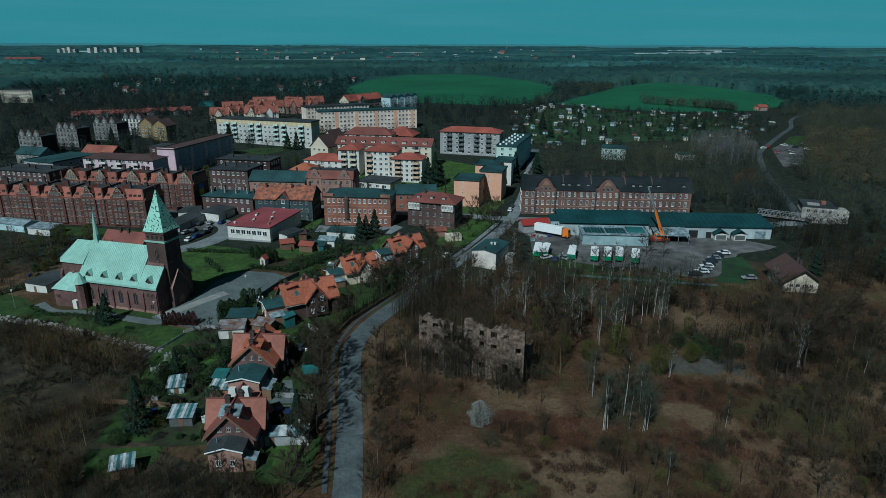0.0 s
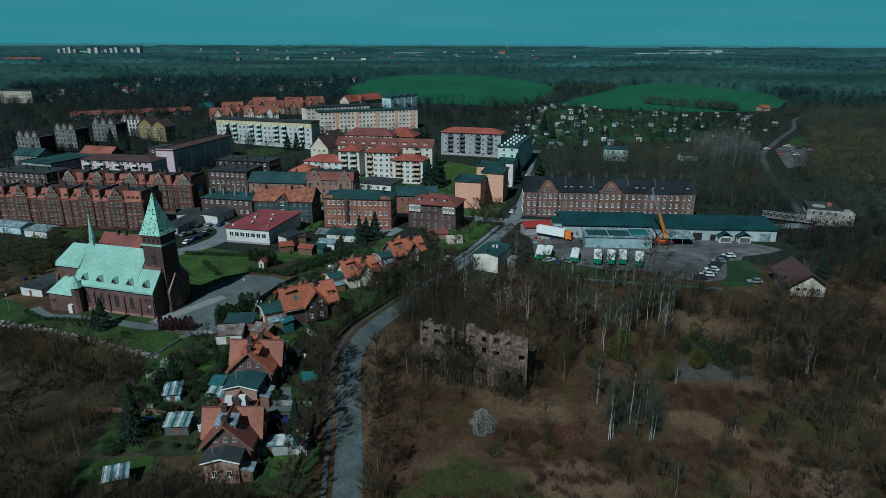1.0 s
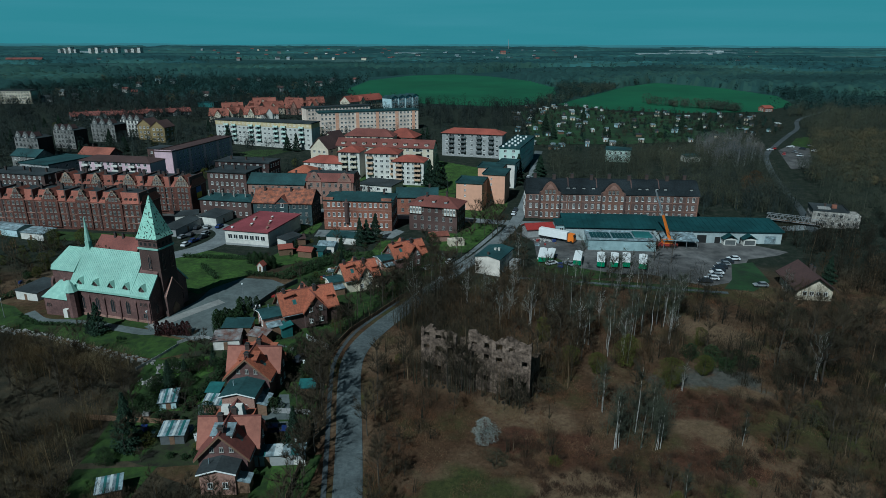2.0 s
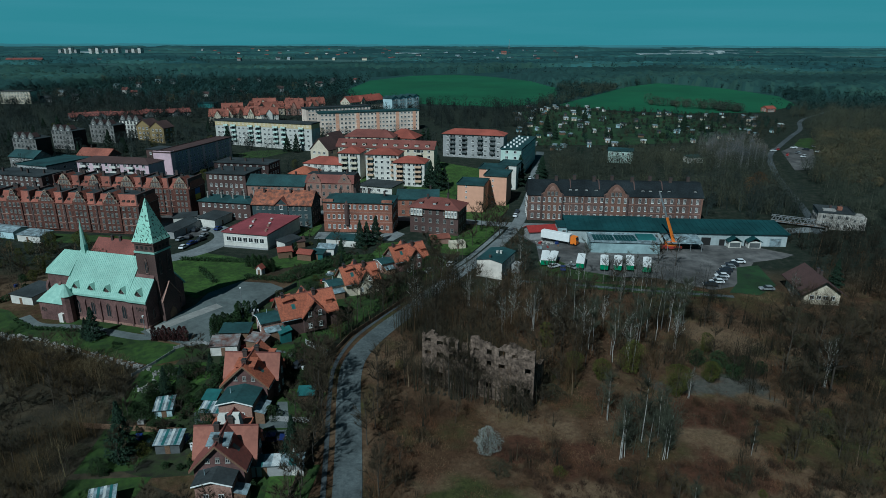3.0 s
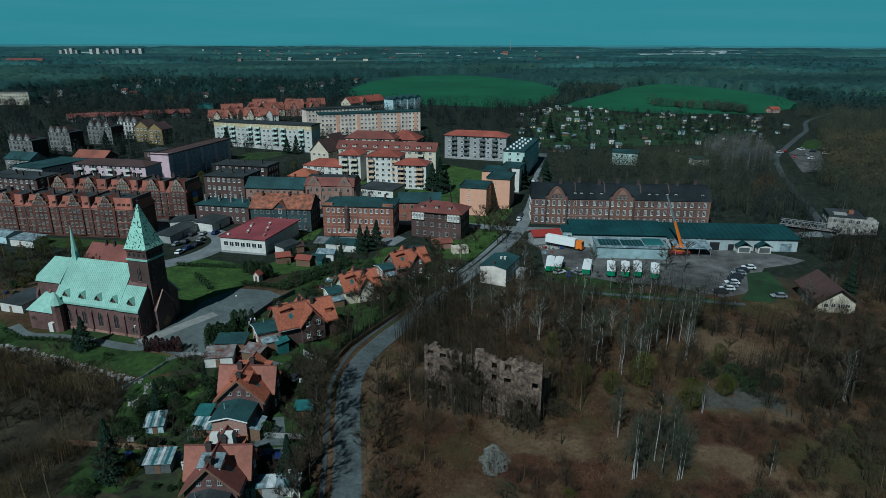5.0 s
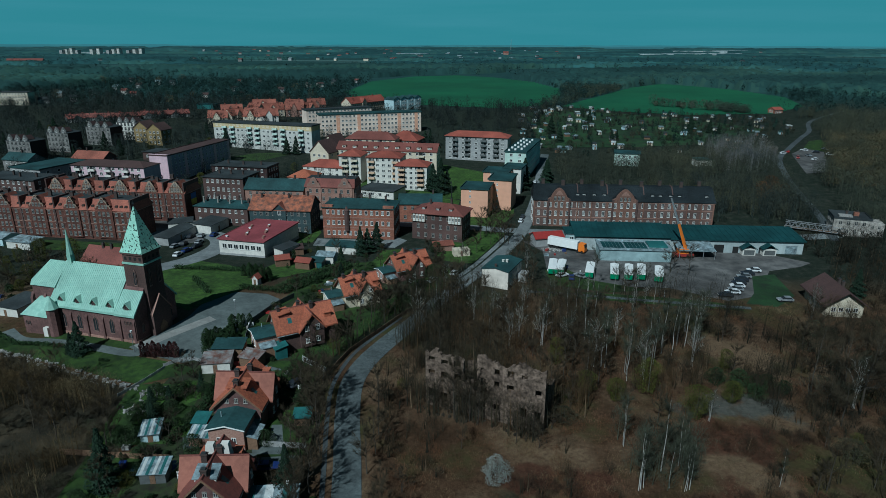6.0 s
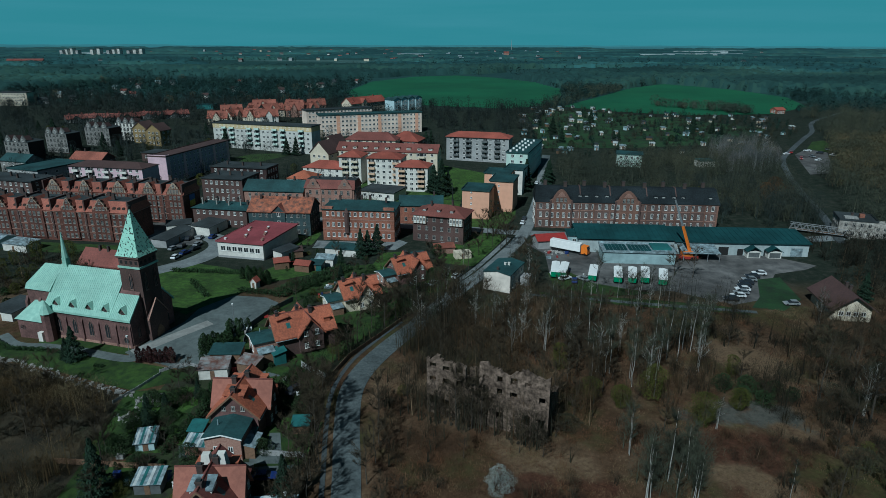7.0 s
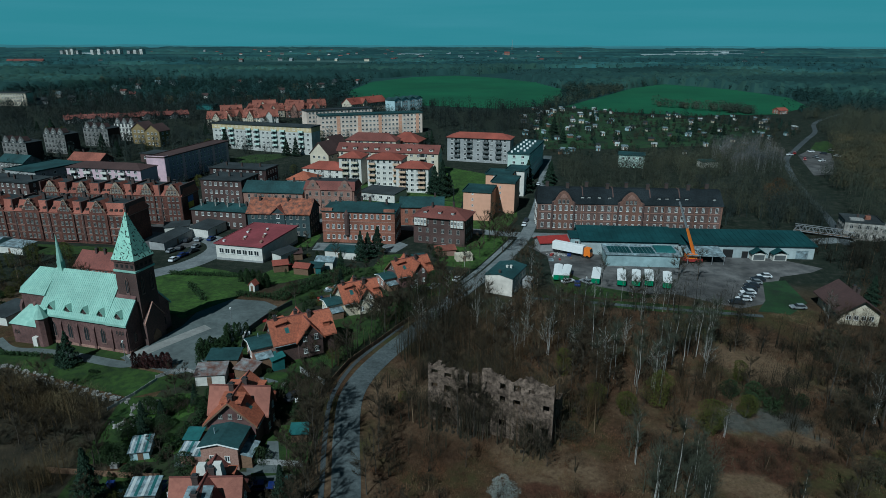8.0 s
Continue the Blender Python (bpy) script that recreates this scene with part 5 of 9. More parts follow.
building("apartment_house", -14.2, 239.4, -17, 19.5, 12, 10.2, "hip", 3.0, "brick_dark", "tile_maroon", 3, 6, 4, (1.1, 1.6), "old", "dark brick house with a red hipped roof and white bays", "house", chimneys=((0.3, 0.4), (0.7, 0.5)), o=0.8)
red_house = [o for o in bpy.data.objects if "white bays" in o.get("label", "")][0]
for u in (0.3, 14.2):
    bm = bmesh.new()
    box(bm, u, u + 5.0, -0.55, -0.01, 7.0, 10.1)
    bay = part("upper_bay", bm, M["white_wall"], red_house, "white timbered upper bay")
    for k in range(4):
        window(bay, u + 0.7 + k * 1.2, -0.55, 8.6, 0, 0.8, 1.4, "plain")
    for k in range(5):
        bm = bmesh.new()
        box(bm, u + k * 1.2, u + k * 1.2 + 0.16, -0.6, -0.551, 7.0, 10.1)
        part("timber", bm, M["wood"], bay)
for u in (4, 9.5, 14.5):
    dormer(red_house, u, 1.6, 11.1, 1.5, 0.9, 2.4, "dark_wall", "tile_maroon", False)
building("workshop", -79.7, 217.9, -13.6, 17.2, 25, 5.6, "flat", 0.15, "white_wall", "felt_brick", 1, 7, 0, (1.7, 1.7), "plain", "low white building with a maroon flat roof", "building", first=0.6, plinth="grey_wall")
building("outbuilding", -104, 258.5, -11, 23.5, 12, 7.4, "hip", 1.6, "brick_dark", "felt_green", 2, 8, 3, (1.0, 1.4), "plain", "sooty brick house with many chimneys", "house", chimneys=((0.15, 0.4), (0.3, 0.6), (0.55, 0.4), (0.7, 0.6), (0.9, 0.5)))
building("tenement", -216, 292, -14, 32, 13, 8.6, "flat", 0.3, "brick_dark", "felt_dark", 3, 10, 3, (1.1, 1.5), "old", "long sooty tenement under a dark flat roof", "tenement", chimneys=((0.15, 0.4), (0.4, 0.6), (0.6, 0.4), (0.85, 0.5)))
building("tenement", -118, 318, -12, 30, 12, 10.5, "flat", 0.3, "sooty_shaded_side", "felt_dark", 3, 8, 4, (1.1, 1.6), "old", "blackened tenement with a flat tarred roof", "tenement", chimneys=((0.2, 0.5), (0.5, 0.4), (0.8, 0.5)))
building("house", -236, 338, -18, 18, 10, 6.5, "x", 3.0, "dim_sooty_wall", "felt_green", 2, 5, 2, (1.1, 1.4), "plain", "low grey house behind the hall", "house", chimneys=((0.5, 0.5),))
building("house", -205, 348, -14, 20, 10, 6.0, "x", 3.2, "brick_dark", "tile_rust", 2, 6, 2, (1.1, 1.4), "plain", "small brick house with a rusty roof", "house", chimneys=((0.3, 0.5),))
building("workshop", -178, 372, -15, 34, 11, 5.0, "flat", 0.2, "brick_dark", "felt_dark", 1, 8, 2, (1.2, 1.4), "plain", "low dark brick workshop in a yard", "workshop")
many = [o for o in bpy.data.objects if "many chimneys" in o.get("label", "")][0]
for k, (u, v) in enumerate(((3, 3), (5, 8), (9, 3.4), (12, 8), (14.5, 3), (17, 7.5), (19.5, 3.5), (21.5, 8))):
    bm = bmesh.new()
    tube(bm, (u, v, 7.2), (u, v, 10.6 + 0.5 * (k % 2)), 0.32, 0.28, 8)
    tube(bm, (u, v, 10.4 + 0.5 * (k % 2)), (u, v, 10.75 + 0.5 * (k % 2)), 0.42, 0.42, 8)
    part("flue", bm, M["frame_old"], many, "pale rendered chimney stack")
building("tenement", -113, 293, -11, 20, 16, 11, "flat", 0.2, "brick_dark", "felt_dark", 3, 7, 4, (1.1, 1.6), "old", "sooty brick tenement with a flat felt roof", "tenement", chimneys=((0.2, 0.5), (0.5, 0.5), (0.8, 0.5)))
building("house", -20.9, 262, 0, 17.5, 11, 7.6, "x", 2.8, "brick", "felt_green", 2, 5, 3, (1.1, 1.5), "old", "small brick house under a teal roof", "house", chimneys=((0.8, 0.5),))
building("shop", -43, 303, -20, 18, 14, 3.6, "flat", 0.2, "white_wall", "felt_dark", 1, 4, 0, (1.6, 1.4), "plain", "low white shop with a dark flat roof", "shop")

M["brick_front"] = mat("orange_front_brick", (0.205, 0.108, 0.078), (0.12, 0.068, 0.053), 2.0, 0.9, bump=0.3, stain=0.3)
M["brick_long"] = mat("grey_red_brick", (0.155, 0.095, 0.080), (0.090, 0.060, 0.052), 2.6, 0.9, bump=0.3, stain=0.3)
# long tenement and depot across the street
ten = building("long_tenement", 33.8, 257.5, -3.6, 71, 13, 10.6, "mansard", 5.2, "brick_long", "slate", 3, 27, 4, (1.0, 2.0), "plain", "long dark-brick tenement with a slate roof and light window frames", "tenement", corn="brick_pale", margin=0.8, steep=5.0, deck="slate")
for gx, w, top in ((10, 9.0, 15.9), (36, 10.0, 15.7)):
    bm = bmesh.new()
    arc = [(w / 2, 11.2), (w * 0.36, 11.9), (w * 0.32, 12.9), (w * 0.20, top - 1.3), (w * 0.07, top - 0.3), (0, top - 0.2)]
    pts = [(-w / 2, 0), (w / 2, 0)] + arc + [(-u, v) for u, v in arc[-2::-1]]
    extrude(bm, [(u, -0.6, v) for u, v in pts], (0, 1.2, 0))
    g = part("gable", bm, M["brick_front"], ten, "curved brick gable bay", (gx, 0, 0))
    bm = bmesh.new()
    extrude(bm, [(u * 0.42, -0.66, 12.9 + (v - 11.2) * 0.4) for u, v in arc + [(-u, v) for u, v in arc[-2::-1]]], (0, 0.05, 0))
    part("gable_panel", bm, M["brick_pale"], g, "pale rendered gable panel")
    for u in (-w / 2 + 0.35, w / 2 - 0.35):
        bm = bmesh.new()
        box(bm, u - 0.35, u + 0.35, -0.78, -0.6, 0, min(top - 3.4, 11.4))
        part("pilaster", bm, M["brick_dark"], g)
    bm = bmesh.new()
    extrude(bm, [(-w / 2 + 0.1, 0.6, 10.7), (w / 2 - 0.1, 0.6, 10.7), (w / 2 - 0.1, 0.6, 11.9), (0, 0.6, top - 0.3), (-w / 2 + 0.1, 0.6, 11.9)], (0, 6.0, 0))
    part("gable_roof", bm, M["slate"], g)
    for u in (-1.6, 0, 1.6):
        window(g, u, -0.6, 11.6, 0, 1.0, 1.5, "farold")
    for s in range(3):
        for k in range(4):
            window(g, -w / 2 + w * (k + 0.5) / 4, -0.6, 10.6 / 3 * (s + 0.55), 0, 1.0, 2.0, "far")
for px in (0.3, 17.4, 23.0, 29.2, 43.5, 49.0, 54.8, 60.5, 66.0, 70.7):
    bm = bmesh.new()
    box(bm, px - 0.28, px + 0.28, -0.22, -0.004, 0, 10.4)
    part("pilaster", bm, M["brick_front"], ten)
for px in (17.4, 29.2, 43.5, 54.8):
    bm = bmesh.new()
    extrude(bm, [(px, -0.2, 10.6), (px, 5.0, 16.1), (px, 8.0, 16.1), (px, 13.0, 10.6)], (0.4, 0, 0))
    part("fire_wall", bm, M["brick_dark"], ten)
for z in (3.7, 7.2):
    bm = bmesh.new()
    box(bm, 0.6, 70.4, -0.1, -0.004, z, z + 0.25)
    part("string_course", bm, M["brick_pale"], ten)
for i in range(9):
    chimney(ten, 4 + i * 7.8, 5.2 if i % 2 else 7.5, 15.8, 1.8, 1.3, 0.7)
for dx in (17.5, 20, 24, 28, 47, 50, 54, 57.5, 68):
    dormer(ten, dx, 1.6, 12.0, 1.5, 1.1, 2.6, "dark_wall", "slate", False)


def depot():
    b = thing("depot_hall", 45.0, 226.5, -3.2, label="long white depot hall with a dark green sheet roof", category="hall")
    FOOT.append((pose(45.0, 226.5, 0, 0, 0, -3.2).inverted(), 79, 14))
    bm = bmesh.new()
    box(bm, 0, 79, 0, 14, -1, 4.6)
    part("wall", bm, M["depot_wall"], b)
    bm = bmesh.new()
    for x0, x1, up in ((-0.6, 33.0, 0.5), (33.0, 79.6, 0.0)):
        extrude(bm, [(x0, -0.7, 4.9 + up), (x0, 13.0, 6.5 + up), (x0, 14.6, 4.4), (x0, 14.6, 4.1), (x0, 13.0, 6.2 + up), (x0, -0.7, 4.6 + up)], (x1 - x0, 0, 0))
    roof = part("roof", bm, M["metal_roof"], b, "dark green sheet-metal roof")
    bm = bmesh.new()
    for i in range(40):
        x = 0.8 + i * 2.0
        up = 0.5 if x < 33 else 0.0
        extrude(bm, [(x, -0.7, 4.9 + up), (x + 0.12, -0.7, 4.9 + up), (x + 0.12, -0.7, 5.02 + up), (x, -0.7, 5.02 + up)], (0, 13.7, 1.6))
    part("roof_rib", bm, M["metal_roof"], roof)
    for x0, w, h, m in ((48.5, 3.4, 3.0, "black"), (55, 2.0, 2.4, "black"), (64, 3, 2.2, "glass"), (73, 4.0, 3.0, "zinc"), (36, 6, 1.4, "glass")):
        bm = bmesh.new()
        box(bm, x0, x0 + w, -0.06, 0.05, 0.0 if h > 2 else 2.2, h if h > 2 else 3.6)
        part("door", bm, M[m], b)
    for i, x in enumerate((57.5, 64.5)):
        bm = bmesh.new()
        box(bm, x, x + 4.4, -2.6, -0.02, 0, 2.4)
        box(bm, x + 0.4, x + 4.0, -2.68, -2.6, 0.3, 2.0, 1)
        a = part("entrance_porch", bm, [M["white_wall"], M["dark_wall"]], b)
        bm = bmesh.new()
        pr = [(x - 0.4, 2.2), (x + 2.2, 3.9), (x + 4.8, 2.2), (x + 4.8, 2.45), (x + 2.2, 4.15), (x - 0.4, 2.45)]
        extrude(bm, [(u, -3.0, v) for u, v in pr], (0, 3.2, 0))
        part("porch_roof", bm, M["metal_roof"], a)
    bm = bmesh.new()
    extrude(bm, [(34, -8.0, 2.9), (34, 0.0, 4.0), (34, 0.0, 4.15), (34, -8.0, 3.05)], (12.5, 0, 0))
    cp = part("canopy", bm, M["zinc"], b, "grey sheet canopy on posts")
    for x in (34.3, 38.3, 42.3, 46.2):
        bm = bmesh.new()
        box(bm, x - 0.08, x + 0.08, -7.9, -7.74, -0.5, 2.95)
        part("post", bm, M["steel"], cp)
    return b


depot()
ext = building("depot_annex", 51.1, 214.9, -4.5, 23.7, 9.5, 4.0, "flat", 0.3, "annex_wall", "zinc", 1, 0, 0, (1.4, 1.2), "plain", "low pale-blue annex with a parapet roof", "annex", deck="zinc")
for i in range(2):
    bm = bmesh.new()
    box(bm, 1.0 + i * 7.8, 8.2 + i * 7.8, 1.2, 8.0, 4.29, 4.36)
    panel = part("roof_panel", bm, M["metal_roof"], ext, "dark teal roof panel")
    for j in range(1, 6):
        bm = bmesh.new()
        box(bm, 1.0 + i * 7.8 + j * 1.2, 1.06 + i * 7.8 + j * 1.2, 1.2, 8.0, 4.362, 4.42)
        part("glazing_bar", bm, M["zinc"], panel)
bm = bmesh.new()
box(bm, 16.6, 22.8, 2.5, 8.5, 4.29, 4.9)
part("skylight", bm, M["teal_paint"], ext, "pale teal roof light")
building("kiosk", 31.2, 229, 12, 10.5, 6, 3.2, "x", 1.4, "grey_wall", "red_paint", 1, 0, 0, (1, 1), "plain", "low shed with a bright red roof", "shed")
building("gatehouse", 42, 230, -3, 9, 7, 5.0, "flat", 0.2, "annex_wall", "metal_roof", 1, 3, 0, (1.4, 2.2), "plain", "pale blue annex with glazed doors", "annex")

# blocks of flats
M["pinkish_wall"] = mat("pinkish_panel_plaster", (0.76, 0.62, 0.51), (0.62, 0.50, 0.42), 0.12, 0.9, stain=0.12)
M["peach_rail"] = mat("peach_balcony_panel", (0.58, 0.40, 0.27), (0.48, 0.33, 0.23), 0.8, 0.9, stain=0.12)
def flats(x, y, turn, L, D, H, storeys, bays, wall, roof, label, kind="flat", rise=0.4, side=0, balc=(), panel="cream_wall", win=(1.5, 1.4), group="blocks of flats", name="apartment_block", **k):
    b = building(name, x, y, turn, L, D, H, kind, rise, wall, roof, storeys, bays, side, win, "plain", label, "apartments", group, **k)
    sh = H / storeys
    for bx in balc:
        for s in range(1, storeys):
            balcony(b, bx * L, 0, s * sh + 0.1, 3.2, 1.2, panel)
    return b


flats(4.8, 271.0, -13, 11.5, 13, 12.0, 5, 0, "peach_wall", "felt_green", "peach-rendered block with a teal flat roof", group="peach blocks")
flats(17.2, 283.0, -15, 10.2, 14, 13.4, 5, 0, "peach_wall", "felt_green", "taller peach-rendered block with a teal flat roof", group="peach blocks")
flats(16, 304.0, -15, 12, 12, 12.0, 5, 0, "peach_wall", "felt_green", "rear peach block with a teal flat roof", group="peach blocks")
flats(26.0, 312.0, -18, 9.0, 12, 12.0, 5, 0, "white_wall", "felt_green", "narrow pale block with a teal flat roof", group="peach blocks")
for b in [o for o in bpy.data.objects if o.get("group") == "peach blocks" and "peach" in o["label"]]:
    for s in range(5):
        for z in (0.5,):
            window(b, 3.9, 0, 1.5 + s * 2.5, 0, 0.7, 0.9)
mint = flats(29.0, 335.5, -17, 11.0, 48, 15, 5, 2, "mint_wall", "felt_green", "long mint-green block seen end on", side=0)
for i in range(16):
    bm = bmesh.new()
    box(bm, -0.5, 0.5, -0.5, 0.5, 0, 0.9)
    part("roof_vent", bm, M["white_paint"], mint, "white roof vent", (1.6 + (i % 3) * 2.8, 2.5 + i * 2.8, 15.3))
for i in range(12):
    for s in range(5):
        window(mint, 11.0, 3 + i * 3.7, 1.6 + s * 3.0, math.pi / 2, 1.4, 1.3, "far")
flats(-2.0, 387, -15, 37.5, 12, 14, 5, 9, "grey_wall", "tile_red", "grey block with dark balconies and a red hipped roof", "hip", 2.6, balc=(0.16, 0.36, 0.62, 0.82), panel="dark_wall", o=0.7)
flats(-56.5, 329, -9, 11.5, 13, 14, 5, 4, "white_wall", "tile_red", "white block with cream balconies and a red roof", "hip", 2.4, balc=(0.28, 0.72), o=0.6, side=0, panel="cream_wall")
flats(-42.0, 326.5, -9, 17.5, 13, 14, 5, 5, "white_wall", "tile_red", "white block with cream balconies under a red roof", "hip", 2.4, balc=(0.14, 0.86), o=0.6, panel="peach_rail")
flats(-26.8, 316.5, -9, 16.0, 12, 12, 5, 5, "white_wall", "tile_red", "lower white block with stacked cream balconies", "hip", 2.6, balc=(0.2, 0.8), o=0.6, panel="peach_rail")
flats(-62, 355, -9.5, 56, 12, 12, 4, 14, "cream_wall", "tile_maroon", "long cream block with a brown-red roof and small dormers", "x", 3.4, balc=(0.15, 0.5, 0.85), side=3)
flats(-63, 391, -8.7, 31, 12, 11, 4, 8, "cream_wall", "tile_maroon", "cream block with loggias and a brown tiled roof", "hip", 4.0, balc=(0.3, 0.7), o=0.5)
flats(-38, 402, -14, 19, 15, 8.5, 3, 5, "brick_pale", "tile_red", "house with a large red hipped roof", "hip", 5.0, o=0.6, name="house")
flats(-76, 352, -25, 12, 12, 11, 3, 3, "cream_wall", "tile_brown", "cream gabled house with dark half-timbering", "y", 6.0, side=2, name="house")
flats(-73, 368, -25, 10, 12, 11, 3, 3, "cream_wall", "tile_brown", "cream gabled house behind another", "y", 6.0, side=2, name="house")
flats(-76, 333, -15, 22, 13, 7.5, 3, 5, "white_wall", "tile_red", "white house with a red hipped roof", "hip", 3.0, side=3, name="house")
flats(-80, 315.5, -9.7, 13, 12, 6, 2, 4, "white_wall", "tile_orange", "low white house with an orange hipped roof", "hip", 3.0, side=2, name="house")
flats(-152.6, 419, -17, 71, 11, 15, 5, 22, "pale_panel", "felt_dark", "long white and yellow slab block with balconies", balc=(0.12, 0.2, 0.38, 0.46, 0.64, 0.72, 0.9), panel="mint_wall")
bm = bmesh.new()
box(bm, -0.06, 71.06, -0.06, 11.06, 12.1, 14.9)
part("upper_band", bm, M["cream_band"], [o for o in bpy.data.objects if "yellow slab" in o.get("label", "")][0], "yellow painted top storey")
flats(-91, 455, 20, 75, 11, 15, 5, 26, "pinkish_wall", "felt_green", "long white panel block with peach stripes", balc=())
slab = [o for o in bpy.data.objects if "peach stripes" in o.get("label", "")][0]
for u in (12, 27, 42, 57, 70):
    bm = bmesh.new()
    box(bm, u, u + 2.4, -0.12, -0.004, 0.5, 14.9)
    part("stair_stripe", bm, M["peach_wall"], slab, "peach painted stair strip")
flats(-105, 478, 30, 52, 11, 15, 5, 18, "pinkish_wall", "felt_dark", "long white panel block behind another", balc=())
lil = flats(-150, 322, -12.8, 10, 56, 14, 5, 0, "lilac_wall", "tile_brown", "lilac block with a pink gable end", "flat", 0.3, side=16, win=(1.1, 1.5))
bm = bmesh.new()
box(bm, -0.1, 10.2, -0.3, -0.004, 0, 14.9)
box(bm, 10.004, 10.3, -0.3, 2.6, 0, 14.9)
part("gable_facing", bm, M["pink_wall"], lil, "pale pink gable facing")
for v in (13.5, 27, 40, 53.5):
    bm = bmesh.new()
    box(bm, 10.0, 10.25, v, v + 2.0, 1.0, 13.9)
    part("stair_panel", bm, M["pink_wall"], lil, "pale vertical stair panel")
flats(-180, 305, -11.0, 39, 12, 12.5, 5, 11, "pink_wall", "tile_brown", "white and pink block with stacked balconies", "hip", 2.0, balc=(0.1, 0.3, 0.52, 0.76), panel="white_wall")
flats(-217.5, 316.6, -20, 20.5, 26, 7.6, 2, 6, "grey_wall", "felt_green", "low pale hall with a teal flat roof", side=4, name="hall")
for i, (x, y, w) in enumerate(((-250, 363.5, 17), (-244, 391, 16), (-233, 414, 19), (-224, 435, 17))):
    g = flats(x, y, -16, w, 10, 11.5, 4, 0, "sooty_shaded_side", "felt_dark", "pale-fronted old tenement with twin gables", "hip", 2.2, side=0, group="pale tenements", name="tenement", win=(1.1, 1.7))
    bm = bmesh.new()
    box(bm, 0, w, -0.2, -0.004, 0, 11.6)
    front = part("facade", bm, M["pale_front" if i < 3 else "white_wall"], g, "pale rendered street front")
    for s in range(4):
        for k in range(6):
            window(front, w * (k + 0.5) / 6, -0.2, 2.85 * s + 1.5, 0, 1.5, 1.9, "farold")
    for u in (0.18, 0.5, 0.82):
        bm = bmesh.new()
        extrude(bm, [(-1.9, -0.25, 11.0), (1.9, -0.25, 11.0), (1.9, -0.25, 12.6), (0.0, -0.25, 15.0), (-1.9, -0.25, 12.6)], (0, 0.8, 0))
        gg = part("gable", bm, M["pale_front"], g, "dull pointed gable", (u * w, 0, 0))
        bm = bmesh.new()
        extrude(bm, [(-1.9, 0.55, 11.3), (1.9, 0.55, 11.3), (1.9, 0.55, 12.4), (0.0, 0.55, 14.7), (-1.9, 0.55, 12.4)], (0, 4.0, 0))
        part("gable_roof", bm, M["tile_brown"], gg)
        window(gg, 0, -0.25, 12.4, 0, 1.2, 1.6, "far")
    for s in range(4):
        bm = bmesh.new()
        box(bm, -0.05, w + 0.05, -0.3, -0.2, 2.85 * s + 2.5, 2.85 * s + 2.7)
        part("string_course", bm, M["dim_sooty_wall"], g)
for i, (x, y) in enumerate(((-208, 425), (-196, 418))):
    flats(x, y, -16, 11, 10, 9.5, 3, 3, "yellow_wall", "tile_brown", "yellow-fronted old tenement with a brown roof", "y", 4, side=2, group="yellow tenements", name="tenement")
building("house", 95, 369, -16, 14, 10, 7, "flat", 0.3, "mint_wall", "felt_green", 2, 4, 2, (1.2, 1.4), "plain", "pale green house among bare trees", "house")
building("house", 292, 580, 20, 10, 7, 3.2, "x", 2, "brick", "tile_red", 2, 4, 2, (1.2, 1.4), "plain", "red-brick farm building by the fields", "house")
villa = building("villa", 148.5, 246.5, -20, 12.5, 11, 6.6, "flat", 0.5, "villa_wall", "felt_dark", 2, 4, 3, (1.1, 1.5), "old", "half-ruined pale villa by the bridge", "house", chimneys=((0.4, 0.5), (0.7, 0.6)), o=0.2)
bm = bmesh.new()
box(bm, 12.51, 17.5, 2.0, 10.0, -1.5, 5.2)
wing = part("side_wing", bm, M["villa_wall"], villa, "roofless lower wing")
for u in (13.6, 15.8):
    for z in (1.5, 3.8):
        window(wing, u, 2.0, z, 0, 0.9, 1.2, "farold")
bm = bmesh.new()
box(bm, 2.0, 6.5, 2.0, 5.0, 6.9, 7.5)
part("roof_rubble", bm, M["rubble"], villa, "heap of pale rubble on the roof")
bm = bmesh.new()
box(bm, 7.5, 9.2, 5.0, 6.6, 6.9, 8.3)
part("stair_head", bm, M["brick"], villa, "red-brick stair head on the roof")

# low houses near the road
cube = building("house", 9.5, 191.0, -25, 8.4, 12.5, 5.5, "y", 0.8, "cream_white", "felt_green", 2, 0, 0, (1.0, 1.1), "plain", "plain cream house with a low teal felt roof", "house", o=0.25)
for v in (2.2, 4.9, 7.6, 10.3):
    for z in (1.7, 4.2):
        window(cube, 8.4, v, z, math.pi / 2, 1.1, 1.2)
for u, v, h in ((4.2, 0.7, 0.9), (4.6, 6.0, 0.7), (5.6, 6.6, 0.7)):
    bm = bmesh.new()
    box(bm, u - 0.3, u + 0.3, v - 0.3, v + 0.3, 5.6, 6.4 + h)
    box(bm, u - 0.38, u + 0.38, v - 0.38, v + 0.38, 6.4 + h, 6.5 + h)
    part("chimney", bm, M["chimney" if v < 2 else "white_wall"], cube)
bm = bmesh.new()
box(bm, 8.41, 11.5, 8.0, 12.0, -1.0, 2.6)
part("side_porch", bm, M["grey_wall"], cube, "low grey side porch")
building("house", 101.6, 170.2, -8, 9.4, 13.5, 3.9, "y", 3.3, "cream_wall", "tile_brown", 1, 4, 2, (1.2, 1.2), "plain", "cream house under a brown metal roof", "house", chimneys=((0.6, 0.4), (0.62, 0.6)), o=1.2)

# bays and gables of the brick houses
def by_label(words):
    return [o for o in bpy.data.objects if words in o.get("label", "")][0]


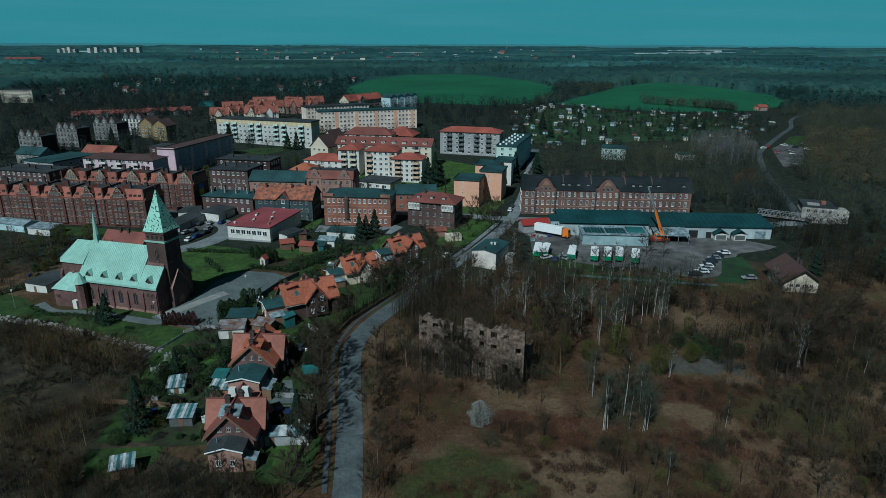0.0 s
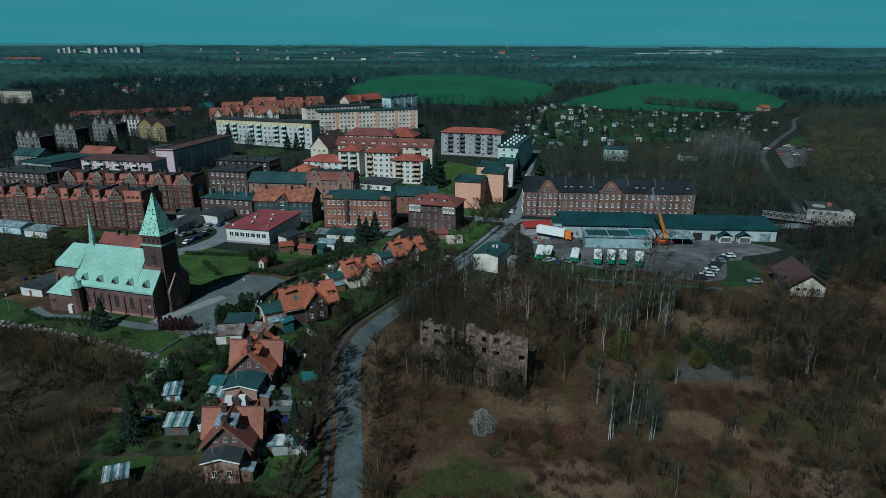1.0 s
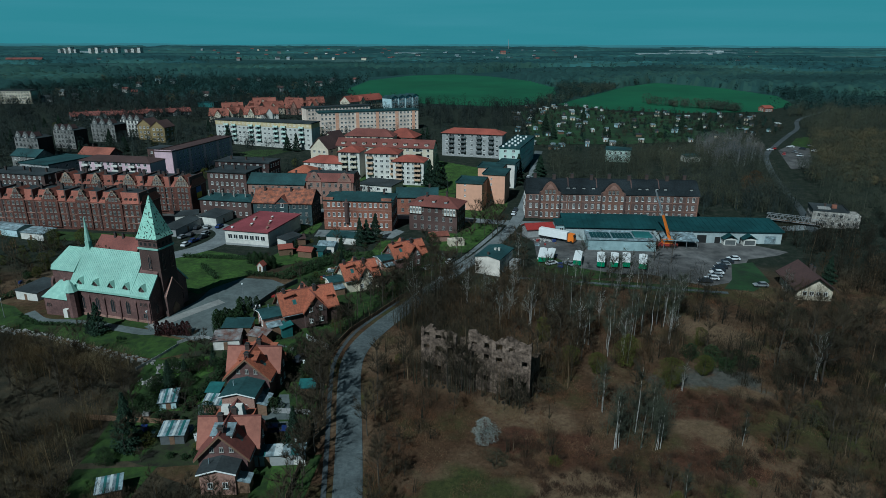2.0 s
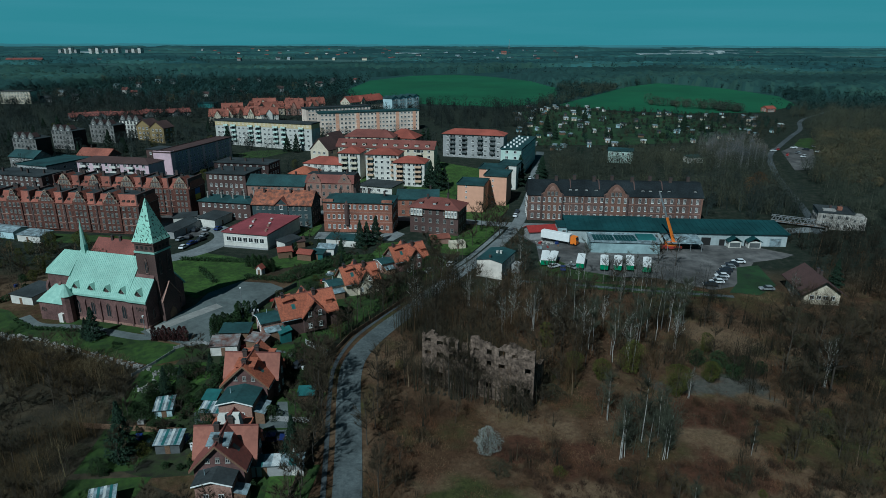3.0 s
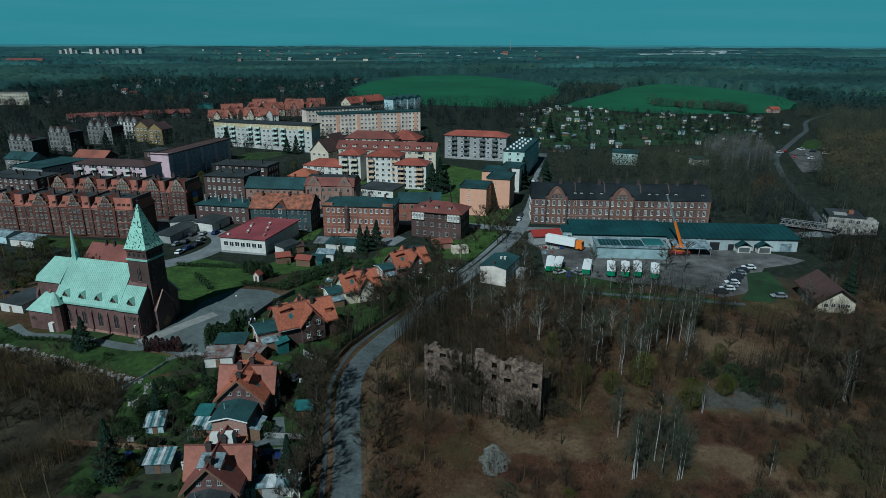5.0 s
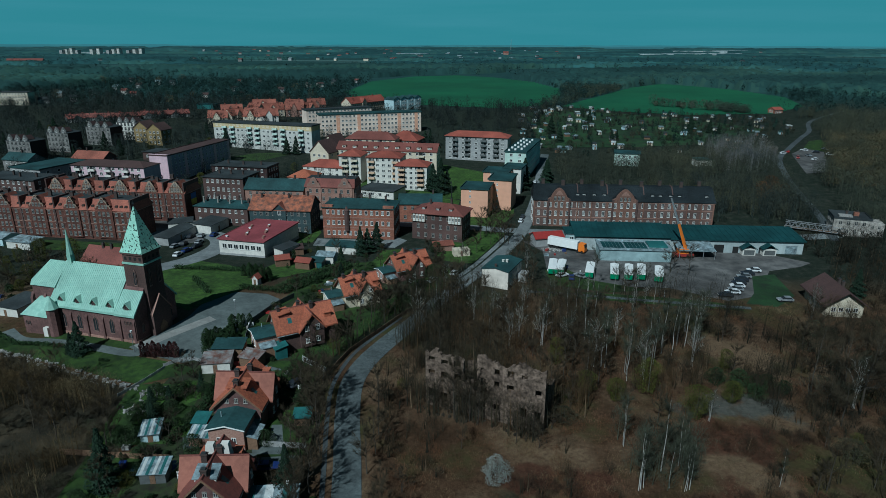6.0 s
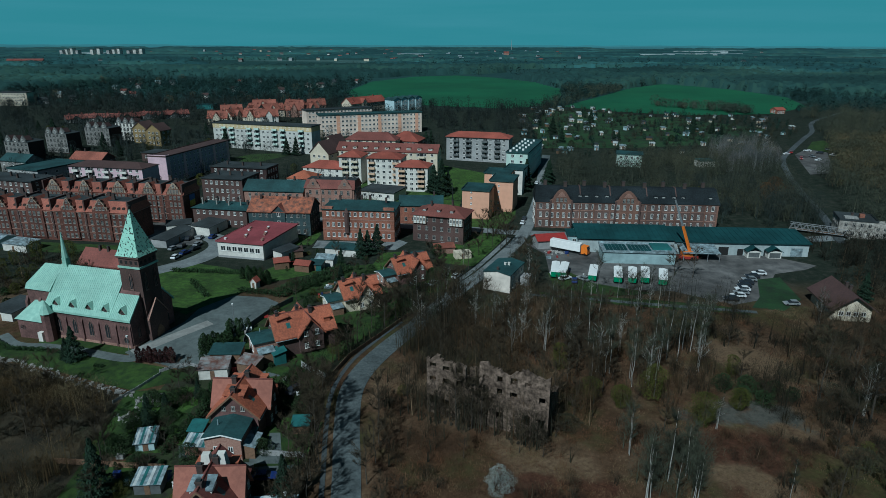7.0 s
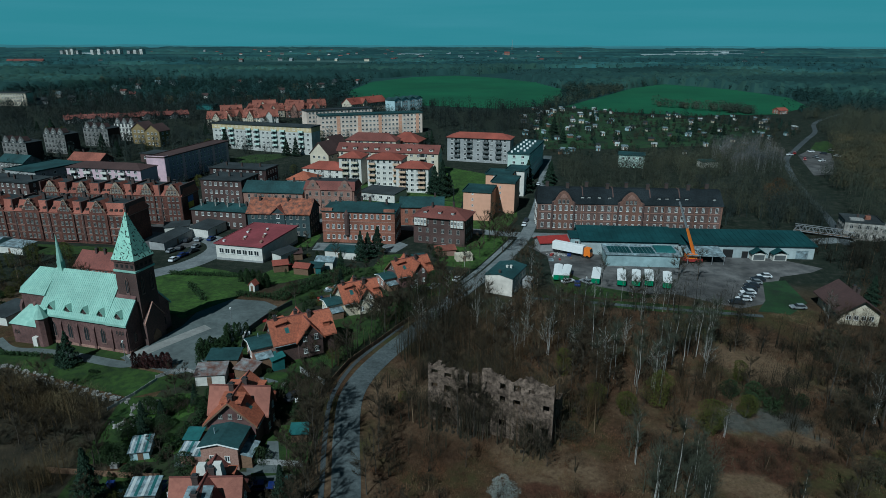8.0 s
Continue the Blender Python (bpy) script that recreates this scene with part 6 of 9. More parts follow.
old = by_label("three-storey red-brick tenement")
bm = bmesh.new()
tube(bm, (9.3, -0.1, 3.2), (9.3, -0.1, 11.0), 1.0, 1.0, 10)
tube(bm, (9.3, -0.1, 11.0), (9.3, -0.1, 12.6), 1.1, 0.1, 10)
part("oriel", bm, M["brick_dark"], old, "round brick oriel with a pointed cap")
for z in (4.1, 8.0):
    bm = bmesh.new()
    box(bm, -0.08, 27.08, -0.08, -0.004, z, z + 0.3)
    part("string_course", bm, M["brick_pale"], old)
for u in (0.0, 23.0):
    bm = bmesh.new()
    box(bm, u, u + 4.0, -0.3, 1.0, 11.7, 12.9)
    part("corner_parapet", bm, M["brick"], old)
teal = by_label("dark teal rendered house")
bm = bmesh.new()
extrude(bm, [(9.5, -0.4, 0), (14.5, -0.4, 0), (14.5, -0.4, 9.2), (12, -0.4, 11.6), (9.5, -0.4, 9.2)], (0, 0.8, 0))
g = part("gable", bm, M["teal_wall"], teal, "projecting central gable")
bm = bmesh.new()
pr = [(9.0, 8.9), (12, 11.75), (15, 8.9), (15, 9.15), (12, 12.0), (9.0, 9.15)]
extrude(bm, [(u, -0.8, v) for u, v in pr], (0, 6.0, 0))
part("gable_roof", bm, M["tile_rust"], g)
for z in (2.0, 5.0, 8.2):
    window(g, 12, -0.4, z, 0, 1.3, 1.6, "plain")
two = by_label("two curved gables")
for u in (4.0, 18.0):
    arc = [(3.2, 10.6), (2.6, 12.0), (1.8, 12.6), (1.4, 13.8), (0.7, 14.5), (0, 14.7)]
    bm = bmesh.new()
    extrude(bm, [(-3.2, -0.3, 0), (3.2, -0.3, 0)] + [(a, -0.3, z) for a, z in arc] + [(-a, -0.3, z) for a, z in arc[-2::-1]], (0, 0.7, 0))
    g = part("gable", bm, M["brick_pale"], two, "curved brick gable bay", (u, 0, 0))
    for s in range(3):
        for k in (-1.5, 1.5):
            window(g, k, -0.3, 2.0 + 3.4 * s, 0, 1.1, 1.7, "farold")
    window(g, 0, -0.3, 12.6, 0, 1.0, 1.2, "farold")
row = by_label("long cream block with a brown-red roof")
for k in range(9):
    dormer(row, 4.0 + k * 6.0, 1.0, 12.9, 2.2, 1.1, 2.4, "cream_wall", "tile_maroon", False)

low = by_label("low white building with a maroon flat roof")
for i in range(14):
    bm = bmesh.new()
    box(bm, -0.3, 0.3, -0.3, 0.3, 0, 0.6)
    box(bm, -0.4, 0.4, -0.4, 0.4, 0.6, 0.7)
    part("roof_vent", bm, M["brick_pale" if i % 3 else "white_paint"], low, "", (2 + (i * 5.3) % 13.5, 2 + (i * 3.7) % 17, 5.72))


def twin_house(x, y, turn, L=10.5, D=15.0, H=5.0, rise=4.2, wall="brick_church", annex="brick_pale", tile="tile_orange", wing="tile_orange", pale=False, reach=6.0, felt="felt_green"):
    """Two-family brick house: crossed orange roofs, side gables, rear annex with a felt roof."""
    h = thing("house", x, y, turn, label="brick cottage with crossed orange tile roofs and a felt-roofed annex", category="house", group="roadside cottages")
    FOOT.append(((pose(x, y, 0, 0, 0, turn) @ pose(0, -6, 0)).inverted(), L, D + 6))
    part("wall", wall_mesh(L, D, H, "y", rise), M[wall], h)
    part("roof", roof_mesh(L, D, H, "y", rise, 0.6), M[tile], h)
    # cross gable over the middle
    for s, nm in ((1, "cross_wing"),):
        bm = bmesh.new()
        y0, y1 = D * 0.36, D * 0.78
        extrude(bm, [(-0.9, y0, 0), (-0.9, y1, 0), (-0.9, y1, H), (-0.9, (y0 + y1) / 2, H + rise * 0.92), (-0.9, y0, H)], (L + 1.8, 0, 0))
        w = part(nm, bm, M[wall], h)
        bm = bmesh.new()
        k = rise * 0.92 / ((y1 - y0) / 2)
        pr = [(y0 - 0.5, H - 0.5 * k), ((y0 + y1) / 2, H + rise * 0.92), (y1 + 0.5, H - 0.5 * k), (y1 + 0.5, H - 0.5 * k + 0.35), ((y0 + y1) / 2, H + rise * 0.92 + 0.35), (y0 - 0.5, H - 0.5 * k + 0.35)]
        extrude(bm, [(-1.4, v, z) for v, z in pr], (L + 2.8, 0, 0))
        part("wing_roof", bm, M[wing], w)
        for z in (1.6, 4.6):
            for v in (-1.3, 1.3):
                window(w, L + 0.9, (y0 + y1) / 2 + v, z, math.pi / 2, 0.9, 1.3, "old")
                window(w, -0.9, (y0 + y1) / 2 + v, z, -math.pi / 2, 0.9, 1.3, "old")
    # front annex
    f, A = H / 5.0, reach * (H / 5.0) ** 1.5
    bm = bmesh.new()
    extrude(bm, [(1.2, -A, -1), (L - 1.2, -A, -1), (L - 1.2, -A, 4.3 * f), (L / 2, -A, 5.1 * f), (1.2, -A, 4.3 * f)], (0, A, 0))
    a = part("annex", bm, M[annex], h)
    bm = bmesh.new()
    pr = [(0.8, 4.25), (L / 2, 5.15), (L - 0.8, 4.25), (L - 0.8, 4.45), (L / 2, 5.35), (0.8, 4.45)]
    extrude(bm, [(u, -A - 0.4, v * f) for u, v in pr], (0, A + 0.4, 0))
    part("annex_roof", bm, M[felt], a, "felt roof")
    bm = bmesh.new()
    pr = [(0.8, 4.1), (L / 2, 5.0), (L - 0.8, 4.1), (L - 0.8, 4.3), (L / 2, 5.2), (0.8, 4.3)]
    extrude(bm, [(u, -A - 0.5, v * f) for u, v in pr], (0, 0.1, 0))
    part("verge_board", bm, M["white_paint"], a, "white verge board")
    for u in (0.35, 0.65):
        window(a, L * u, -A, 1.9, 0, 0.9, 1.2)
    for u in (0.3, 0.5, 0.7):
        window(h, L * u, 0, H + 1.4, 0, 0.7, 1.0, "farold")
    for u, sgn in ((0.22, -1), (0.78, 1)):
        bm = bmesh.new()
        box(bm, L * u - 0.9, L * u + 0.9, D * 0.84, D * 0.84 + 1.6, H - 0.2, H + rise * 0.62)
        dm = part("dormer", bm, M["tile_orange"], h, "tile-hung dormer")
        bm = bmesh.new()
        box(bm, L * u - 1.1, L * u + 1.1, D * 0.84 - 0.2, D * 0.84 + 1.8, H + rise * 0.62 + 0.005, H + rise * 0.62 + 0.15)
        part("dormer_roof", bm, M["tile_orange"], dm)
    bm = bmesh.new()
    box(bm, L * 0.3, L * 0.7, 0.9, 3.2, H + rise * 0.35, H + rise * 0.86)
    fd = part("front_dormer", bm, M["white_wall" if pale else "tile_maroon"], h, "broad front dormer")
    bm = bmesh.new()
    extrude(bm, [(L * 0.27, 0.6, H + rise * 0.86), (L * 0.27, 3.6, H + rise * 0.99), (L * 0.27, 3.6, H + rise * 0.99 + 0.15), (L * 0.27, 0.6, H + rise * 0.86 + 0.15)], (L * 0.46, 0, 0))
    part("dormer_roof", bm, M["zinc" if pale else "tile_orange"], fd)
    for u in (0.4, 0.6):
        window(fd, L * u, 0.9, H + rise * 0.62, 0, 0.8, 0.8, "old")
    # ridge tiles, bargeboards and gutters
    bm = bmesh.new()
    tube(bm, (L / 2, -0.6, H + rise + 0.34), (L / 2, D + 0.6, H + rise + 0.34), 0.16, 0.16, 6)
    part("ridge", bm, M["tile_maroon"], h)
    bm = bmesh.new()
    tube(bm, (-1.4, D * 0.57, H + rise * 0.92 + 0.33), (L + 1.4, D * 0.57, H + rise * 0.92 + 0.33), 0.15, 0.15, 6)
    part("ridge", bm, M["tile_maroon"], h)
    kk = rise / (L / 2)
    for u0, u1 in ((-0.6, L / 2), (L + 0.6, L / 2)):
        bm = bmesh.new()
        extrude(bm, [(u0, -0.68, H - 0.6 * kk - 0.12), (u1, -0.68, H + rise - 0.1), (u1, -0.68, H + rise + 0.3), (u0, -0.68, H - 0.6 * kk + 0.28)], (0, 0.07, 0))
        part("bargeboard", bm, M["wood"], h)
    for u in (-0.72, L + 0.6):
        bm = bmesh.new()
        box(bm, u, u + 0.12, -0.5, D * 0.34, H - 0.6 * kk - 0.05, H - 0.6 * kk + 0.08)
        part("gutter", bm, M["zinc"], h)
    bm = bmesh.new()
    sx, sy = L * 0.80, D * 0.2
    zz = H + kk * (L - sx) + 0.34
    extrude(bm, [(sx - 0.5, sy, zz + 0.5 * kk), (sx + 0.5, sy, zz - 0.5 * kk), (sx + 0.5, sy, zz - 0.5 * kk + 0.1), (sx - 0.5, sy, zz + 0.5 * kk + 0.1)], (0, 0.9, 0))
    part("skylight", bm, M["teal_paint"], h, "small tilted roof light")
    for cx, cy in ((L / 2, D * 0.09), (L / 2 + 0.6, D * 0.66), (L / 2 - 1.2, D * 0.47)):
        chimney(h, cx, cy, H + rise * 0.85, 1.5, 0.9, 0.7)
    if pale:
        for cx, cy in ((L * 0.38, D * 0.70), (L * 0.66, D * 0.72)):
            bm = bmesh.new()
            hull_roof(bm, [(cx - 0.9, cy - 0.8, H + rise * 0.7), (cx + 0.9, cy - 0.8, H + rise * 0.7), (cx + 0.9, cy + 0.8, H + rise * 0.7), (cx - 0.9, cy + 0.8, H + rise * 0.7)],
                      [(cx - 0.6, cy - 0.5, H + rise + 1.3), (cx + 0.6, cy - 0.5, H + rise + 1.3), (cx + 0.6, cy + 0.5, H + rise + 1.3), (cx - 0.6, cy + 0.5, H + rise + 1.3)])
            part("chimney_casing", bm, M["white_wall"], h, "white sheet-clad chimney casing")
    # vent pipe and small lean-to at the annex
    bm = bmesh.new()
    tube(bm, (L * 0.3, -A * 0.5, 4.4 * f), (L * 0.3, -A * 0.5, 6.0 * f), 0.12, 0.12, 6)
    part("vent_pipe", bm, M["zinc"], a)
    bm = bmesh.new()
    extrude(bm, [(L - 1.15, -A * 0.9, -1), (L + 0.9, -A * 0.9, -1), (L + 0.9, -A * 0.9, 2.0), (L - 1.15, -A * 0.9, 2.5)], (0, A * 0.7, 0))
    part("lean_to", bm, M["wood"], a, "low timber lean-to")
    bm = bmesh.new()
    extrude(bm, [(L - 1.15, -A * 0.93, 2.52), (L + 1.1, -A * 0.93, 1.97), (L + 1.1, -A * 0.93, 2.09), (L - 1.15, -A * 0.93, 2.64)], (0, A * 0.76, 0))
    part("lean_to_roof", bm, M["zinc"], a)
    return h


twin_house(-45.3, 117.4, -2, 8.9, 10.5, wing="tile_salmon")
twin_house(-41.8, 92.6, 2, 8.2, 10.0, tile="tile_maroon", wing="tile_salmon", pale=True, reach=3.4, felt="felt_dark")
twin_house(-43.9, 151.6, -60, 8.2, 13.5, 4.4, 3.8, "brick_dark")
twin_house(-32.2, 176.6, -60, 7.4, 10.0, 4.0, 3.4, "cream_wall", "cream_wall")
twin_house(-20.2, 198.6, -57, 7.6, 11.5, 4.0, 3.4)


# ---- ruin ----
def ruin(x, y, turn, L, D, H):
    r = thing("ruined_manor", x, y, turn, label="roofless ruined manor of pale stone with empty windows", category="ruin")
    FOOT.append((pose(x, y, 0, 0, 0, turn).inverted(), L, D))
    rng = random.Random(5)

    def wall(name, n, length, place, H, low=0.62, levels=((1.6, 3.7), (6.9, 8.5), (9.9, 11.1)), gaps=()):
        """A broken wall: open windows of uneven size, a crumbling crest in small steps, lost bays."""
        bm = bmesh.new()
        step = length / n
        for i in range(n):
            a = i * step
            top = H * (low + (1 - low) * min(1, max(0, 0.6 + 1.3 * noise.noise(Vector((i * 0.47, length, H))))))
            if i in gaps:
                top *= rng.uniform(0.45, 0.62)
            w = rng.uniform(0.95, 1.5)
            cuts = [a, a + (step - w) / 2, a + (step + w) / 2, a + step]
            holes = [(s0 + rng.uniform(-.2, .3), s1 + rng.uniform(-.3, .3)) for s0, s1 in levels if s1 + 0.4 < top and rng.random() < 0.88]
            zs = [-1.5] + [z for hole in holes for z in hole]
            for k in range(3):
                x0, x1 = cuts[k], cuts[k + 1]
                for j in range(len(zs) - 1):
                    if k != 1 or j % 2 == 0:
                        box(bm, x0, x1, 0, 0.7, zs[j], zs[j + 1])
                m = max(2, round((x1 - x0) / 0.45))
                crest = []
                for j in range(m + 1):
                    u = x1 + (x0 - x1) * j / m
                    crest.append((u, 0, max(zs[-1] + 0.2, top + 1.3 * noise.noise(Vector((u * 0.55, H, 2.2))) + rng.uniform(-.22, .22))))
                extrude(bm, [(x0, 0, zs[-1]), (x1, 0, zs[-1])] + crest, (0, 0.7, 0))
        bmesh.ops.remove_doubles(bm, verts=bm.verts[:], dist=0.002)
        ob = part(name, bm, M["ruin"], r)
        ob.matrix_local = place
    wall("wall", 9, L, pose(0, 0, 0), H, 0.84, gaps=(3,))
    wall("wall", 8, L, pose(0, D, 0), H * 0.6, 0.5)
    wall("wall", 3, D - 0.8, pose(0.7, 0.75, 0, 0, 0, 90), H * 0.6, 0.5)
    wall("wall", 3, D - 0.8, pose(L, 0.75, 0, 0, 0, 90), H * 0.75, 0.5)
    wall("inner_wall", 3, D - 0.8, pose(L * 0.45, 0.75, 0, 0, 0, 90), H * 0.6, 0.5)
    # added slabs block light and darken the view through the windows
    for z in (4.6,):
        for u0, u1 in ((0.75, L * 0.45 - 0.75), (L * 0.45 + 0.05, L - 0.75)):
            bm = bmesh.new()
            box(bm, u0, u1, 0.72, D - 0.02, z, z + 0.25)
            part("vaulted_floor", bm, M["debris"], r, "dark overgrown upper floor")
    bm = bmesh.new()
    for i in range(70):
        u, v, s = rng.uniform(-2, L + 2), rng.uniform(-3, D), rng.uniform(0.12, 0.4)
        tube(bm, (u, v, -0.3), (u + rng.uniform(-.2, .2), v, s * 0.6), s * 1.2, s * 0.8, 5)
    tagged(part("rubble", bm, M["debris"], r), kind="stuff")
    return r


M["ruin"] = mat("weathered_ruin_stone", (0.205, 0.150, 0.118), (0.042, 0.031, 0.023), 1.3, 0.95, bump=0.9, bump_scale=4, stain=0.5, stain_scale=0.5, spec=0.1)
ruin(-5.4, 126.7, -21.9, 24.6, 8.0, 12.6)


# ---- trees ----
def bare_tree(seed, height, spread, limbs=7, twigs=520, birch=False, stems=1):
    """Meshes of a leafless tree: trunk with forking limbs, and a crown of fine twigs fanning from the branches."""
    rng = random.Random(seed)
    tr, cr = bmesh.new(), bmesh.new()
    ends = []

    wand = cr if birch and stems < 3 else tr  # slim birches have dark branches

    def bough(p, d, ln, r, sides=3, bend=0.35):
        """A limb in two pieces that bends upwards; returns its joints."""
        m = p + d * ln * 0.5 + Vector((rng.uniform(-.12, .12), rng.uniform(-.12, .12), 0)) * ln
        e = (d + Vector((rng.uniform(-.2, .2), rng.uniform(-.2, .2), bend))).normalized()
        q = m + e * ln * 0.5
        tube(wand, p, m, r, r * 0.65, sides)
        tube(wand, m, q, r * 0.65, max(0.008, r * 0.2), 3)
        return p, m, q

    for s in range(stems):
        ph = rng.uniform(0, 6.28) if stems == 1 else 6.283 * s / stems + rng.uniform(-.5, .5)
        lean = Vector((math.cos(ph), math.sin(ph), 0))
        h = height * (0.93 if stems == 1 else rng.uniform(0.72, 0.96))
        flare = 0.12 if stems == 1 else 0.3 if birch else 0.55
        r0 = (0.0080 if birch else 0.013) * height if stems == 1 else (0.0062 if birch else 0.009) * height
        joints = [lean * (0.3 if stems > 1 else 0) + Vector((0, 0, -0.3))]
        for k in range(1, 5):
            f = k / 4
            joints.append(lean * (spread * flare * f ** 1.4) + Vector((rng.uniform(-.25, .25), rng.uniform(-.25, .25), h * f)))
        for k in range(4):
            tube(tr, joints[k], joints[k + 1], r0 * (1 - 0.23 * k), r0 * (1 - 0.23 * (k + 1)), 5 if k < 2 else 4)
        for i in range(limbs):
            t = rng.uniform(0.28, 0.95)
            k = min(3, int(t * 4))
            p = joints[k].lerp(joints[k + 1], t * 4 - k)
            a = i * 2.4 + rng.uniform(-.5, .5)
            out = 0.55 if birch else 0.85
            d = Vector((math.cos(a) * out, math.sin(a) * out, rng.uniform(0.45, 0.95))).normalized()
            ln = spread * (1.45 - 0.75 * t) * rng.uniform(0.7, 1.15)
            if p.z + ln * 0.9 > height * 1.05:
                ln = max(0.6, (height * 1.05 - p.z) / 0.9)
            p, m, q = bough(p, d, ln, r0 * (0.26 if birch else 0.42) * (1.15 - t))
            ends += [(p, m), (m, q), (m, q)]
            for j in range(3):
                b0 = m.lerp(q, rng.uniform(-0.4, 0.8))
                d2 = ((q - p).normalized() + Vector((rng.uniform(-.8, .8), rng.uniform(-.8, .8), rng.uniform(-.1, .6)))).normalized()
                b1 = b0 + d2 * ln * rng.uniform(0.3, 0.5)
                tube(wand, b0, b1, 0.026, 0.008, 3)
                ends += [(b0, b1), (b0, b1)]
        ends.append((joints[3], joints[4]))
    for i in range(twigs):
        p, q = ends[rng.randrange(len(ends))]
        a = p.lerp(q, rng.uniform(0.15, 1.0))
        d = (q - p).normalized() * 0.7 + Vector((rng.uniform(-.75, .75), rng.uniform(-.75, .75), rng.uniform(-0.15, 0.75)))
        d = d * rng.uniform(0.45, 1.35) * (height / 11)
        w = d.cross(Vector((rng.uniform(-1, 1), rng.uniform(-1, 1), rng.uniform(-1, 1)))).normalized() * rng.uniform(0.010, 0.023)
        cr.faces.new([cr.verts.new(c) for c in (a - w, a + w, a + d)])
    return tr, cr


def leafy(seed, height, radius, n, size, shape="ball"):
    """A bush or conifer: stem and many small leaf clumps, uneven in outline."""
    rng = random.Random(seed)
    tr, cr = bmesh.new(), bmesh.new()
    tube(tr, (0, 0, -0.3), (0, 0, height * 0.92), 0.02 * height + 0.03, 0.02, 5)
    bumps = [(rng.uniform(0, 6.28), rng.uniform(0.1, 0.95), rng.uniform(0.6, 1.25)) for _ in range(14)]
    for i in range(n):
        a, t = rng.uniform(0, 6.28), rng.random()
        if shape == "cone":
            t = t ** 1.5
            prof = (1 - t) * (0.82 + 0.28 * math.sin(t * 34 + a * 2))
            z = height * (0.06 + 0.94 * t)
        elif shape == "column":
            prof = (0.75 + 0.25 * math.sin(t * 9 + a * 3)) * min(1, (1 - t) * 3.2 + 0.1)
            z = height * t
        else:
            prof = math.sqrt(max(0, 1 - (2 * t - 0.9) ** 2 / 1.25))
            z = height * (0.05 + 0.95 * t)
        for ba, bt, bs in bumps:
            dd = min(abs(a - ba), 6.28 - abs(a - ba))
            if dd < 0.7 and abs(t - bt) < 0.2:
                prof *= 0.85 + 0.25 * bs
        r = radius * prof * (1 - 0.45 * rng.random() ** 2)
        if shape == "ball":
            r *= 0.85 + 0.75 * noise.noise(Vector((math.cos(a) * 1.6 + seed, math.sin(a) * 1.6, t * 3.2)))
        c = Vector((r * math.cos(a), r * math.sin(a), z))
        u = Vector((rng.uniform(-1, 1), rng.uniform(-1, 1), rng.uniform(-0.6, 0.6))).normalized() * size * rng.uniform(0.6, 1.4)
        w = Vector((math.cos(a) * 0.6, math.sin(a) * 0.6, -0.5 if shape == "cone" else rng.uniform(-1, 1))).normalized() * size * rng.uniform(0.6, 1.5)
        cr.faces.new([cr.verts.new(p) for p in (c - u * 0.7, c + w * 0.2 + u * 0.8, c + w * 1.1)])
    return tr, cr


PLANTS = {}


def plant_kind(key, meshes, bark, leaf, name, label, category):
    PLANTS.setdefault(key, []).append((mesh_of("trunk", meshes[0], M[bark]), mesh_of("crown", meshes[1], M[leaf]), name, label, category))


for s in range(6):
    plant_kind("bare", bare_tree(10 + s, 10 + s * 0.9, 2.9 + 0.2 * s, 13, 2000), "bark", "twig", "bare_tree", "leafless deciduous tree with grey-brown twigs", "tree")
for s in range(3):
    plant_kind("thicket", bare_tree(30 + s, 5.0 + s, 2.4, 4, 1300, stems=4), "bark", "twig", "bare_shrub", "leafless multi-stemmed shrub with brown twigs", "shrub")
for s in range(4):
    plant_kind("birch", bare_tree(40 + s, 12 + s, 2.9, 15 if s % 2 else 9, 620, birch=True, stems=1 if s % 2 else 3), "birch", "twig_birch", "birch_tree", "leafless birch with a pale trunk", "tree")
for s in range(3):
    plant_kind("slim_birch", bare_tree(45 + s, 12.5 + s, 1.7, 13, 1100, birch=True, stems=1 + s % 2), "birch", "twig_birch", "birch_tree", "slender leafless birch with a white stem", "tree")
for s in range(2):
    plant_kind("bud", leafy(50 + s, 6.5 + s, 2.4, 7000, 0.12), "bark", "bud", "budding_tree", "tree with yellow-green opening buds", "tree")
plant_kind("budbush", leafy(53, 3.4, 1.9, 2600, 0.11), "bark", "bud", "budding_shrub", "shrub with yellow-green buds", "shrub")
for s in range(2):
    plant_kind("fir", leafy(60 + s, 11 + 2 * s, 3.0, 3600, 0.36, "cone"), "bark", "needles", "fir_tree", "dark green conical fir tree", "tree")
plant_kind("rust", leafy(70, 9, 4.0, 2200, 0.25), "bark", "rust_leaf", "rusty_tree", "tree with rust-coloured old leaves", "tree")
plant_kind("blossom", leafy(72, 4.8, 2.2, 4200, 0.10), "bark", "blossom", "blossoming_bush", "round bush in white blossom", "shrub")
plant_kind("evergreen", leafy(78, 5.0, 2.8, 2400, 0.2), "bark", "green_bush", "evergreen_bush", "rounded dark green bush", "shrub")
plant_kind("greyleaf", leafy(57, 3.6, 2.3, 2200, 0.13), "bark", "grey_leaf", "grey_shrub", "grey-olive shrub with small new leaves", "shrub")
plant_kind("hedge", leafy(74, 2.2, 1.3, 1100, 0.18, "column"), "bark", "hedge", "hedge_bush", "clipped dark evergreen bush", "shrub")
plant_kind("column", leafy(75, 4.5, 1.0, 1500, 0.18, "column"), "bark", "hedge", "columnar_thuja", "slim dark evergreen thuja", "shrub")
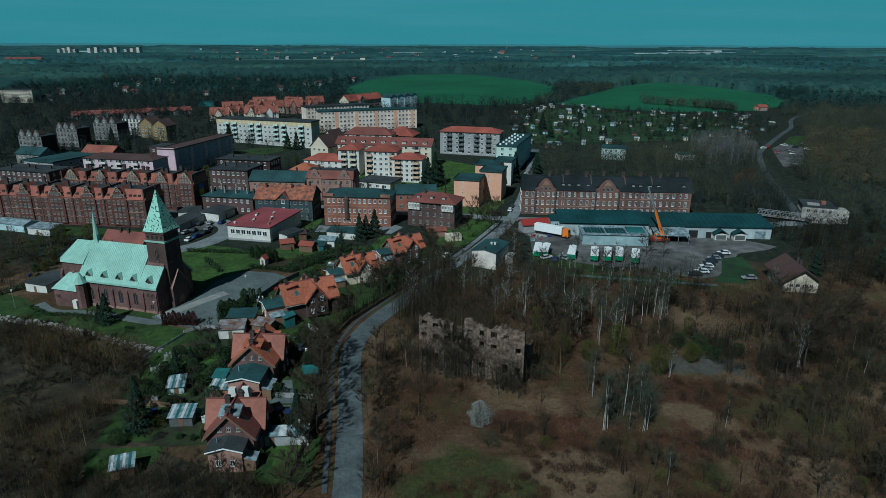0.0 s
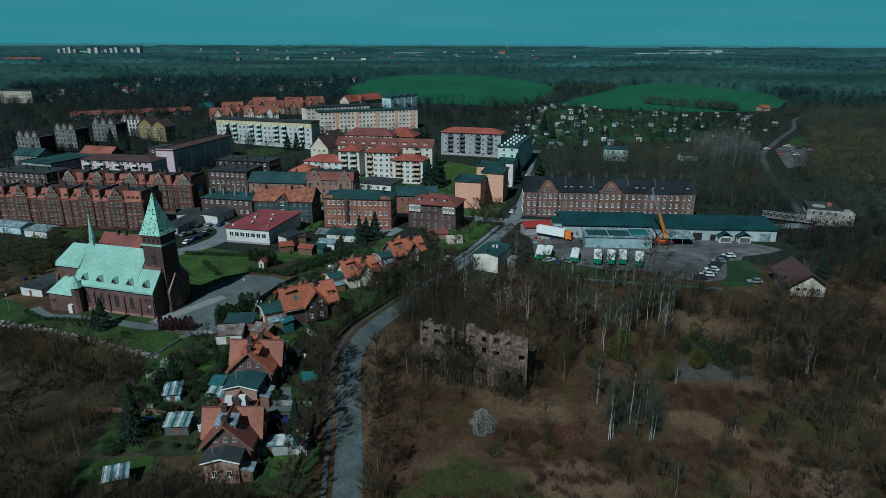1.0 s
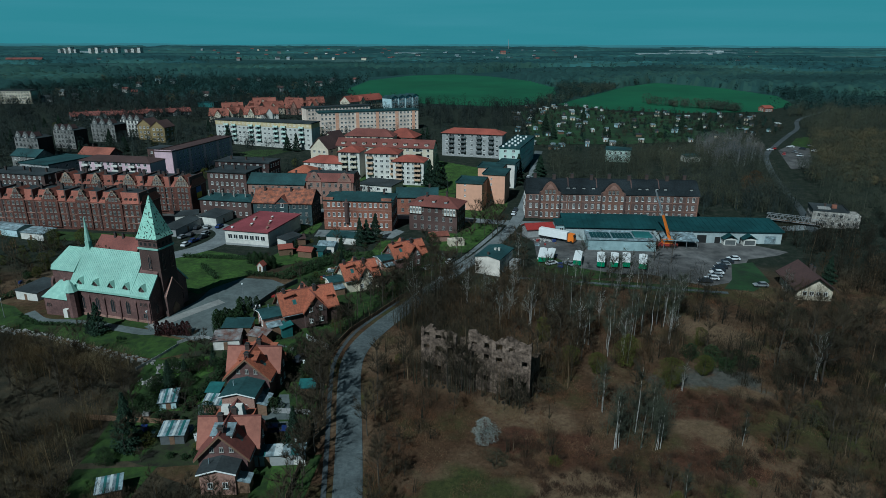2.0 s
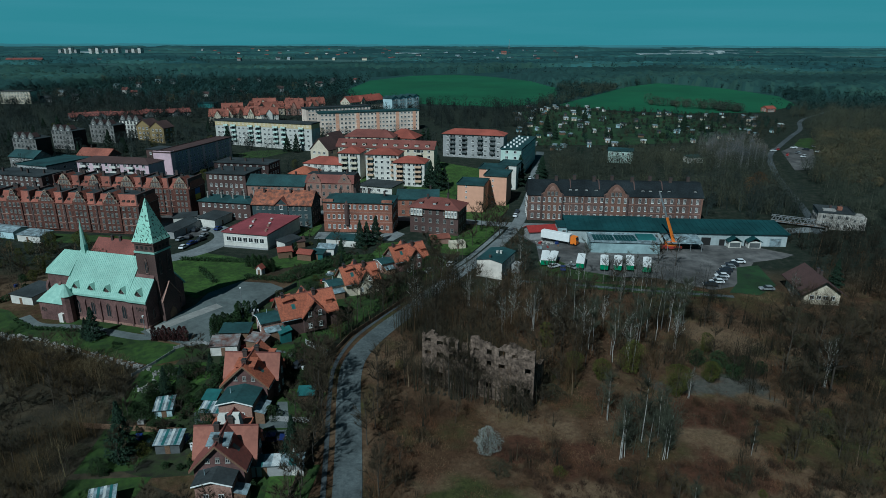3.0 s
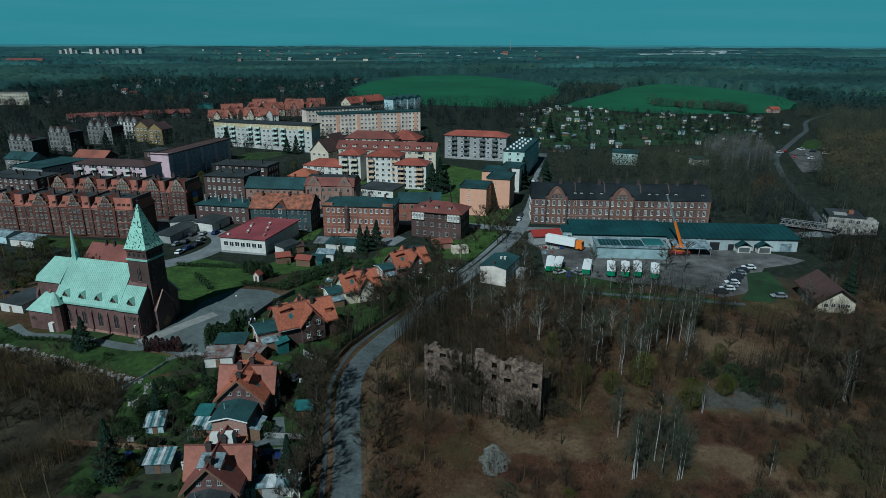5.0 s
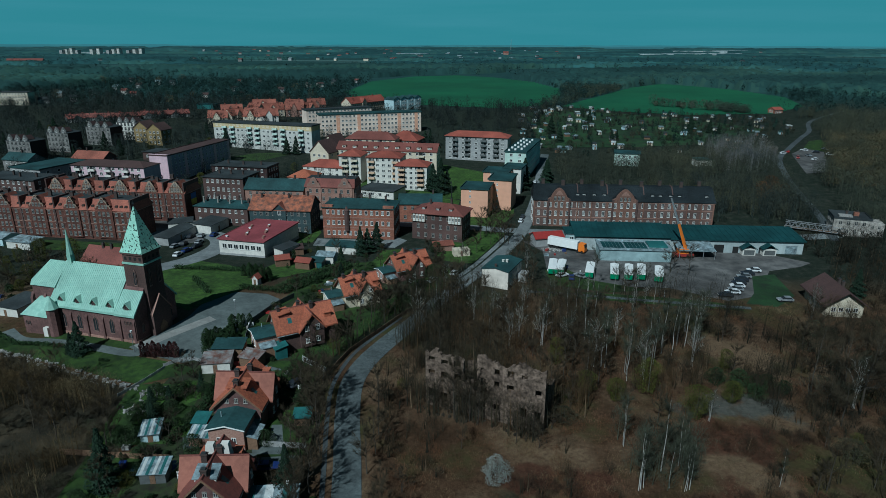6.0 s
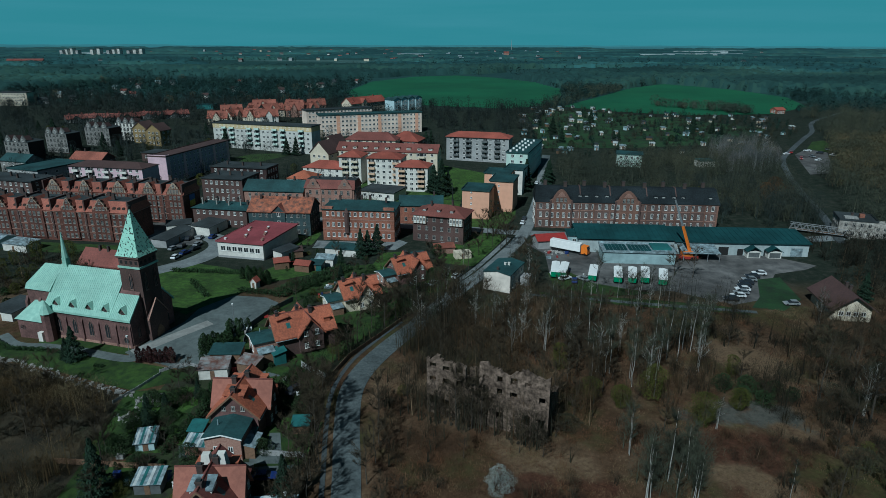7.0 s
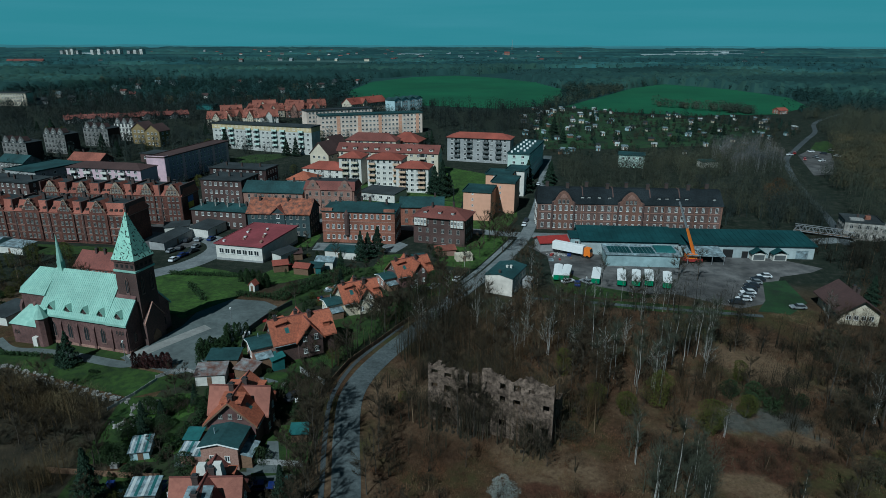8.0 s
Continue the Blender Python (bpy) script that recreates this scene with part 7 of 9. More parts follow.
plant_kind("purple", leafy(76, 3.6, 0.62, 1300, 0.18, "column"), "bark", "purple_leaf", "purple_shrub", "upright shrub with purple-brown leaves", "shrub")
plant_rng = random.Random(77)


def plant(key, x, y, scale=1.0, group=""):
    tr, cr, name, label, category = PLANTS[key][plant_rng.randrange(len(PLANTS[key]))]
    e = thing(name, x, y, plant_rng.uniform(0, 360), label=label, category=category, group=group)
    s = scale * plant_rng.uniform(0.85, 1.15)
    e.scale = (s * plant_rng.uniform(0.9, 1.1), s * plant_rng.uniform(0.9, 1.1), s)
    part("trunk", tr, None, e)
    part("crown", cr, None, e)
    return e


# ---- vehicles ----
def car_thing(paint, x, y, turn):
    c = thing("car", x, y, turn, label={"car_white": "parked white passenger car", "car_dark": "parked dark passenger car", "car_silver": "parked silver passenger car", "car_blue": "parked dark blue passenger car", "car_red": "red passenger car on asphalt"}[paint], category="car")
    bm = bmesh.new()
    side = [(-2.15, 0.35), (2.1, 0.35), (2.15, 0.75), (1.2, 0.95), (-2.0, 1.0), (-2.2, 0.8)]
    extrude(bm, [(u, -0.85, v) for u, v in side], (0, 1.7, 0))
    bmesh.ops.bevel(bm, geom=bm.edges[:], offset=0.08, segments=2, affect="EDGES")
    body = part("body", bm, M[paint], c)
    bm = bmesh.new()
    hull_roof(bm, [(-1.75, -0.8, 0.95), (1.0, -0.8, 0.95), (1.0, 0.8, 0.95), (-1.75, 0.8, 0.95)], [(-1.35, -0.62, 1.42), (0.25, -0.62, 1.42), (0.25, 0.62, 1.42), (-1.35, 0.62, 1.42)])
    part("greenhouse_glass", bm, M["glass"], c)
    bm = bmesh.new()
    box(bm, -1.4, 0.3, -0.66, 0.66, 1.40, 1.47)
    part("roof", bm, M[paint], c)
    bm = bmesh.new()
    tube(bm, (0, -0.1, 0), (0, 0.1, 0), 0.32, 0.32, 12)
    tyre = mesh_of("wheel", bm, M["black"])
    for u in (-1.35, 1.35):
        for v in (-0.8, 0.8):
            part("wheel", tyre, None, c, "", (u, v, 0.32))
    for v in (-0.55, 0.55):
        bm = bmesh.new()
        box(bm, 2.08, 2.16, v - 0.2, v + 0.2, 0.58, 0.74)
        part("headlight", bm, M["frame_white"], c)
    return c


CARS = {k: None for k in ("car_white", "car_dark", "car_silver", "car_blue", "car_red")}


def car(paint, x, y, turn, group=""):
    if CARS[paint] is None:
        CARS[paint] = car_thing(paint, x, y, turn)
        ob = CARS[paint]
    else:
        ob = copy_thing(CARS[paint], pose(x, y, terr(x, y), 0, 0, turn))
    ob.location.z = terr(x, y) + 0.11
    ob["group"] = group or "parked cars"
    return ob


for i, (x, y) in enumerate(((80.4, 183.3), (83.4, 185.6), (85.4, 188.0), (87.0, 190.6), (88.6, 193.2), (90.6, 196.0), (92.8, 198.8), (95.0, 201.4), (98.4, 204.2))):
    car(("car_dark", "car_white", "car_silver", "car_white", "car_dark", "car_dark", "car_silver", "car_dark", "car_white")[i], x, y, 172, "cars in the depot yard")
car("car_silver", 96, 180, 176, "cars in the depot yard")
for i, (x, y) in enumerate(((35.5, 199), (38, 197), (41, 198.5), (33.5, 203), (36.5, 205))):
    car(("car_white", "car_blue", "car_silver")[i % 3], x, y, 30 + 50 * i, "cars by the depot gate")
for i, (x, y) in enumerate(((-101, 237), (-98, 238.5), (-94.5, 239.5), (-92.5, 221), (-93.6, 216), (-97, 229), (-98.6, 226), (-90, 240.5), (-106, 236.5), (-91, 226), (-92, 231))):
    car(("car_white", "car_dark", "car_silver", "car_blue")[i % 4], x, y, 70 + (i % 3) * 12, "cars in the side street")
for i, (x, y) in enumerate(((205, 394), (210, 398), (216, 386), (222, 402), (226, 396), (214, 376), (207, 381), (236, 404), (230, 388))):
    car(("car_white", "car_red", "car_silver", "car_white", "car_dark")[i % 5], x, y, 20 + 37 * i, "cars in the far lot")
car("car_blue", -32.5, 106.5, 8, "cars by the cottages")
car("car_dark", -33.5, 132, 70, "cars by the cottages")
car("car_red", -30.6, 100.2, 75, "cars by the cottages")
for i, (x, y) in enumerate(((-40, 291), (-36, 289.5), (-32, 288), (-27, 286), (-18, 281.5), (-14, 280), (29.5, 262), (31, 268.5), (-3, 232), (44.5, 330), (-8.5, 190.5), (-5.5, 193.5), (1.5, 200))):
    car(("car_white", "car_dark", "car_silver")[i % 3], x, y, 75 if y > 220 else 62, "cars along the street")


def wheels(parent, spots, r=0.5):
    bm = bmesh.new()
    tube(bm, (0, -0.15, 0), (0, 0.15, 0), r, r, 10)
    me = mesh_of("wheel", bm, M["black"])
    for u, v in spots:
        part("wheel", me, None, parent, "", (u, v, r))


def lorry():
    t = thing("lorry", 41.2, 226.6, -34, label="articulated lorry with orange cab and white box trailer", category="lorry")
    t.location.z += 0.08
    bm = bmesh.new()
    box(bm, -6.2, 5.2, -1.25, 1.25, 1.1, 3.9)
    bmesh.ops.bevel(bm, geom=bm.edges[:], offset=0.05, segments=1, affect="EDGES")
    part("trailer", bm, M["white_paint"], t, "white box trailer")
    bm = bmesh.new()
    box(bm, -6.0, 7.0, -0.5, 0.5, 0.7, 1.1)
    part("chassis", bm, M["black"], t)
    bm = bmesh.new()
    extrude(bm, [(5.6, -1.2, 0.6), (7.9, -1.2, 0.6), (7.9, -1.2, 2.1), (7.6, -1.2, 3.3), (5.6, -1.2, 3.5)], (0, 2.4, 0))
    cab = part("cab", bm, M["orange_paint"], t, "orange driver's cab")
    bm = bmesh.new()
    extrude(bm, [(7.93, -1.05, 2.1), (7.64, -1.05, 3.2), (7.66, -1.05, 3.2), (7.95, -1.05, 2.1)], (0, 2.1, 0))
    part("windscreen", bm, M["glass"], cab)
    wheels(t, [(u, v) for u in (-5, -3.8, -2.6, 5.2, 7.0) for v in (-1.05, 1.05)])


lorry()


def trailer(x, y, turn):
    t = thing("box_trailer", x, y, turn, label="small green trailer with a white roof parked in the yard", category="trailer", group="trailers in the yard")
    t.location.z += 0.07
    bm = bmesh.new()
    box(bm, -1.2, 1.2, -4.4, 4.4, 0.7, 2.3)
    part("body", bm, M["green_paint"], t, "green side panels")
    bm = bmesh.new()
    extrude(bm, [(-1.3, -4.5, 2.3), (1.3, -4.5, 2.3), (1.3, -4.5, 2.75), (0, -4.5, 3.0), (-1.3, -4.5, 2.75)], (0, 9.0, 0))
    part("roof", bm, M["white_paint"], t, "white tarpaulin roof")
    wheels(t, [(u, v) for u in (-1.0, 1.0) for v in (-3, 3)], 0.38)
    return t


tr0 = trailer(44.6, 201, -16)
for x, y, a in ((52.0, 199.6, -14), (56.4, 199.2, -16), (60.4, 199.4, -16), (65.4, 197.6, -18), (35.8, 203.5, -16), (33.2, 204.0, -12)):
    copy_thing(tr0, pose(x, y, terr(x, y) + 0.07, 0, 0, a))


def crane():
    c = thing("mobile_crane", 80.5, 218.5, 0, label="orange mobile crane with a raised telescopic boom", category="crane")
    c.location.z += 0.06
    bm = bmesh.new()
    box(bm, -3.5, 3.5, -1.3, 1.3, 0.6, 1.6)
    part("carrier", bm, M["red_paint"], c)
    bm = bmesh.new()
    box(bm, -1.8, 1.6, -1.2, 1.2, 1.6, 3.2)
    part("superstructure", bm, M["orange_paint"], c)
    bm = bmesh.new()
    box(bm, 1.65, 2.9, -1.1, 0.1, 1.62, 3.1)
    part("cab", bm, M["glass"], c)
    bm = bmesh.new()
    tube(bm, (1.0, 0, 2.6), (-2.6, 0, 12.0), 0.6, 0.45, 4)
    boom = part("boom", bm, M["orange_paint"], c)
    bm = bmesh.new()
    tube(bm, (-2.5, 0, 11.6), (-6.2, 0, 21.0), 0.38, 0.28, 4)
    part("jib", bm, M["steel"], boom, "grey telescopic section")
    wheels(c, [(u, v) for u in (-2.8, -1.4, 1.4, 2.8) for v in (-1.2, 1.2)], 0.55)


crane()


def footbridge():
    a, b = Vector((134.5, 254.5)), Vector((152, 244.2))
    L = (b - a).length
    t = thing("truss_bridge", a.x, a.y, math.degrees(math.atan2(b.y - a.y, b.x - a.x)), label="grey steel truss footbridge over the road", category="bridge")
    n = 9
    for v in (-1.3, 1.3):
        bm = bmesh.new()
        box(bm, 0, L, v - 0.1, v + 0.1, 1.0, 1.2)
        box(bm, 0, L, v - 0.1, v + 0.1, 3.2, 3.4)
        tr = part("truss", bm, M["steel"], t)
        for i in range(n):
            x0, x1 = L * i / n, L * (i + 1) / n
            bm = bmesh.new()
            tube(bm, (x0, v, 1.1), ((x0 + x1) / 2, v, 3.3), 0.09, 0.09, 4)
            part("diagonal", bm, M["steel"], tr)
            bm = bmesh.new()
            tube(bm, ((x0 + x1) / 2, v, 3.3), (x1, v, 1.1), 0.09, 0.09, 4)
            part("diagonal", bm, M["steel"], tr)
    bm = bmesh.new()
    box(bm, 0, L, -1.2, 1.2, 0.85, 1.0)
    part("deck", bm, M["wood"], t)
    for x in (0.2, L - 0.2):
        bm = bmesh.new()
        box(bm, x - 0.4, x + 0.4, -1.5, 1.5, -1.5, 0.85)
        part("pier", bm, M["stone"], t)


footbridge()


# ---- small buildings, walls and garden things ----
def shed(x, y, turn, L, D, H, roof, wall, label, rise=0.5, kind="shed", name="shed", group="garden sheds"):
    b = thing(name, x, y, turn, label=label, category="shed", group=group)
    FOOT.append((pose(x, y, 0, 0, 0, turn).inverted(), L, D))
    part("wall", wall_mesh(L, D, H - 0.16, kind if kind in "xy" else None, rise), M[wall], b)
    part("roof", roof_mesh(L, D, H, kind, rise, 0.3, 0.12), M[roof], b)
    bm = bmesh.new()
    box(bm, L * 0.4, L * 0.4 + 0.9, -0.05, 0.02, -0.4, min(2.0, H - 0.3))
    part("door", bm, M["wood"], b)
    if kind == "shed" and roof == "zinc" and y < 220:
        for i in range(4):
            u = -0.2 + (L + 0.1) * (i + 0.5) / 4
            bm = bmesh.new()
            extrude(bm, [(u - L * 0.06, -0.32, H - 0.026), (u + L * 0.06, -0.32, H - 0.026), (u + L * 0.06, -0.32, H + 0.0), (u - L * 0.06, -0.32, H + 0.0)], (0, D + 0.62, rise + 0.15))
            part("roof_sheet", bm, M["teal_paint" if i % 2 else "pale_sheet"], b, "overlapping painted roof sheet")
    return b


shed(-53.0, 102.4, 5, 4.3, 3.4, 2.2, "zinc", "dark_wall", "dark shed with a patched zinc roof")
shed(-57.8, 113.0, 12, 3.2, 3.8, 1.9, "zinc", "blue_wall", "small shed with pale patched sheet roof")
shed(-56.5, 87.0, 20, 3.6, 3.0, 2.2, "zinc", "wood", "small garden hut with a zinc roof")
shed(-54.6, 135.2, 8, 6.0, 4.2, 2.6, "rusty_sheet", "white_wall", "whitewashed shed under rusty sheets")
shed(-54.0, 140.6, 2, 6.6, 4.0, 3.0, "felt_green", "wood", "timber shed with a teal felt roof")
shed(-30.6, 118.6, 4, 3.0, 2.4, 2.0, "teal_paint", "wood", "tiny hut with a teal sheet roof")
shed(-36.6, 96.2, 5, 11.5, 2.4, 2.4, "zinc", "grey_wall", "long lean-to with a pale sheet roof", 0.2)
shed(-49.4, 116.5, -3, 2.6, 2.6, 2.2, "teal_paint", "wood", "garden hut with a bright teal roof")
shed(-48.6, 112.4, -3, 4.2, 2.6, 2.2, "zinc", "brick_pale", "low outhouse with a corrugated roof")
shed(-43.6, 112.2, -3, 3.6, 2.8, 2.5, "red_paint", "red_paint", "low maroon outhouse beside the cottage")
shed(-39.5, 113.4, -3, 2.6, 3.4, 2.4, "teal_paint", "teal_paint", "teal sheet outhouse beside the cottage")
shed(-47.5, 138.8, -18, 4.6, 3.2, 2.3, "rusty_sheet", "wood", "rust-brown shed under corrugated sheets")
shed(-41.6, 144.4, -60, 3.4, 2.6, 2.4, "teal_paint", "teal_paint", "teal-painted timber veranda annex")
shed(-121.0, 165.5, -18, 8.0, 9.0, 2.9, "felt_dark", "white_wall", "white garage with a dark felt roof", 0.3, name="garage")
shed(-176, 231.5, -17, 15, 7, 2.8, "zinc", "blue_wall", "long low glasshouse with pale blue panes", 1.0, "x", "greenhouse", "greenhouses")
shed(-159, 225.2, -15, 10.5, 6, 2.8, "zinc", "white_wall", "white low garage with a pale roof", 0.4, name="garage")
shed(-102, 228.0, 78, 18, 6.0, 2.9, "felt_dark", "grey_wall", "row of grey garages with felt roof", 0.4, name="garage")
shed(-92.0, 243.0, 76, 12, 8, 3.4, "felt_dark", "white_wall", "white-fronted garages with a dark roof", 0.4, name="garage")
shed(-110, 246.5, 20, 9, 6, 3.2, "felt_dark", "white_wall", "white-fronted garage in the back yard", 0.4, name="garage")
shed(-43.7, 220.9, -12, 12, 5.5, 2.7, "felt_green", "white_wall", "low white garage with a teal roof", 0.4, name="garage")
shed(-56.5, 212.6, 60, 8, 4, 3.2, "felt_dark", "white_wall", "white store beside the maroon-roofed building", 0.4, name="garage")
shed(-55.0, 216.6, 20, 4.5, 3.6, 2.4, "tile_brown", "wood", "brown timber garden shed with a dark roof")
shed(-56.5, 203.5, 20, 4.5, 4.0, 2.4, "tile_red", "wood", "garden shed with a red-brown roof", 1.0, "x")
shed(-50.0, 202.5, -15, 5.0, 3.6, 2.4, "tile_red", "wood", "garden shed with a rusty roof", 1.0, "x")
shed(-44.5, 209.0, -12, 6.0, 4.5, 2.6, "zinc", "white_wall", "white summerhouse with a pale roof", 1.0, "x")
shed(-46.0, 204.0, -12, 4.5, 3.2, 2.2, "felt_green", "teal_paint", "teal garden hut with a felt roof")
shed(141, 364, 10, 9, 6, 3.5, "felt_green", "white_wall", "white shed among bare trees")
building("house", -116, 198.5, -16, 16, 8, 4.4, "x", 3.6, "brick_pale", "tile_maroon", 2, 6, 2, (1.0, 1.3), "old", "house with a red-brown tiled roof behind the church", "house", chimneys=((0.35, 0.45), (0.55, 0.45)))

rng_c = random.Random(61)


def small_box(x, y, turn, a, b, h, m, name, label):
    t = thing(name, x, y, turn, label=label, category=name.replace("_", " "), group="garden clutter")
    bm = bmesh.new()
    box(bm, -a / 2, a / 2, -b / 2, b / 2, 0.0, h)
    bmesh.ops.bevel(bm, geom=bm.edges[:], offset=0.03, segments=1, affect="EDGES")
    part("body", bm, M[m], t)
    bm = bmesh.new()
    box(bm, -a / 2 - 0.03, a / 2 + 0.03, -b / 2 - 0.03, b / 2 + 0.03, h + 0.004, h + 0.06)
    part("lid", bm, M[m], t)


for i in range(90):
    cx, cy, rx, ry = rng_c.choice(((-43, 110, 8, 4), (-53, 119, 7, 8), (-38, 133, 8, 5), (-47, 142, 6, 4), (-33, 104, 5, 6), (-52, 105, 6, 4), (-46, 160, 5, 7), (-32, 186, 6, 6), (-50, 206, 8, 6), (-12, 196, 6, 5), (-128, 180, 14, 8), (36, 222, 5, 5)))
    x, y = cx + rng_c.uniform(-rx, rx), cy + rng_c.uniform(-ry, ry)
    if not is_free(x, y, 0.6, ()):
        continue
    k = rng_c.random()
    m = rng_c.choice(("white_paint", "zinc", "car_blue", "red_paint", "wood", "wood", "white_paint", "teal_paint", "rubble"))
    if k < 0.6:
        small_box(x, y, rng_c.uniform(0, 90), rng_c.uniform(0.5, 1.2), rng_c.uniform(0.5, 1.6), rng_c.uniform(0.4, 1.0), m, "storage_crate", "small storage crate standing in a garden")
    else:
        small_box(x, y, rng_c.uniform(0, 90), rng_c.uniform(1.2, 2.2), rng_c.uniform(0.8, 1.4), rng_c.uniform(0.35, 0.7), m, "stacked_boards", "low stack of boards under a cover")



def heap(x, y, r, n, seed, label):
    """A low heap of broken stones and boards, too small to count."""
    hrng = random.Random(seed)
    bm = bmesh.new()
    for i in range(n):
        a, d = hrng.uniform(0, 6.283), r * hrng.random() ** 0.7
        px, py, q = x + d * math.cos(a) * 1.5, y + d * math.sin(a), hrng.uniform(0.12, 0.4)
        z = terr(px, py) + 0.5 * (1 - d / r)
        tube(bm, (px, py, z - 0.3), (px + hrng.uniform(-.3, .3), py + hrng.uniform(-.3, .3), z + q * 0.7), q, q * 0.5, 5)
    tagged(new("rubble_heap", mesh_of("rubble_heap", bm, M["rubble"])), label=label, category="rubble", kind="stuff")


heap(-43.2, 146.2, 2.4, 70, 1, "heap of pale broken rubble beside a cottage")
heap(-64.0, 122.8, 2.0, 45, 2, "scattered pale boards and stones")
heap(-62.5, 128.0, 2.6, 45, 3, "pale rubble at the garden's edge")
heap(36.5, 225.5, 2.6, 60, 4, "heap of orange-grey building rubble in the yard")

# wayside shrine
shr = thing("wayside_shrine", -57.6, 184.7, -15, label="small white wayside shrine with a red roof", category="shrine")
bm = bmesh.new()
extrude(bm, [(-0.9, 0, -0.5), (0.9, 0, -0.5), (0.9, 0, 2.0), (0, 0, 3.0), (-0.9, 0, 2.0)], (0, 2, 0))
part("wall", bm, M["white_wall"], shr)
bm = bmesh.new()
extrude(bm, [(-1.2, -0.2, 1.7), (0, -0.2, 3.05), (1.2, -0.2, 1.7), (1.2, -0.2, 1.9), (0, -0.2, 3.3), (-1.2, -0.2, 1.9)], (0, 2.4, 0))
part("roof", bm, M["tile_red"], shr)
bm = bmesh.new()
box(bm, -0.35, 0.35, -0.04, 0.02, 0, 1.7)
part("niche", bm, M["wood"], shr)


def lamp_post(x, y, h=5.0):
    p = thing("street_lamp", x, y, plant_rng.uniform(0, 360), label="slim grey lamp post with a white head", category="lamp", group="lamp posts")
    bm = bmesh.new()
    tube(bm, (0, 0, -0.3), (0, 0, h), 0.09, 0.05, 6)
    part("pole", bm, M["steel"], p)
    bm = bmesh.new()
    tube(bm, (0, 0, h), (0, 0, h + 0.45), 0.16, 0.26, 8)
    part("lamp_head", bm, M["white_paint"], p)


for x, y in ((-116, 153), (-73.2, 143.2), (-55, 160), (-26.3, 97), (-3, 168), (14, 199), (39, 190)):
    lamp_post(x, y)


def fence(name, pts, h, m, label, gap=2.2):
    f = thing(name, pts[0][0], pts[0][1], label=label, category="fence", group="garden fences")
    o = Vector((pts[0][0], pts[0][1], terr(*pts[0])))
    bm = bmesh.new()
    box(bm, -0.06, 0.06, -0.06, 0.06, -0.5, h + 0.1)
    post = mesh_of("post", bm, M[m])
    for (ax, ay), (bx, by) in zip(pts, pts[1:]):
        n = max(1, round(math.hypot(bx - ax, by - ay) / gap))
        for i in range(n):
            p = Vector((ax + (bx - ax) * i / n, ay + (by - ay) * i / n, 0))
            q = Vector((ax + (bx - ax) * (i + 1) / n, ay + (by - ay) * (i + 1) / n, 0))
            p.z, q.z = terr(p.x, p.y), terr(q.x, q.y)
            part("post", post, None, f, "", tuple(p - o))
            s = (q - p).cross(Vector((0, 0, 1))).normalized() * 0.03
            bm = bmesh.new()
            a, b = p - o, q - o
            extrude(bm, [a - s + Vector((0, 0, -0.2)), a + s + Vector((0, 0, -0.2)), a + s + Vector((0, 0, h)), a - s + Vector((0, 0, h))], b - a)
            part("panel", bm, M[m], f)


fence("wooden_fence", [(-26.2, 88), (-25.6, 100), (-26.4, 118), (-27.8, 134), (-24, 146), (-18.5, 156), (-11, 171)], 1.2, "wood", "weathered timber fence along the lane")
fence("concrete_fence", [(-34, 141.5), (-27.8, 137)], 1.5, "grey_wall", "grey concrete panel fence")
fence("garden_wall", [(-37, 112.8), (-27, 112.2)], 1.2, "grey_wall", "grey garden wall between two plots")
fence("mesh_fence", [(-49.5, 150), (-50.5, 158), (-47.5, 168), (-44, 176)], 1.4, "dark_wall", "dark fence beside the forecourt")
fence("curved_garden_wall", [(-64, 137.5), (-61.5, 139.6), (-58.5, 140.4), (-55.5, 139.2)], 0.8, "grey_wall", "low curved grey garden wall", 1.2)
fence("garden_edging", [(-69, 127), (-66, 132), (-63.5, 137)], 0.7, "grey_wall", "straight grey garden wall beside the thicket")
fence("white_fence", [(-31.8, 97.5), (-24.9, 96.9)], 1.1, "white_wall", "whitewashed board fence in the front garden", 1.2)
fence("timber_fence", [(-71, 110), (-58, 109), (-50.5, 108.6)], 1.2, "wood", "low timber fence across the gardens")


# stone bank beside the lawn
def stone_bank():
    w = thing("stone_wall", -113, 141.3, label="broken pale stone wall along the lawn", category="wall")
    o = Vector((-113, 141.3, terr(-113, 141.3)))
    rng = random.Random(9)
    shapes = []
    for s in range(4):
        bm = bmesh.new()
        bmesh.ops.create_cube(bm, size=1)
        for v in bm.verts:
            v.co = Vector((v.co.x * 0.9, v.co.y * 0.7, v.co.z * 0.55)) + Vector((rng.uniform(-.12, .12), rng.uniform(-.12, .12), rng.uniform(-.08, .08)))
        shapes.append(mesh_of("stone", bm, M["rubble"]))
    line = [(-118, 148.4), (-109.5, 145.4), (-99.3, 142.4), (-86.7, 137.2), (-75.2, 132.6), (-66.3, 129.8)]
    for (ax, ay), (bx, by) in zip(line, line[1:]):
        n = 32
        for i in range(n):
            t = (i + rng.random()) / n
            x, y = ax + (bx - ax) * t + rng.uniform(-.5, .5), ay + (by - ay) * t + rng.uniform(-1.6, 0.8)
            st = part("stone", shapes[rng.randrange(4)], None, w)
            st.location = Vector((x, y, terr(x, y) + rng.uniform(0.05, 0.2))) - o
            st.rotation_euler = (0, 0, rng.uniform(0, 3.1))
            st.scale = [rng.uniform(0.35, 0.85)] * 3


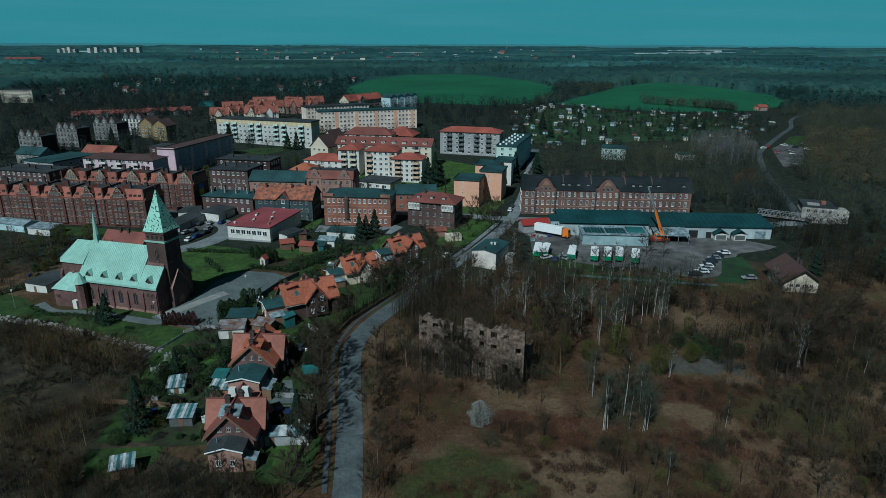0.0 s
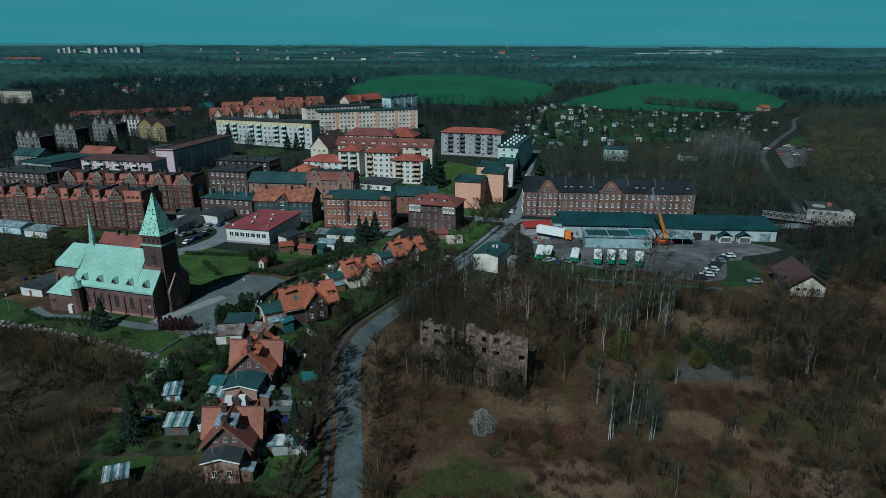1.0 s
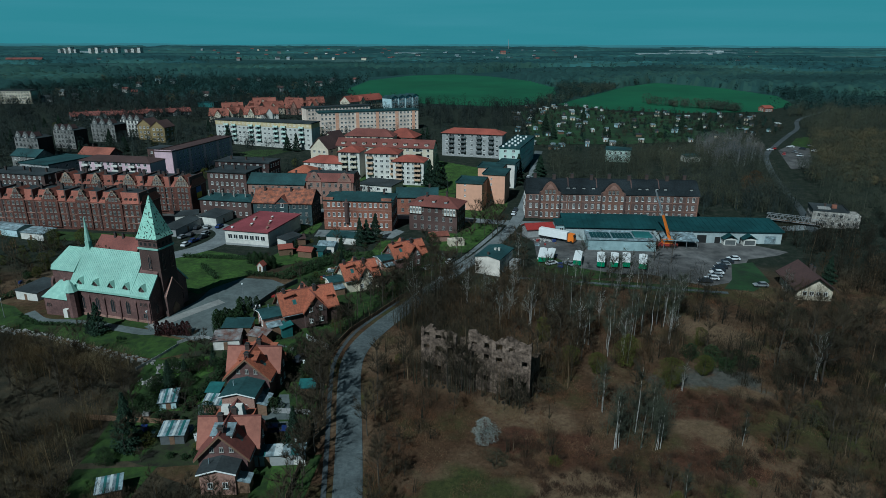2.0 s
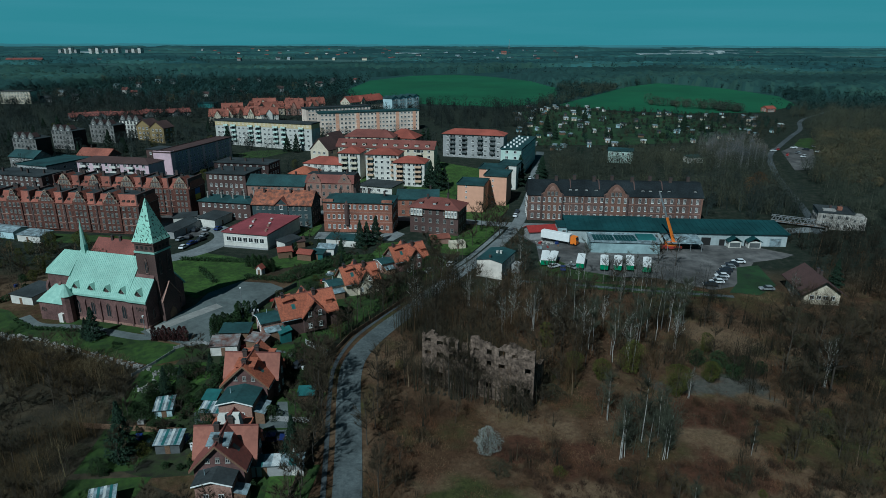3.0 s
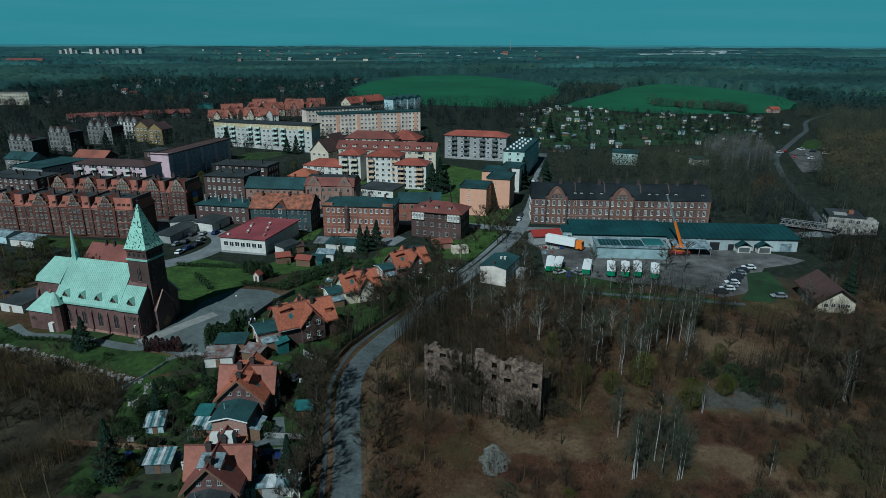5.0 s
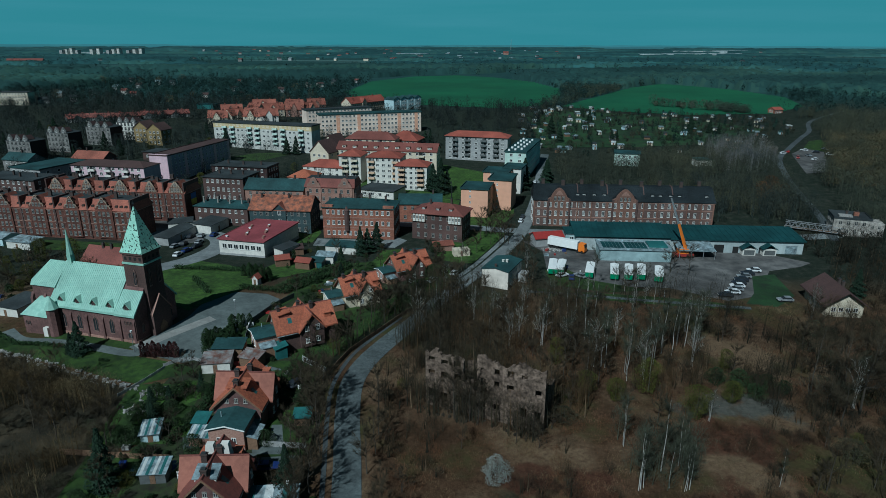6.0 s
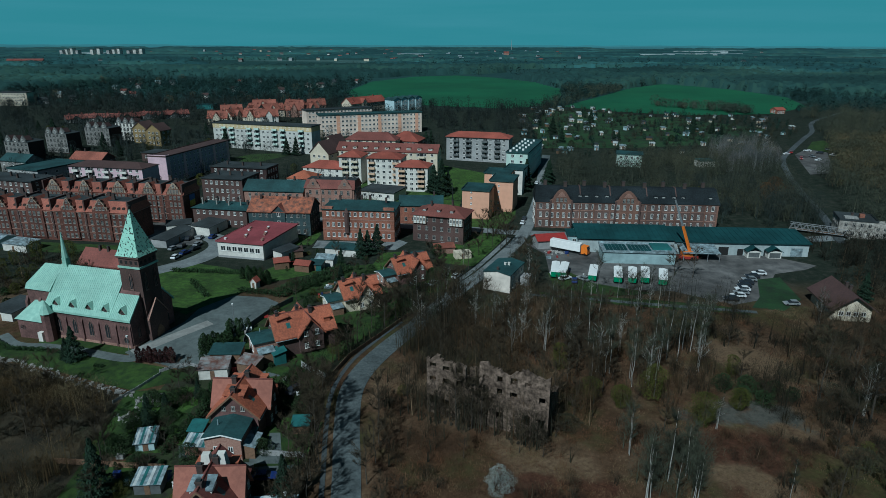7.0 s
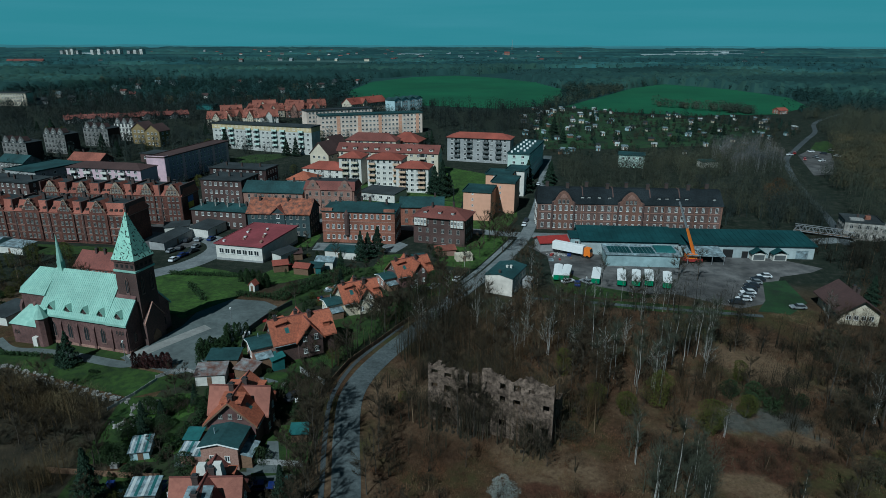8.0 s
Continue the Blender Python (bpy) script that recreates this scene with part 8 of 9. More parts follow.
# ---- planting ----
# single trees and shrubs with a known place
for x, y, s in ((-85.4, 142.6, 0.72), (-87.2, 142.6, 0.5)):
    plant("fir", x, y, s)
for x, y, s in ((-58.2, 101.6, 0.95), (-27.3, 100.2, 0.85), (-31, 218.6, 0.8), (-26, 225, 0.85), (-29, 222, 0.75), (-8, 313, 1.25), (-4, 309, 1.2), (-1, 312, 1.0), (36, 316, 1.0), (38, 322, 1.0), (50, 330, 1.0), (52, 338, 1.0),
                (118, 183, 0.8), (139, 183, 1.1), (146, 190, 1.0), (-33, 190, 0.7), (75, 471, 1.1), (180, 480, 1.1), (190, 470, 0.9), (-36, 208, 0.6), (-100, 396, 0.9), (-94, 395, 0.8)):
    plant("fir", x, y, s)
for i in range(7):
    plant("purple", -70.3 + i * 1.25, 141.4 + 0.2 * (i % 2), 0.95, "purple shrubs by the forecourt")
for i in range(12):
    plant("column", -57.6 + (i % 6) * 1.1, 145.4 + (i // 6) * 1.6, 0.95, "thujas by the forecourt")


def hedge_row(pts, width, height, label, seed, leaf="hedge"):
    """A clipped hedge along a line: woody core and many leaf clumps."""
    rng = random.Random(seed)
    e = thing("hedge", pts[0][0], pts[0][1], label=label, category="hedge")
    o = Vector((pts[0][0], pts[0][1], terr(*pts[0])))
    core, lv = bmesh.new(), bmesh.new()
    for (ax, ay), (bx, by) in zip(pts, pts[1:]):
        n = max(1, int(math.hypot(bx - ax, by - ay) / 0.8))
        for i in range(n):
            x, y = ax + (bx - ax) * i / n, ay + (by - ay) * i / n
            p = Vector((x, y, terr(x, y))) - o
            tube(core, p, p + Vector((rng.uniform(-.2, .2), rng.uniform(-.2, .2), height * 0.8)), 0.08, 0.03, 4)
            hh = height * rng.uniform(0.85, 1.15)
            for k in range(60):
                c = p + Vector((rng.uniform(-.6, .6), rng.uniform(-.6, .6), 0)) * width + Vector((0, 0, hh * rng.random() ** 0.7))
                u = Vector((rng.uniform(-1, 1), rng.uniform(-1, 1), rng.uniform(-1, 1))).normalized() * 0.24
                w = Vector((rng.uniform(-1, 1), rng.uniform(-1, 1), rng.uniform(-1, 1))).normalized() * 0.26
                lv.faces.new([lv.verts.new(q) for q in (c - u * 1.2, c + w, c + u * 1.2)])
    part("stem", core, M["bark"], e)
    part("crown", lv, M[leaf], e)


hedge_row([(-47.4, 178.5), (-32, 206.5)], 1.6, 1.8, "long dark clipped evergreen hedge", 3)
hedge_row([(-49.6, 180.5), (-35, 207.5)], 1.6, 2.2, "second long clipped evergreen hedge", 4)
hedge_row([(-77, 189), (-68, 176)], 1.4, 1.2, "low hedge across the lawn", 5)
hedge_row([(-111.5, 153.0), (-104, 147.8), (-96, 146.6), (-88, 145.0)], 0.8, 0.8, "low hedge along the church path", 6)
hedge_row([(-60, 181), (-52, 180), (-48, 178.4)], 1.4, 1.5, "dark hedge behind the forecourt", 7)
hedge_row([(-50, 127), (-50, 121), (-53, 112)], 1.2, 1.4, "clipped hedge beside the cottage garden", 8)
hedge_row([(-34, 126.5), (-28.5, 126.5)], 1.0, 1.6, "hedge of slim conifers in the garden", 9)
hedge_row([(-88, 201), (-64, 198)], 1.2, 1.3, "hedge behind the back lawn", 10)
hedge_row([(-130, 160), (-120, 171), (-112, 178)], 1.2, 1.6, "dark hedge beside the white garage", 11)
for i in range(20):
    t = i / 19
    plant("column", -63.5 + 8 * t + (i % 2), 193.5 - 6 * t + 1.5 * (i % 3), 0.85, "tall garden thujas")
for x, y in ((-78.5, 139.5), (-77.6, 139.4), (-79.3, 139.8)):
    plant("hedge", x, y, 0.35, "round flower bed")
plant("blossom", 7.2, 103.9, 1.0)
for x, y, q in ((-58, 119, 0.42), (-59.5, 122, 0.5), (-57, 124.5, 0.42), (-52.5, 129.5, 0.36)):
    plant("fir", x, y, q, "dark garden conifers")
for i in range(14):
    plant("column", -52.8 + plant_rng.uniform(-2.5, 2.5), 146.5 + i * 0.9, plant_rng.uniform(0.5, 0.9), "garden thujas")
for x, y, q in ((-55.6, 122, 0.6), (-60.8, 118.6, 0.55), (-56.4, 127, 0.6), (-54, 118.5, 0.5), (62, 134, 0.7), (65, 132.5, 0.75), (60, 131, 0.65), (68, 134, 0.6), (57.5, 135.5, 0.7), (63.5, 129.5, 0.6), (70.5, 131.5, 0.5)):
    plant("evergreen", x, y, q, "dark green bushes")
plant("blossom", -92.5, 92, 0.95)
plant("blossom", -89, 94.5, 0.8)
for x, y, s in ((48.5, 122.5, 0.85), (41.8, 131.5, 0.95), (28.5, 131, 0.85), (34, 128.5, 0.8), (58, 128, 0.7), (62, 141, 0.6), (24, 143, 0.9)):
    plant("bud", x, y, s)
for x, y in ((32.4, 142), (34.3, 142), (38.5, 136.1), (42.3, 137.6), (44.5, 139), (55.1, 142.2), (52, 147), (57, 152), (47.8, 150),
             (29, 152), (24, 158), (13, 160), (8, 158), (19, 166), (30, 162), (60, 160), (65, 163), (-4, 163), (2, 172), (82, 126)):
    plant("birch", x, y, 0.95, "birches on the waste ground")
for x, y, q in ((31.4, 102.1, 0.95), (31.9, 102.6, 0.8), (36.5, 106.9, 0.95), (36.5, 102.6, 0.7), (40.1, 108.4, 0.9), (40.9, 108.8, 0.85), (39.0, 101.9, 0.7), (39.8, 102.3, 0.6), (55.4, 103.1, 0.55), (31.8, 113.8, 0.9), (38.1, 86.1, 0.7), (30.6, 139.5, 1.0), (35.0, 141.6, 1.05), (39.0, 139.0, 1.0), (42.3, 136.6, 1.05), (46.5, 143, 1.0), (50, 148, 1.05), (55.8, 153.7, 1.1), (58.5, 151, 1.0), (61.5, 155.4, 1.1), (44, 152, 1.0), (37, 150, 1.05), (26.5, 146, 1.0)):
    plant("slim_birch", x, y, q, "birches on the waste ground")
for x, y in ((9, 152), (14, 150), (17, 156), (22, 152), (27, 148), (33, 154), (36, 158), (11, 165), (26, 168), (33, 166), (6, 166), (20, 174), (29, 176), (40, 152), (-8, 158), (-5, 154)):
    plant("birch", x, y, 0.9, "birches behind the ruin")
for x, y, s in ((-24.8, 149.5, 0.8), (-23, 153, 0.75), (-17, 160, 0.7), (19.5, 239, 1.0), (14, 243, 1.0), (16.5, 247, 0.95), (71, 203, 0.9), (76, 201, 0.8), (-20, 164, 0.7), (-27, 146, 0.7), (21.5, 232, 0.9)):
    plant("bare", x, y, s)
for x, y, q in ((17.7, 227.1, 0.95), (20.2, 233.4, 1.0), (14.9, 231.9, 0.9), (9.5, 222, 0.8), (5.4, 206.5, 0.75), (11.5, 238, 0.85)):
    plant("bare", x, y, q, "trees at the street corner")
for i in range(17):
    y = 82 + i * 3.1
    plant("bare", -24.6 + plant_rng.uniform(-1.3, 0.8) - (y > 118) * 1.5, y, plant_rng.uniform(0.65, 0.95), "trees along the lane")
for i in range(9):
    plant("bare", -11.6 + plant_rng.uniform(-0.6, 0.8) - (i > 3) * 3, 84 + i * 5.4, plant_rng.uniform(0.55, 0.8), "trees along the lane")


def scatter(zone, n, kinds, gap, lo, hi, group, seed, open_spots=(), areas=("pavement", "yard", "lawn", "field")):
    """Plants n times within an outline, kept off buildings, roads and open spots (x, y, radius)."""
    rng = random.Random(seed)
    xs, ys = [p[0] for p in zone], [p[1] for p in zone]
    done = tries = 0
    while done < n and tries < n * 30:
        tries += 1
        x, y = rng.uniform(min(xs), max(xs)), rng.uniform(min(ys), max(ys))
        if not inside(zone, x, y) or any((x - a) ** 2 + ((y - b) * 1.2) ** 2 < r * r for a, b, r in open_spots) or not is_free(x, y, gap, areas):
            continue
        plant(kinds[rng.randrange(len(kinds))], x, y, rng.uniform(lo, hi), group)
        done += 1


HOUSE_FRONT = ((14, 182, 6), (12, 176, 5), (15, 188, 6))
OPEN = ((22, 87, 10), (8, 86, 13), (10, 110, 8), (27, 113, 6), (68, 147, 8), (58, 125, 7), (48, 107, 7), (66, 90, 6), (86, 168, 8), (0, 98, 7), (40, 126, 4))
scatter([(-12, 150), (-6, 138), (16, 128), (26, 120), (36, 138), (36, 176), (26, 184), (4, 186), (-4, 172)], 90, ("bare", "bare", "thicket"), 0.6, 0.6, 0.95, "thicket round the ruin", 1, HOUSE_FRONT)
scatter([(-8, 129), (-2, 122), (15, 112), (22, 114), (18, 118), (-4, 132)], 7, ("bare", "thicket", "thicket"), 0.5, 0.4, 0.6, "thicket round the ruin", 17)
scatter([(30, 120), (110, 120), (118, 165), (84, 176), (60, 186), (36, 186), (30, 150)], 38, ("bare", "thicket", "birch", "thicket"), 1.0, 0.5, 0.85, "waste ground trees", 2, OPEN)
scatter([(-10, 86), (110, 80), (112, 122), (24, 122), (-6, 134), (-15, 145), (-15, 120)], 40, ("thicket", "thicket", "bare", "thicket", "budbush"), 0.8, 0.35, 0.75, "waste ground scrub", 3, OPEN)
scatter([(62, 82), (112, 80), (120, 165), (100, 168), (70, 140)], 40, ("bare", "thicket", "thicket"), 0.8, 0.5, 0.8, "waste ground trees", 4, OPEN)
scatter([(-125, 139), (-108, 138), (-80, 131), (-64, 126), (-62, 112), (-66, 98), (-60, 80), (-112, 80), (-125, 110)], 80, ("bare", "thicket", "bare"), 0.8, 0.45, 0.85, "wood below the church", 5)
scatter([(-122, 136), (-80, 130), (-66, 122), (-64, 96), (-60, 80), (-112, 80)], 46, ("greyleaf", "thicket", "greyleaf", "bare"), 0.6, 0.5, 1.0, "shrubs below the church", 25)
scatter([(-62, 98), (-54, 82), (-30, 80), (-28, 92), (-45, 90)], 24, ("bare", "thicket", "thicket"), 0.8, 0.45, 0.7, "scrub by the cottages", 6)
scatter([(-64, 128), (-56, 132), (-29, 126), (-28, 148), (-40, 168), (-30, 185), (-12, 200), (8, 226), (-10, 222), (-40, 190), (-52, 178), (-48, 150), (-62, 136)], 60, ("thicket", "bare", "budbush", "evergreen", "column", "hedge"), 0.8, 0.4, 0.7, "garden trees", 7, (), ("pavement", "yard"))
scatter([(-60, 132), (-64, 100), (-28, 92), (-28, 134)], 36, ("hedge", "budbush", "thicket", "evergreen", "column"), 0.6, 0.4, 0.8, "garden shrubs", 8, (), ("pavement", "yard"))
scatter([(-36, 100), (-27.5, 99), (-28, 140), (-22, 153), (-36, 140)], 36, ("evergreen", "thicket", "hedge", "bare", "thicket"), 0.5, 0.45, 0.8, "garden shrubs", 18, (), ("pavement", "yard"))
scatter([(-62, 96), (-50, 97), (-50, 128), (-56, 134), (-64, 128)], 34, ("evergreen", "thicket", "hedge", "bare", "thicket"), 0.5, 0.4, 0.75, "garden shrubs", 19, (), ("pavement", "yard"))
for x, y, q in ((0.4, 121.8, 0.80), (3.4, 121.0, 0.95), (5.0, 119.9, 0.8), (-3.6, 124.0, 0.60)):
    plant("bare", x, y, q, "thicket round the ruin")
scatter([(-12, 172), (-6, 186), (10, 186), (28, 186), (28, 196), (24, 222), (32, 240), (20, 236), (4, 206)], 14, ("bare", "thicket", "birch"), 0.8, 0.5, 0.8, "trees by the bend", 9, HOUSE_FRONT)
scatter([(-150, 170), (-118, 168), (-100, 175), (-72, 182), (-92, 205), (-108, 212), (-160, 222)], 40, ("bare", "budbush", "bud", "hedge", "column"), 1.0, 0.5, 0.8, "trees behind the church", 10)
scatter([(-56, 186), (-30, 192), (-18, 222), (-26, 232), (-60, 232), (-60, 212)], 26, ("hedge", "column", "budbush", "bare"), 0.8, 0.4, 0.7, "trees among the garden sheds", 11, (), ("pavement", "yard"))
scatter([(-260, 250), (-190, 250), (-110, 300), (-60, 250), (20, 255), (20, 300), (-50, 345), (-120, 360), (-260, 350)], 26, ("fir", "bud", "column"), 1.2, 0.5, 0.9, "town evergreens", 12)
scatter([(-290, 330), (-150, 380), (-100, 400), (40, 390), (40, 460), (-60, 450), (-160, 470), (-300, 470)], 46, ("fir", "fir", "bud"), 1.2, 0.6, 1.0, "town evergreens", 13)
scatter([(58, 176), (66, 186), (38, 190), (34, 186)], 12, ("birch", "birch"), 0.8, 0.5, 0.8, "trees by the depot", 14, (), ("yard",))
scatter([(70, 400), (190, 420), (255, 500), (200, 545), (110, 600), (66, 580)], 16, ("fir", "evergreen", "column"), 1.0, 0.5, 0.9, "allotment evergreens", 20, (), ("yard",))
scatter([(-36, 142), (-27, 146), (-11, 172), (3, 196), (-6, 202), (-22, 178), (-34, 158)], 26, ("bare", "bare", "evergreen", "thicket", "bare"), 0.6, 0.55, 0.95, "trees between the cottages and the lane", 26, (), ("pavement", "yard"))
scatter([(62, 82), (112, 80), (120, 160), (95, 165), (70, 130)], 34, ("greyleaf", "greyleaf", "bare", "thicket"), 0.6, 0.8, 1.4, "shrubs on the waste ground", 27, OPEN)
for x, y, q in ((9.0, 97.5, 0.9), (30, 96, 0.8), (50, 96, 0.9), (22, 121, 0.9), (86, 150, 1.1), (92, 158, 1.2)):
    plant("greyleaf", x, y, q, "shrubs on the waste ground")
for x, y in ((146, 298), (153, 300), (153, 306), (154, 294)):
    plant("rust", x, y, 0.9)
for x, y, s in ((-118, 215, 0.8), (-132, 219, 0.9), (-138, 212, 0.9), (-64, 428, 1.0), (-128, 190, 0.8), (113, 296, 0.9), (116, 300, 0.8)):
    plant("bud", x, y, s)


# ---- woods, undergrowth and far country, uncountable ----
def stuff(name, V, F, material, label, category, tones=None):
    me = bpy.data.meshes.new(name)
    me.from_pydata(V, [], F)
    if tones:
        me.attributes.new("tone", "FLOAT", "FACE").data.foreach_set("value", tones)
    me.materials.append(material)
    return tagged(new(name, me), label=label, category=category, kind="stuff")


def in_fields(x, y):
    return any(c == "field" and inside(o, x, y) for c, o in AREAS)


def wood(name, zone, n, seed, slivers, size, material, label, gap=2.0, hmin=7, hmax=13, pale=0.12, keep=None, wide=0.3, thin=0.11, areas=("field", "yard", "lawn", "pavement"), open_spots=(), stems=2, shell=False):
    """Many leafless trees: a thin stem and a haze of upright twig slivers each."""
    rng = random.Random(seed)
    V, F, tones = [], [], []
    xs, ys = [p[0] for p in zone], [p[1] for p in zone]
    done = tries = 0
    while done < n and tries < n * 6:
        tries += 1
        x, y = rng.uniform(min(xs), max(xs)), rng.uniform(min(ys), max(ys))
        if not inside(zone, x, y) or (keep and not keep(x, y, rng)) or (gap and not is_free(x, y, gap, areas)) or any((x - a) ** 2 + (y - b) ** 2 < q * q for a, b, q in open_spots):
            continue
        done += 1
        z0, h = terr(x, y) - 0.3, rng.uniform(hmin, hmax)
        r = h * rng.uniform(wide * 0.75, wide * 1.15)
        tone = min(1.0, max(0.0, rng.gauss(0.36, 0.22) + 0.5 * noise.noise(Vector((x * 0.02, y * 0.02, 9.1)))))
        w = (0.10 if y < 240 else 0.17) if size < 1.2 else 0.3
        for q in range(stems):
            k = len(V)
            sx, sy = x + rng.uniform(-.3, .3) * r * (stems > 1), y + rng.uniform(-.3, .3) * r * (stems > 1)
            V += [(sx - w, sy, z0), (sx + w, sy, z0), (sx + rng.uniform(-.5, .5), sy, z0 + h * 0.9)]
            F.append((k, k + 1, k + 2))
            tones.append(1.0 if rng.random() < pale else tone)
        for i in range(slivers):
            a, t = rng.uniform(0, 6.283), rng.random() ** 0.8
            rr = r * math.sqrt(max(0.05, 1 - (1.6 * t - 0.75) ** 2)) * rng.random() ** (0.25 if shell else 0.5)
            px, py, pz = x + rr * math.cos(a), y + rr * math.sin(a), z0 + h * (0.12 + 0.78 * t)
            s = size * rng.uniform(0.6, 1.5)
            if shell:
                # faces lie along the crown's surface, so that each crown has a sunny and a shaded side
                nx, ny, nz = math.cos(a) * (1 - t * 0.5), math.sin(a) * (1 - t * 0.5), 1.5 * t - 0.2
                nv = Vector((nx + rng.uniform(-.5, .5), ny + rng.uniform(-.5, .5), nz + rng.uniform(-.3, .5))).normalized()
                tv = nv.cross(Vector((rng.uniform(-.5, .5), rng.uniform(-.5, .5), 1))).normalized()
                bv = nv.cross(tv)
                if bv.z < 0:
                    bv.negate()
                dx, dy, dz = bv.x * s, bv.y * s, bv.z * s
                ww = s * (thin if size < 1.2 else 0.36) * rng.uniform(0.6, 1.5)
                ux, uy, uz = tv.x * ww, tv.y * ww, tv.z * ww
            else:
                dx, dy, dz = (0.45 * math.cos(a) + rng.uniform(-.5, .5)) * s, (0.45 * math.sin(a) + rng.uniform(-.5, .5)) * s, s * rng.uniform(0.25, 1.1)
                ww = s * thin * rng.uniform(0.5, 1.5) if size < 1.2 else s * rng.uniform(0.22, 0.42)
                b = rng.uniform(0, 6.283)
                ux, uy, uz = ww * math.cos(b), ww * math.sin(b), 0.0
            k = len(V)
            V += [(px - ux, py - uy, pz - uz), (px + ux, py + uy, pz + uz), (px + dx, py + dy, pz + dz)]
            F.append((k, k + 1, k + 2))
            tones.append(tone)
    return stuff(name, V, F, material, label, "wood", tones)


# fine haze of smaller trees between the single ones
wood("scrub_wood", [(-12, 150), (-6, 138), (16, 128), (26, 122), (36, 138), (36, 178), (26, 186), (4, 186), (-4, 172)], 230, 51, 330, 0.9, M["scrub"], "dense leafless thicket round the ruin", 0.6, 5, 12, pale=0.04, thin=0.02, wide=0.28, open_spots=HOUSE_FRONT)
wood("scrub_wood", [(34, 124), (112, 122), (120, 165), (84, 178), (60, 188), (36, 188)], 240, 52, 300, 0.9, M["scrub"], "leafless scrub on the waste ground", 0.8, 4, 10, pale=0.04, thin=0.02, open_spots=OPEN)
wood("scrub_wood", [(-12, 84), (112, 80), (112, 124), (24, 124), (-8, 134), (-15, 140)], 190, 53, 200, 0.8, M["scrub"], "low leafless scrub above the grass", 0.8, 2, 5, pale=0.04, thin=0.02, open_spots=OPEN, wide=0.45)
wood("scrub_wood", [(-128, 139), (-108, 138), (-80, 131), (-64, 124), (-64, 98), (-58, 80), (-120, 78)], 380, 54, 330, 0.8, M["scrub_dark"], "leafless wood below the church lawn", 0.8, 3, 8, thin=0.02, pale=0.03, wide=0.5, open_spots=((-84, 112, 9), (-98, 116, 7), (-72, 116, 6), (-104, 128, 6), (-90, 100, 4)))
wood("scrub_wood", [(-29, 82), (-23, 82), (-25, 118), (-28, 138), (-22, 150), (-10, 172), (4, 200), (-4, 204), (-24, 168), (-34, 148), (-30, 120)], 150, 55, 260, 0.8, M["scrub_dark"], "leafless shrubs along the lane", 0.5, 4, 9, pale=0.04, thin=0.02)
wood("scrub_wood", [(-13, 82), (-9, 82), (-14, 125), (-14, 142), (-6, 158), (4, 178), (14, 196), (26, 232), (30, 232), (14, 186), (-2, 156), (-10, 132)], 90, 56, 200, 0.8, M["scrub"], "leafless shrubs on the roadside bank", 0.5, 3, 7, pale=0.04, thin=0.02, open_spots=HOUSE_FRONT)
wood("lane_trees", [(-15, 149), (-11, 160), (-5, 173), (3, 172), (4, 166), (-4, 155), (-11, 147)], 46, 74, 300, 0.9, M["scrub"], "tall leafless trees on the bank above the lane", 0.4, 7, 13, pale=0.08, thin=0.02, wide=0.3)
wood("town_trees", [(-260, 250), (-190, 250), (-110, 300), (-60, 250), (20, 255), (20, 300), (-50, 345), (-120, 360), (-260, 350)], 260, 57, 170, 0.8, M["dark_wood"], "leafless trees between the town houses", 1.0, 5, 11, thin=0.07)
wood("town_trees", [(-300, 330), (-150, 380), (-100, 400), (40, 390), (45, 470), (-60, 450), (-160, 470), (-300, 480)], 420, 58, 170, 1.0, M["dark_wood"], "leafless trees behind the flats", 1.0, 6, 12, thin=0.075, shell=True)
wood("town_trees", [(-150, 168), (-118, 168), (-100, 175), (-72, 182), (-92, 205), (-108, 214), (-190, 228), (-190, 180)], 110, 59, 180, 0.8, M["scrub"], "leafless garden trees behind the church", 0.8, 3, 8, thin=0.06)
wood("bridge_trees", [(108, 172), (150, 168), (172, 238), (126, 238), (127, 208), (114, 190)], 150, 60, 190, 0.9, M["scrub"], "leafless trees between the bridge and the depot", 0.8, 5, 10, thin=0.06)
wood("yard_trees", [(60, 280), (120, 274), (152, 258), (152, 330), (110, 348), (56, 340)], 190, 61, 360, 0.9, M["mid_wood"], "leafless trees behind the long tenement", 1.2, 6, 13, thin=0.05, shell=True, wide=0.36)
wood("bare_wood", [(150, 168), (240, 160), (340, 250), (430, 420), (410, 560), (300, 560), (262, 455), (235, 415), (205, 370), (185, 320), (165, 262), (172, 235)], 1150, 21, 330, 0.9, M["mid_wood"], "bare grey-brown woodland east of the road", thin=0.065, hmin=7, hmax=16, pale=0.10, shell=True, wide=0.42, stems=1)
wood("bare_wood", [(150, 258), (178, 330), (196, 372), (188, 400), (60, 372), (60, 335), (112, 345), (152, 330)], 230, 22, 420, 0.9, M["mid_wood"], "bare grey-brown trees before the allotments", thin=0.055, pale=0.12, shell=True, wide=0.42, stems=1)
ruin_ground = [(pose(-5.4, 126.7, 0, 0, 0, -21.9) @ Vector((u, v, 0))).to_2d() for u, v in ((1, 1.5), (24.5, 1.5), (24.5, 12), (1, 12))]
wood("scrub_wood", [tuple(p) for p in ruin_ground], 60, 67, 300, 0.9, M["scrub"], "leafless trees grown up inside the ruin", 0, 9, 14, pale=0.04, thin=0.02, wide=0.3)
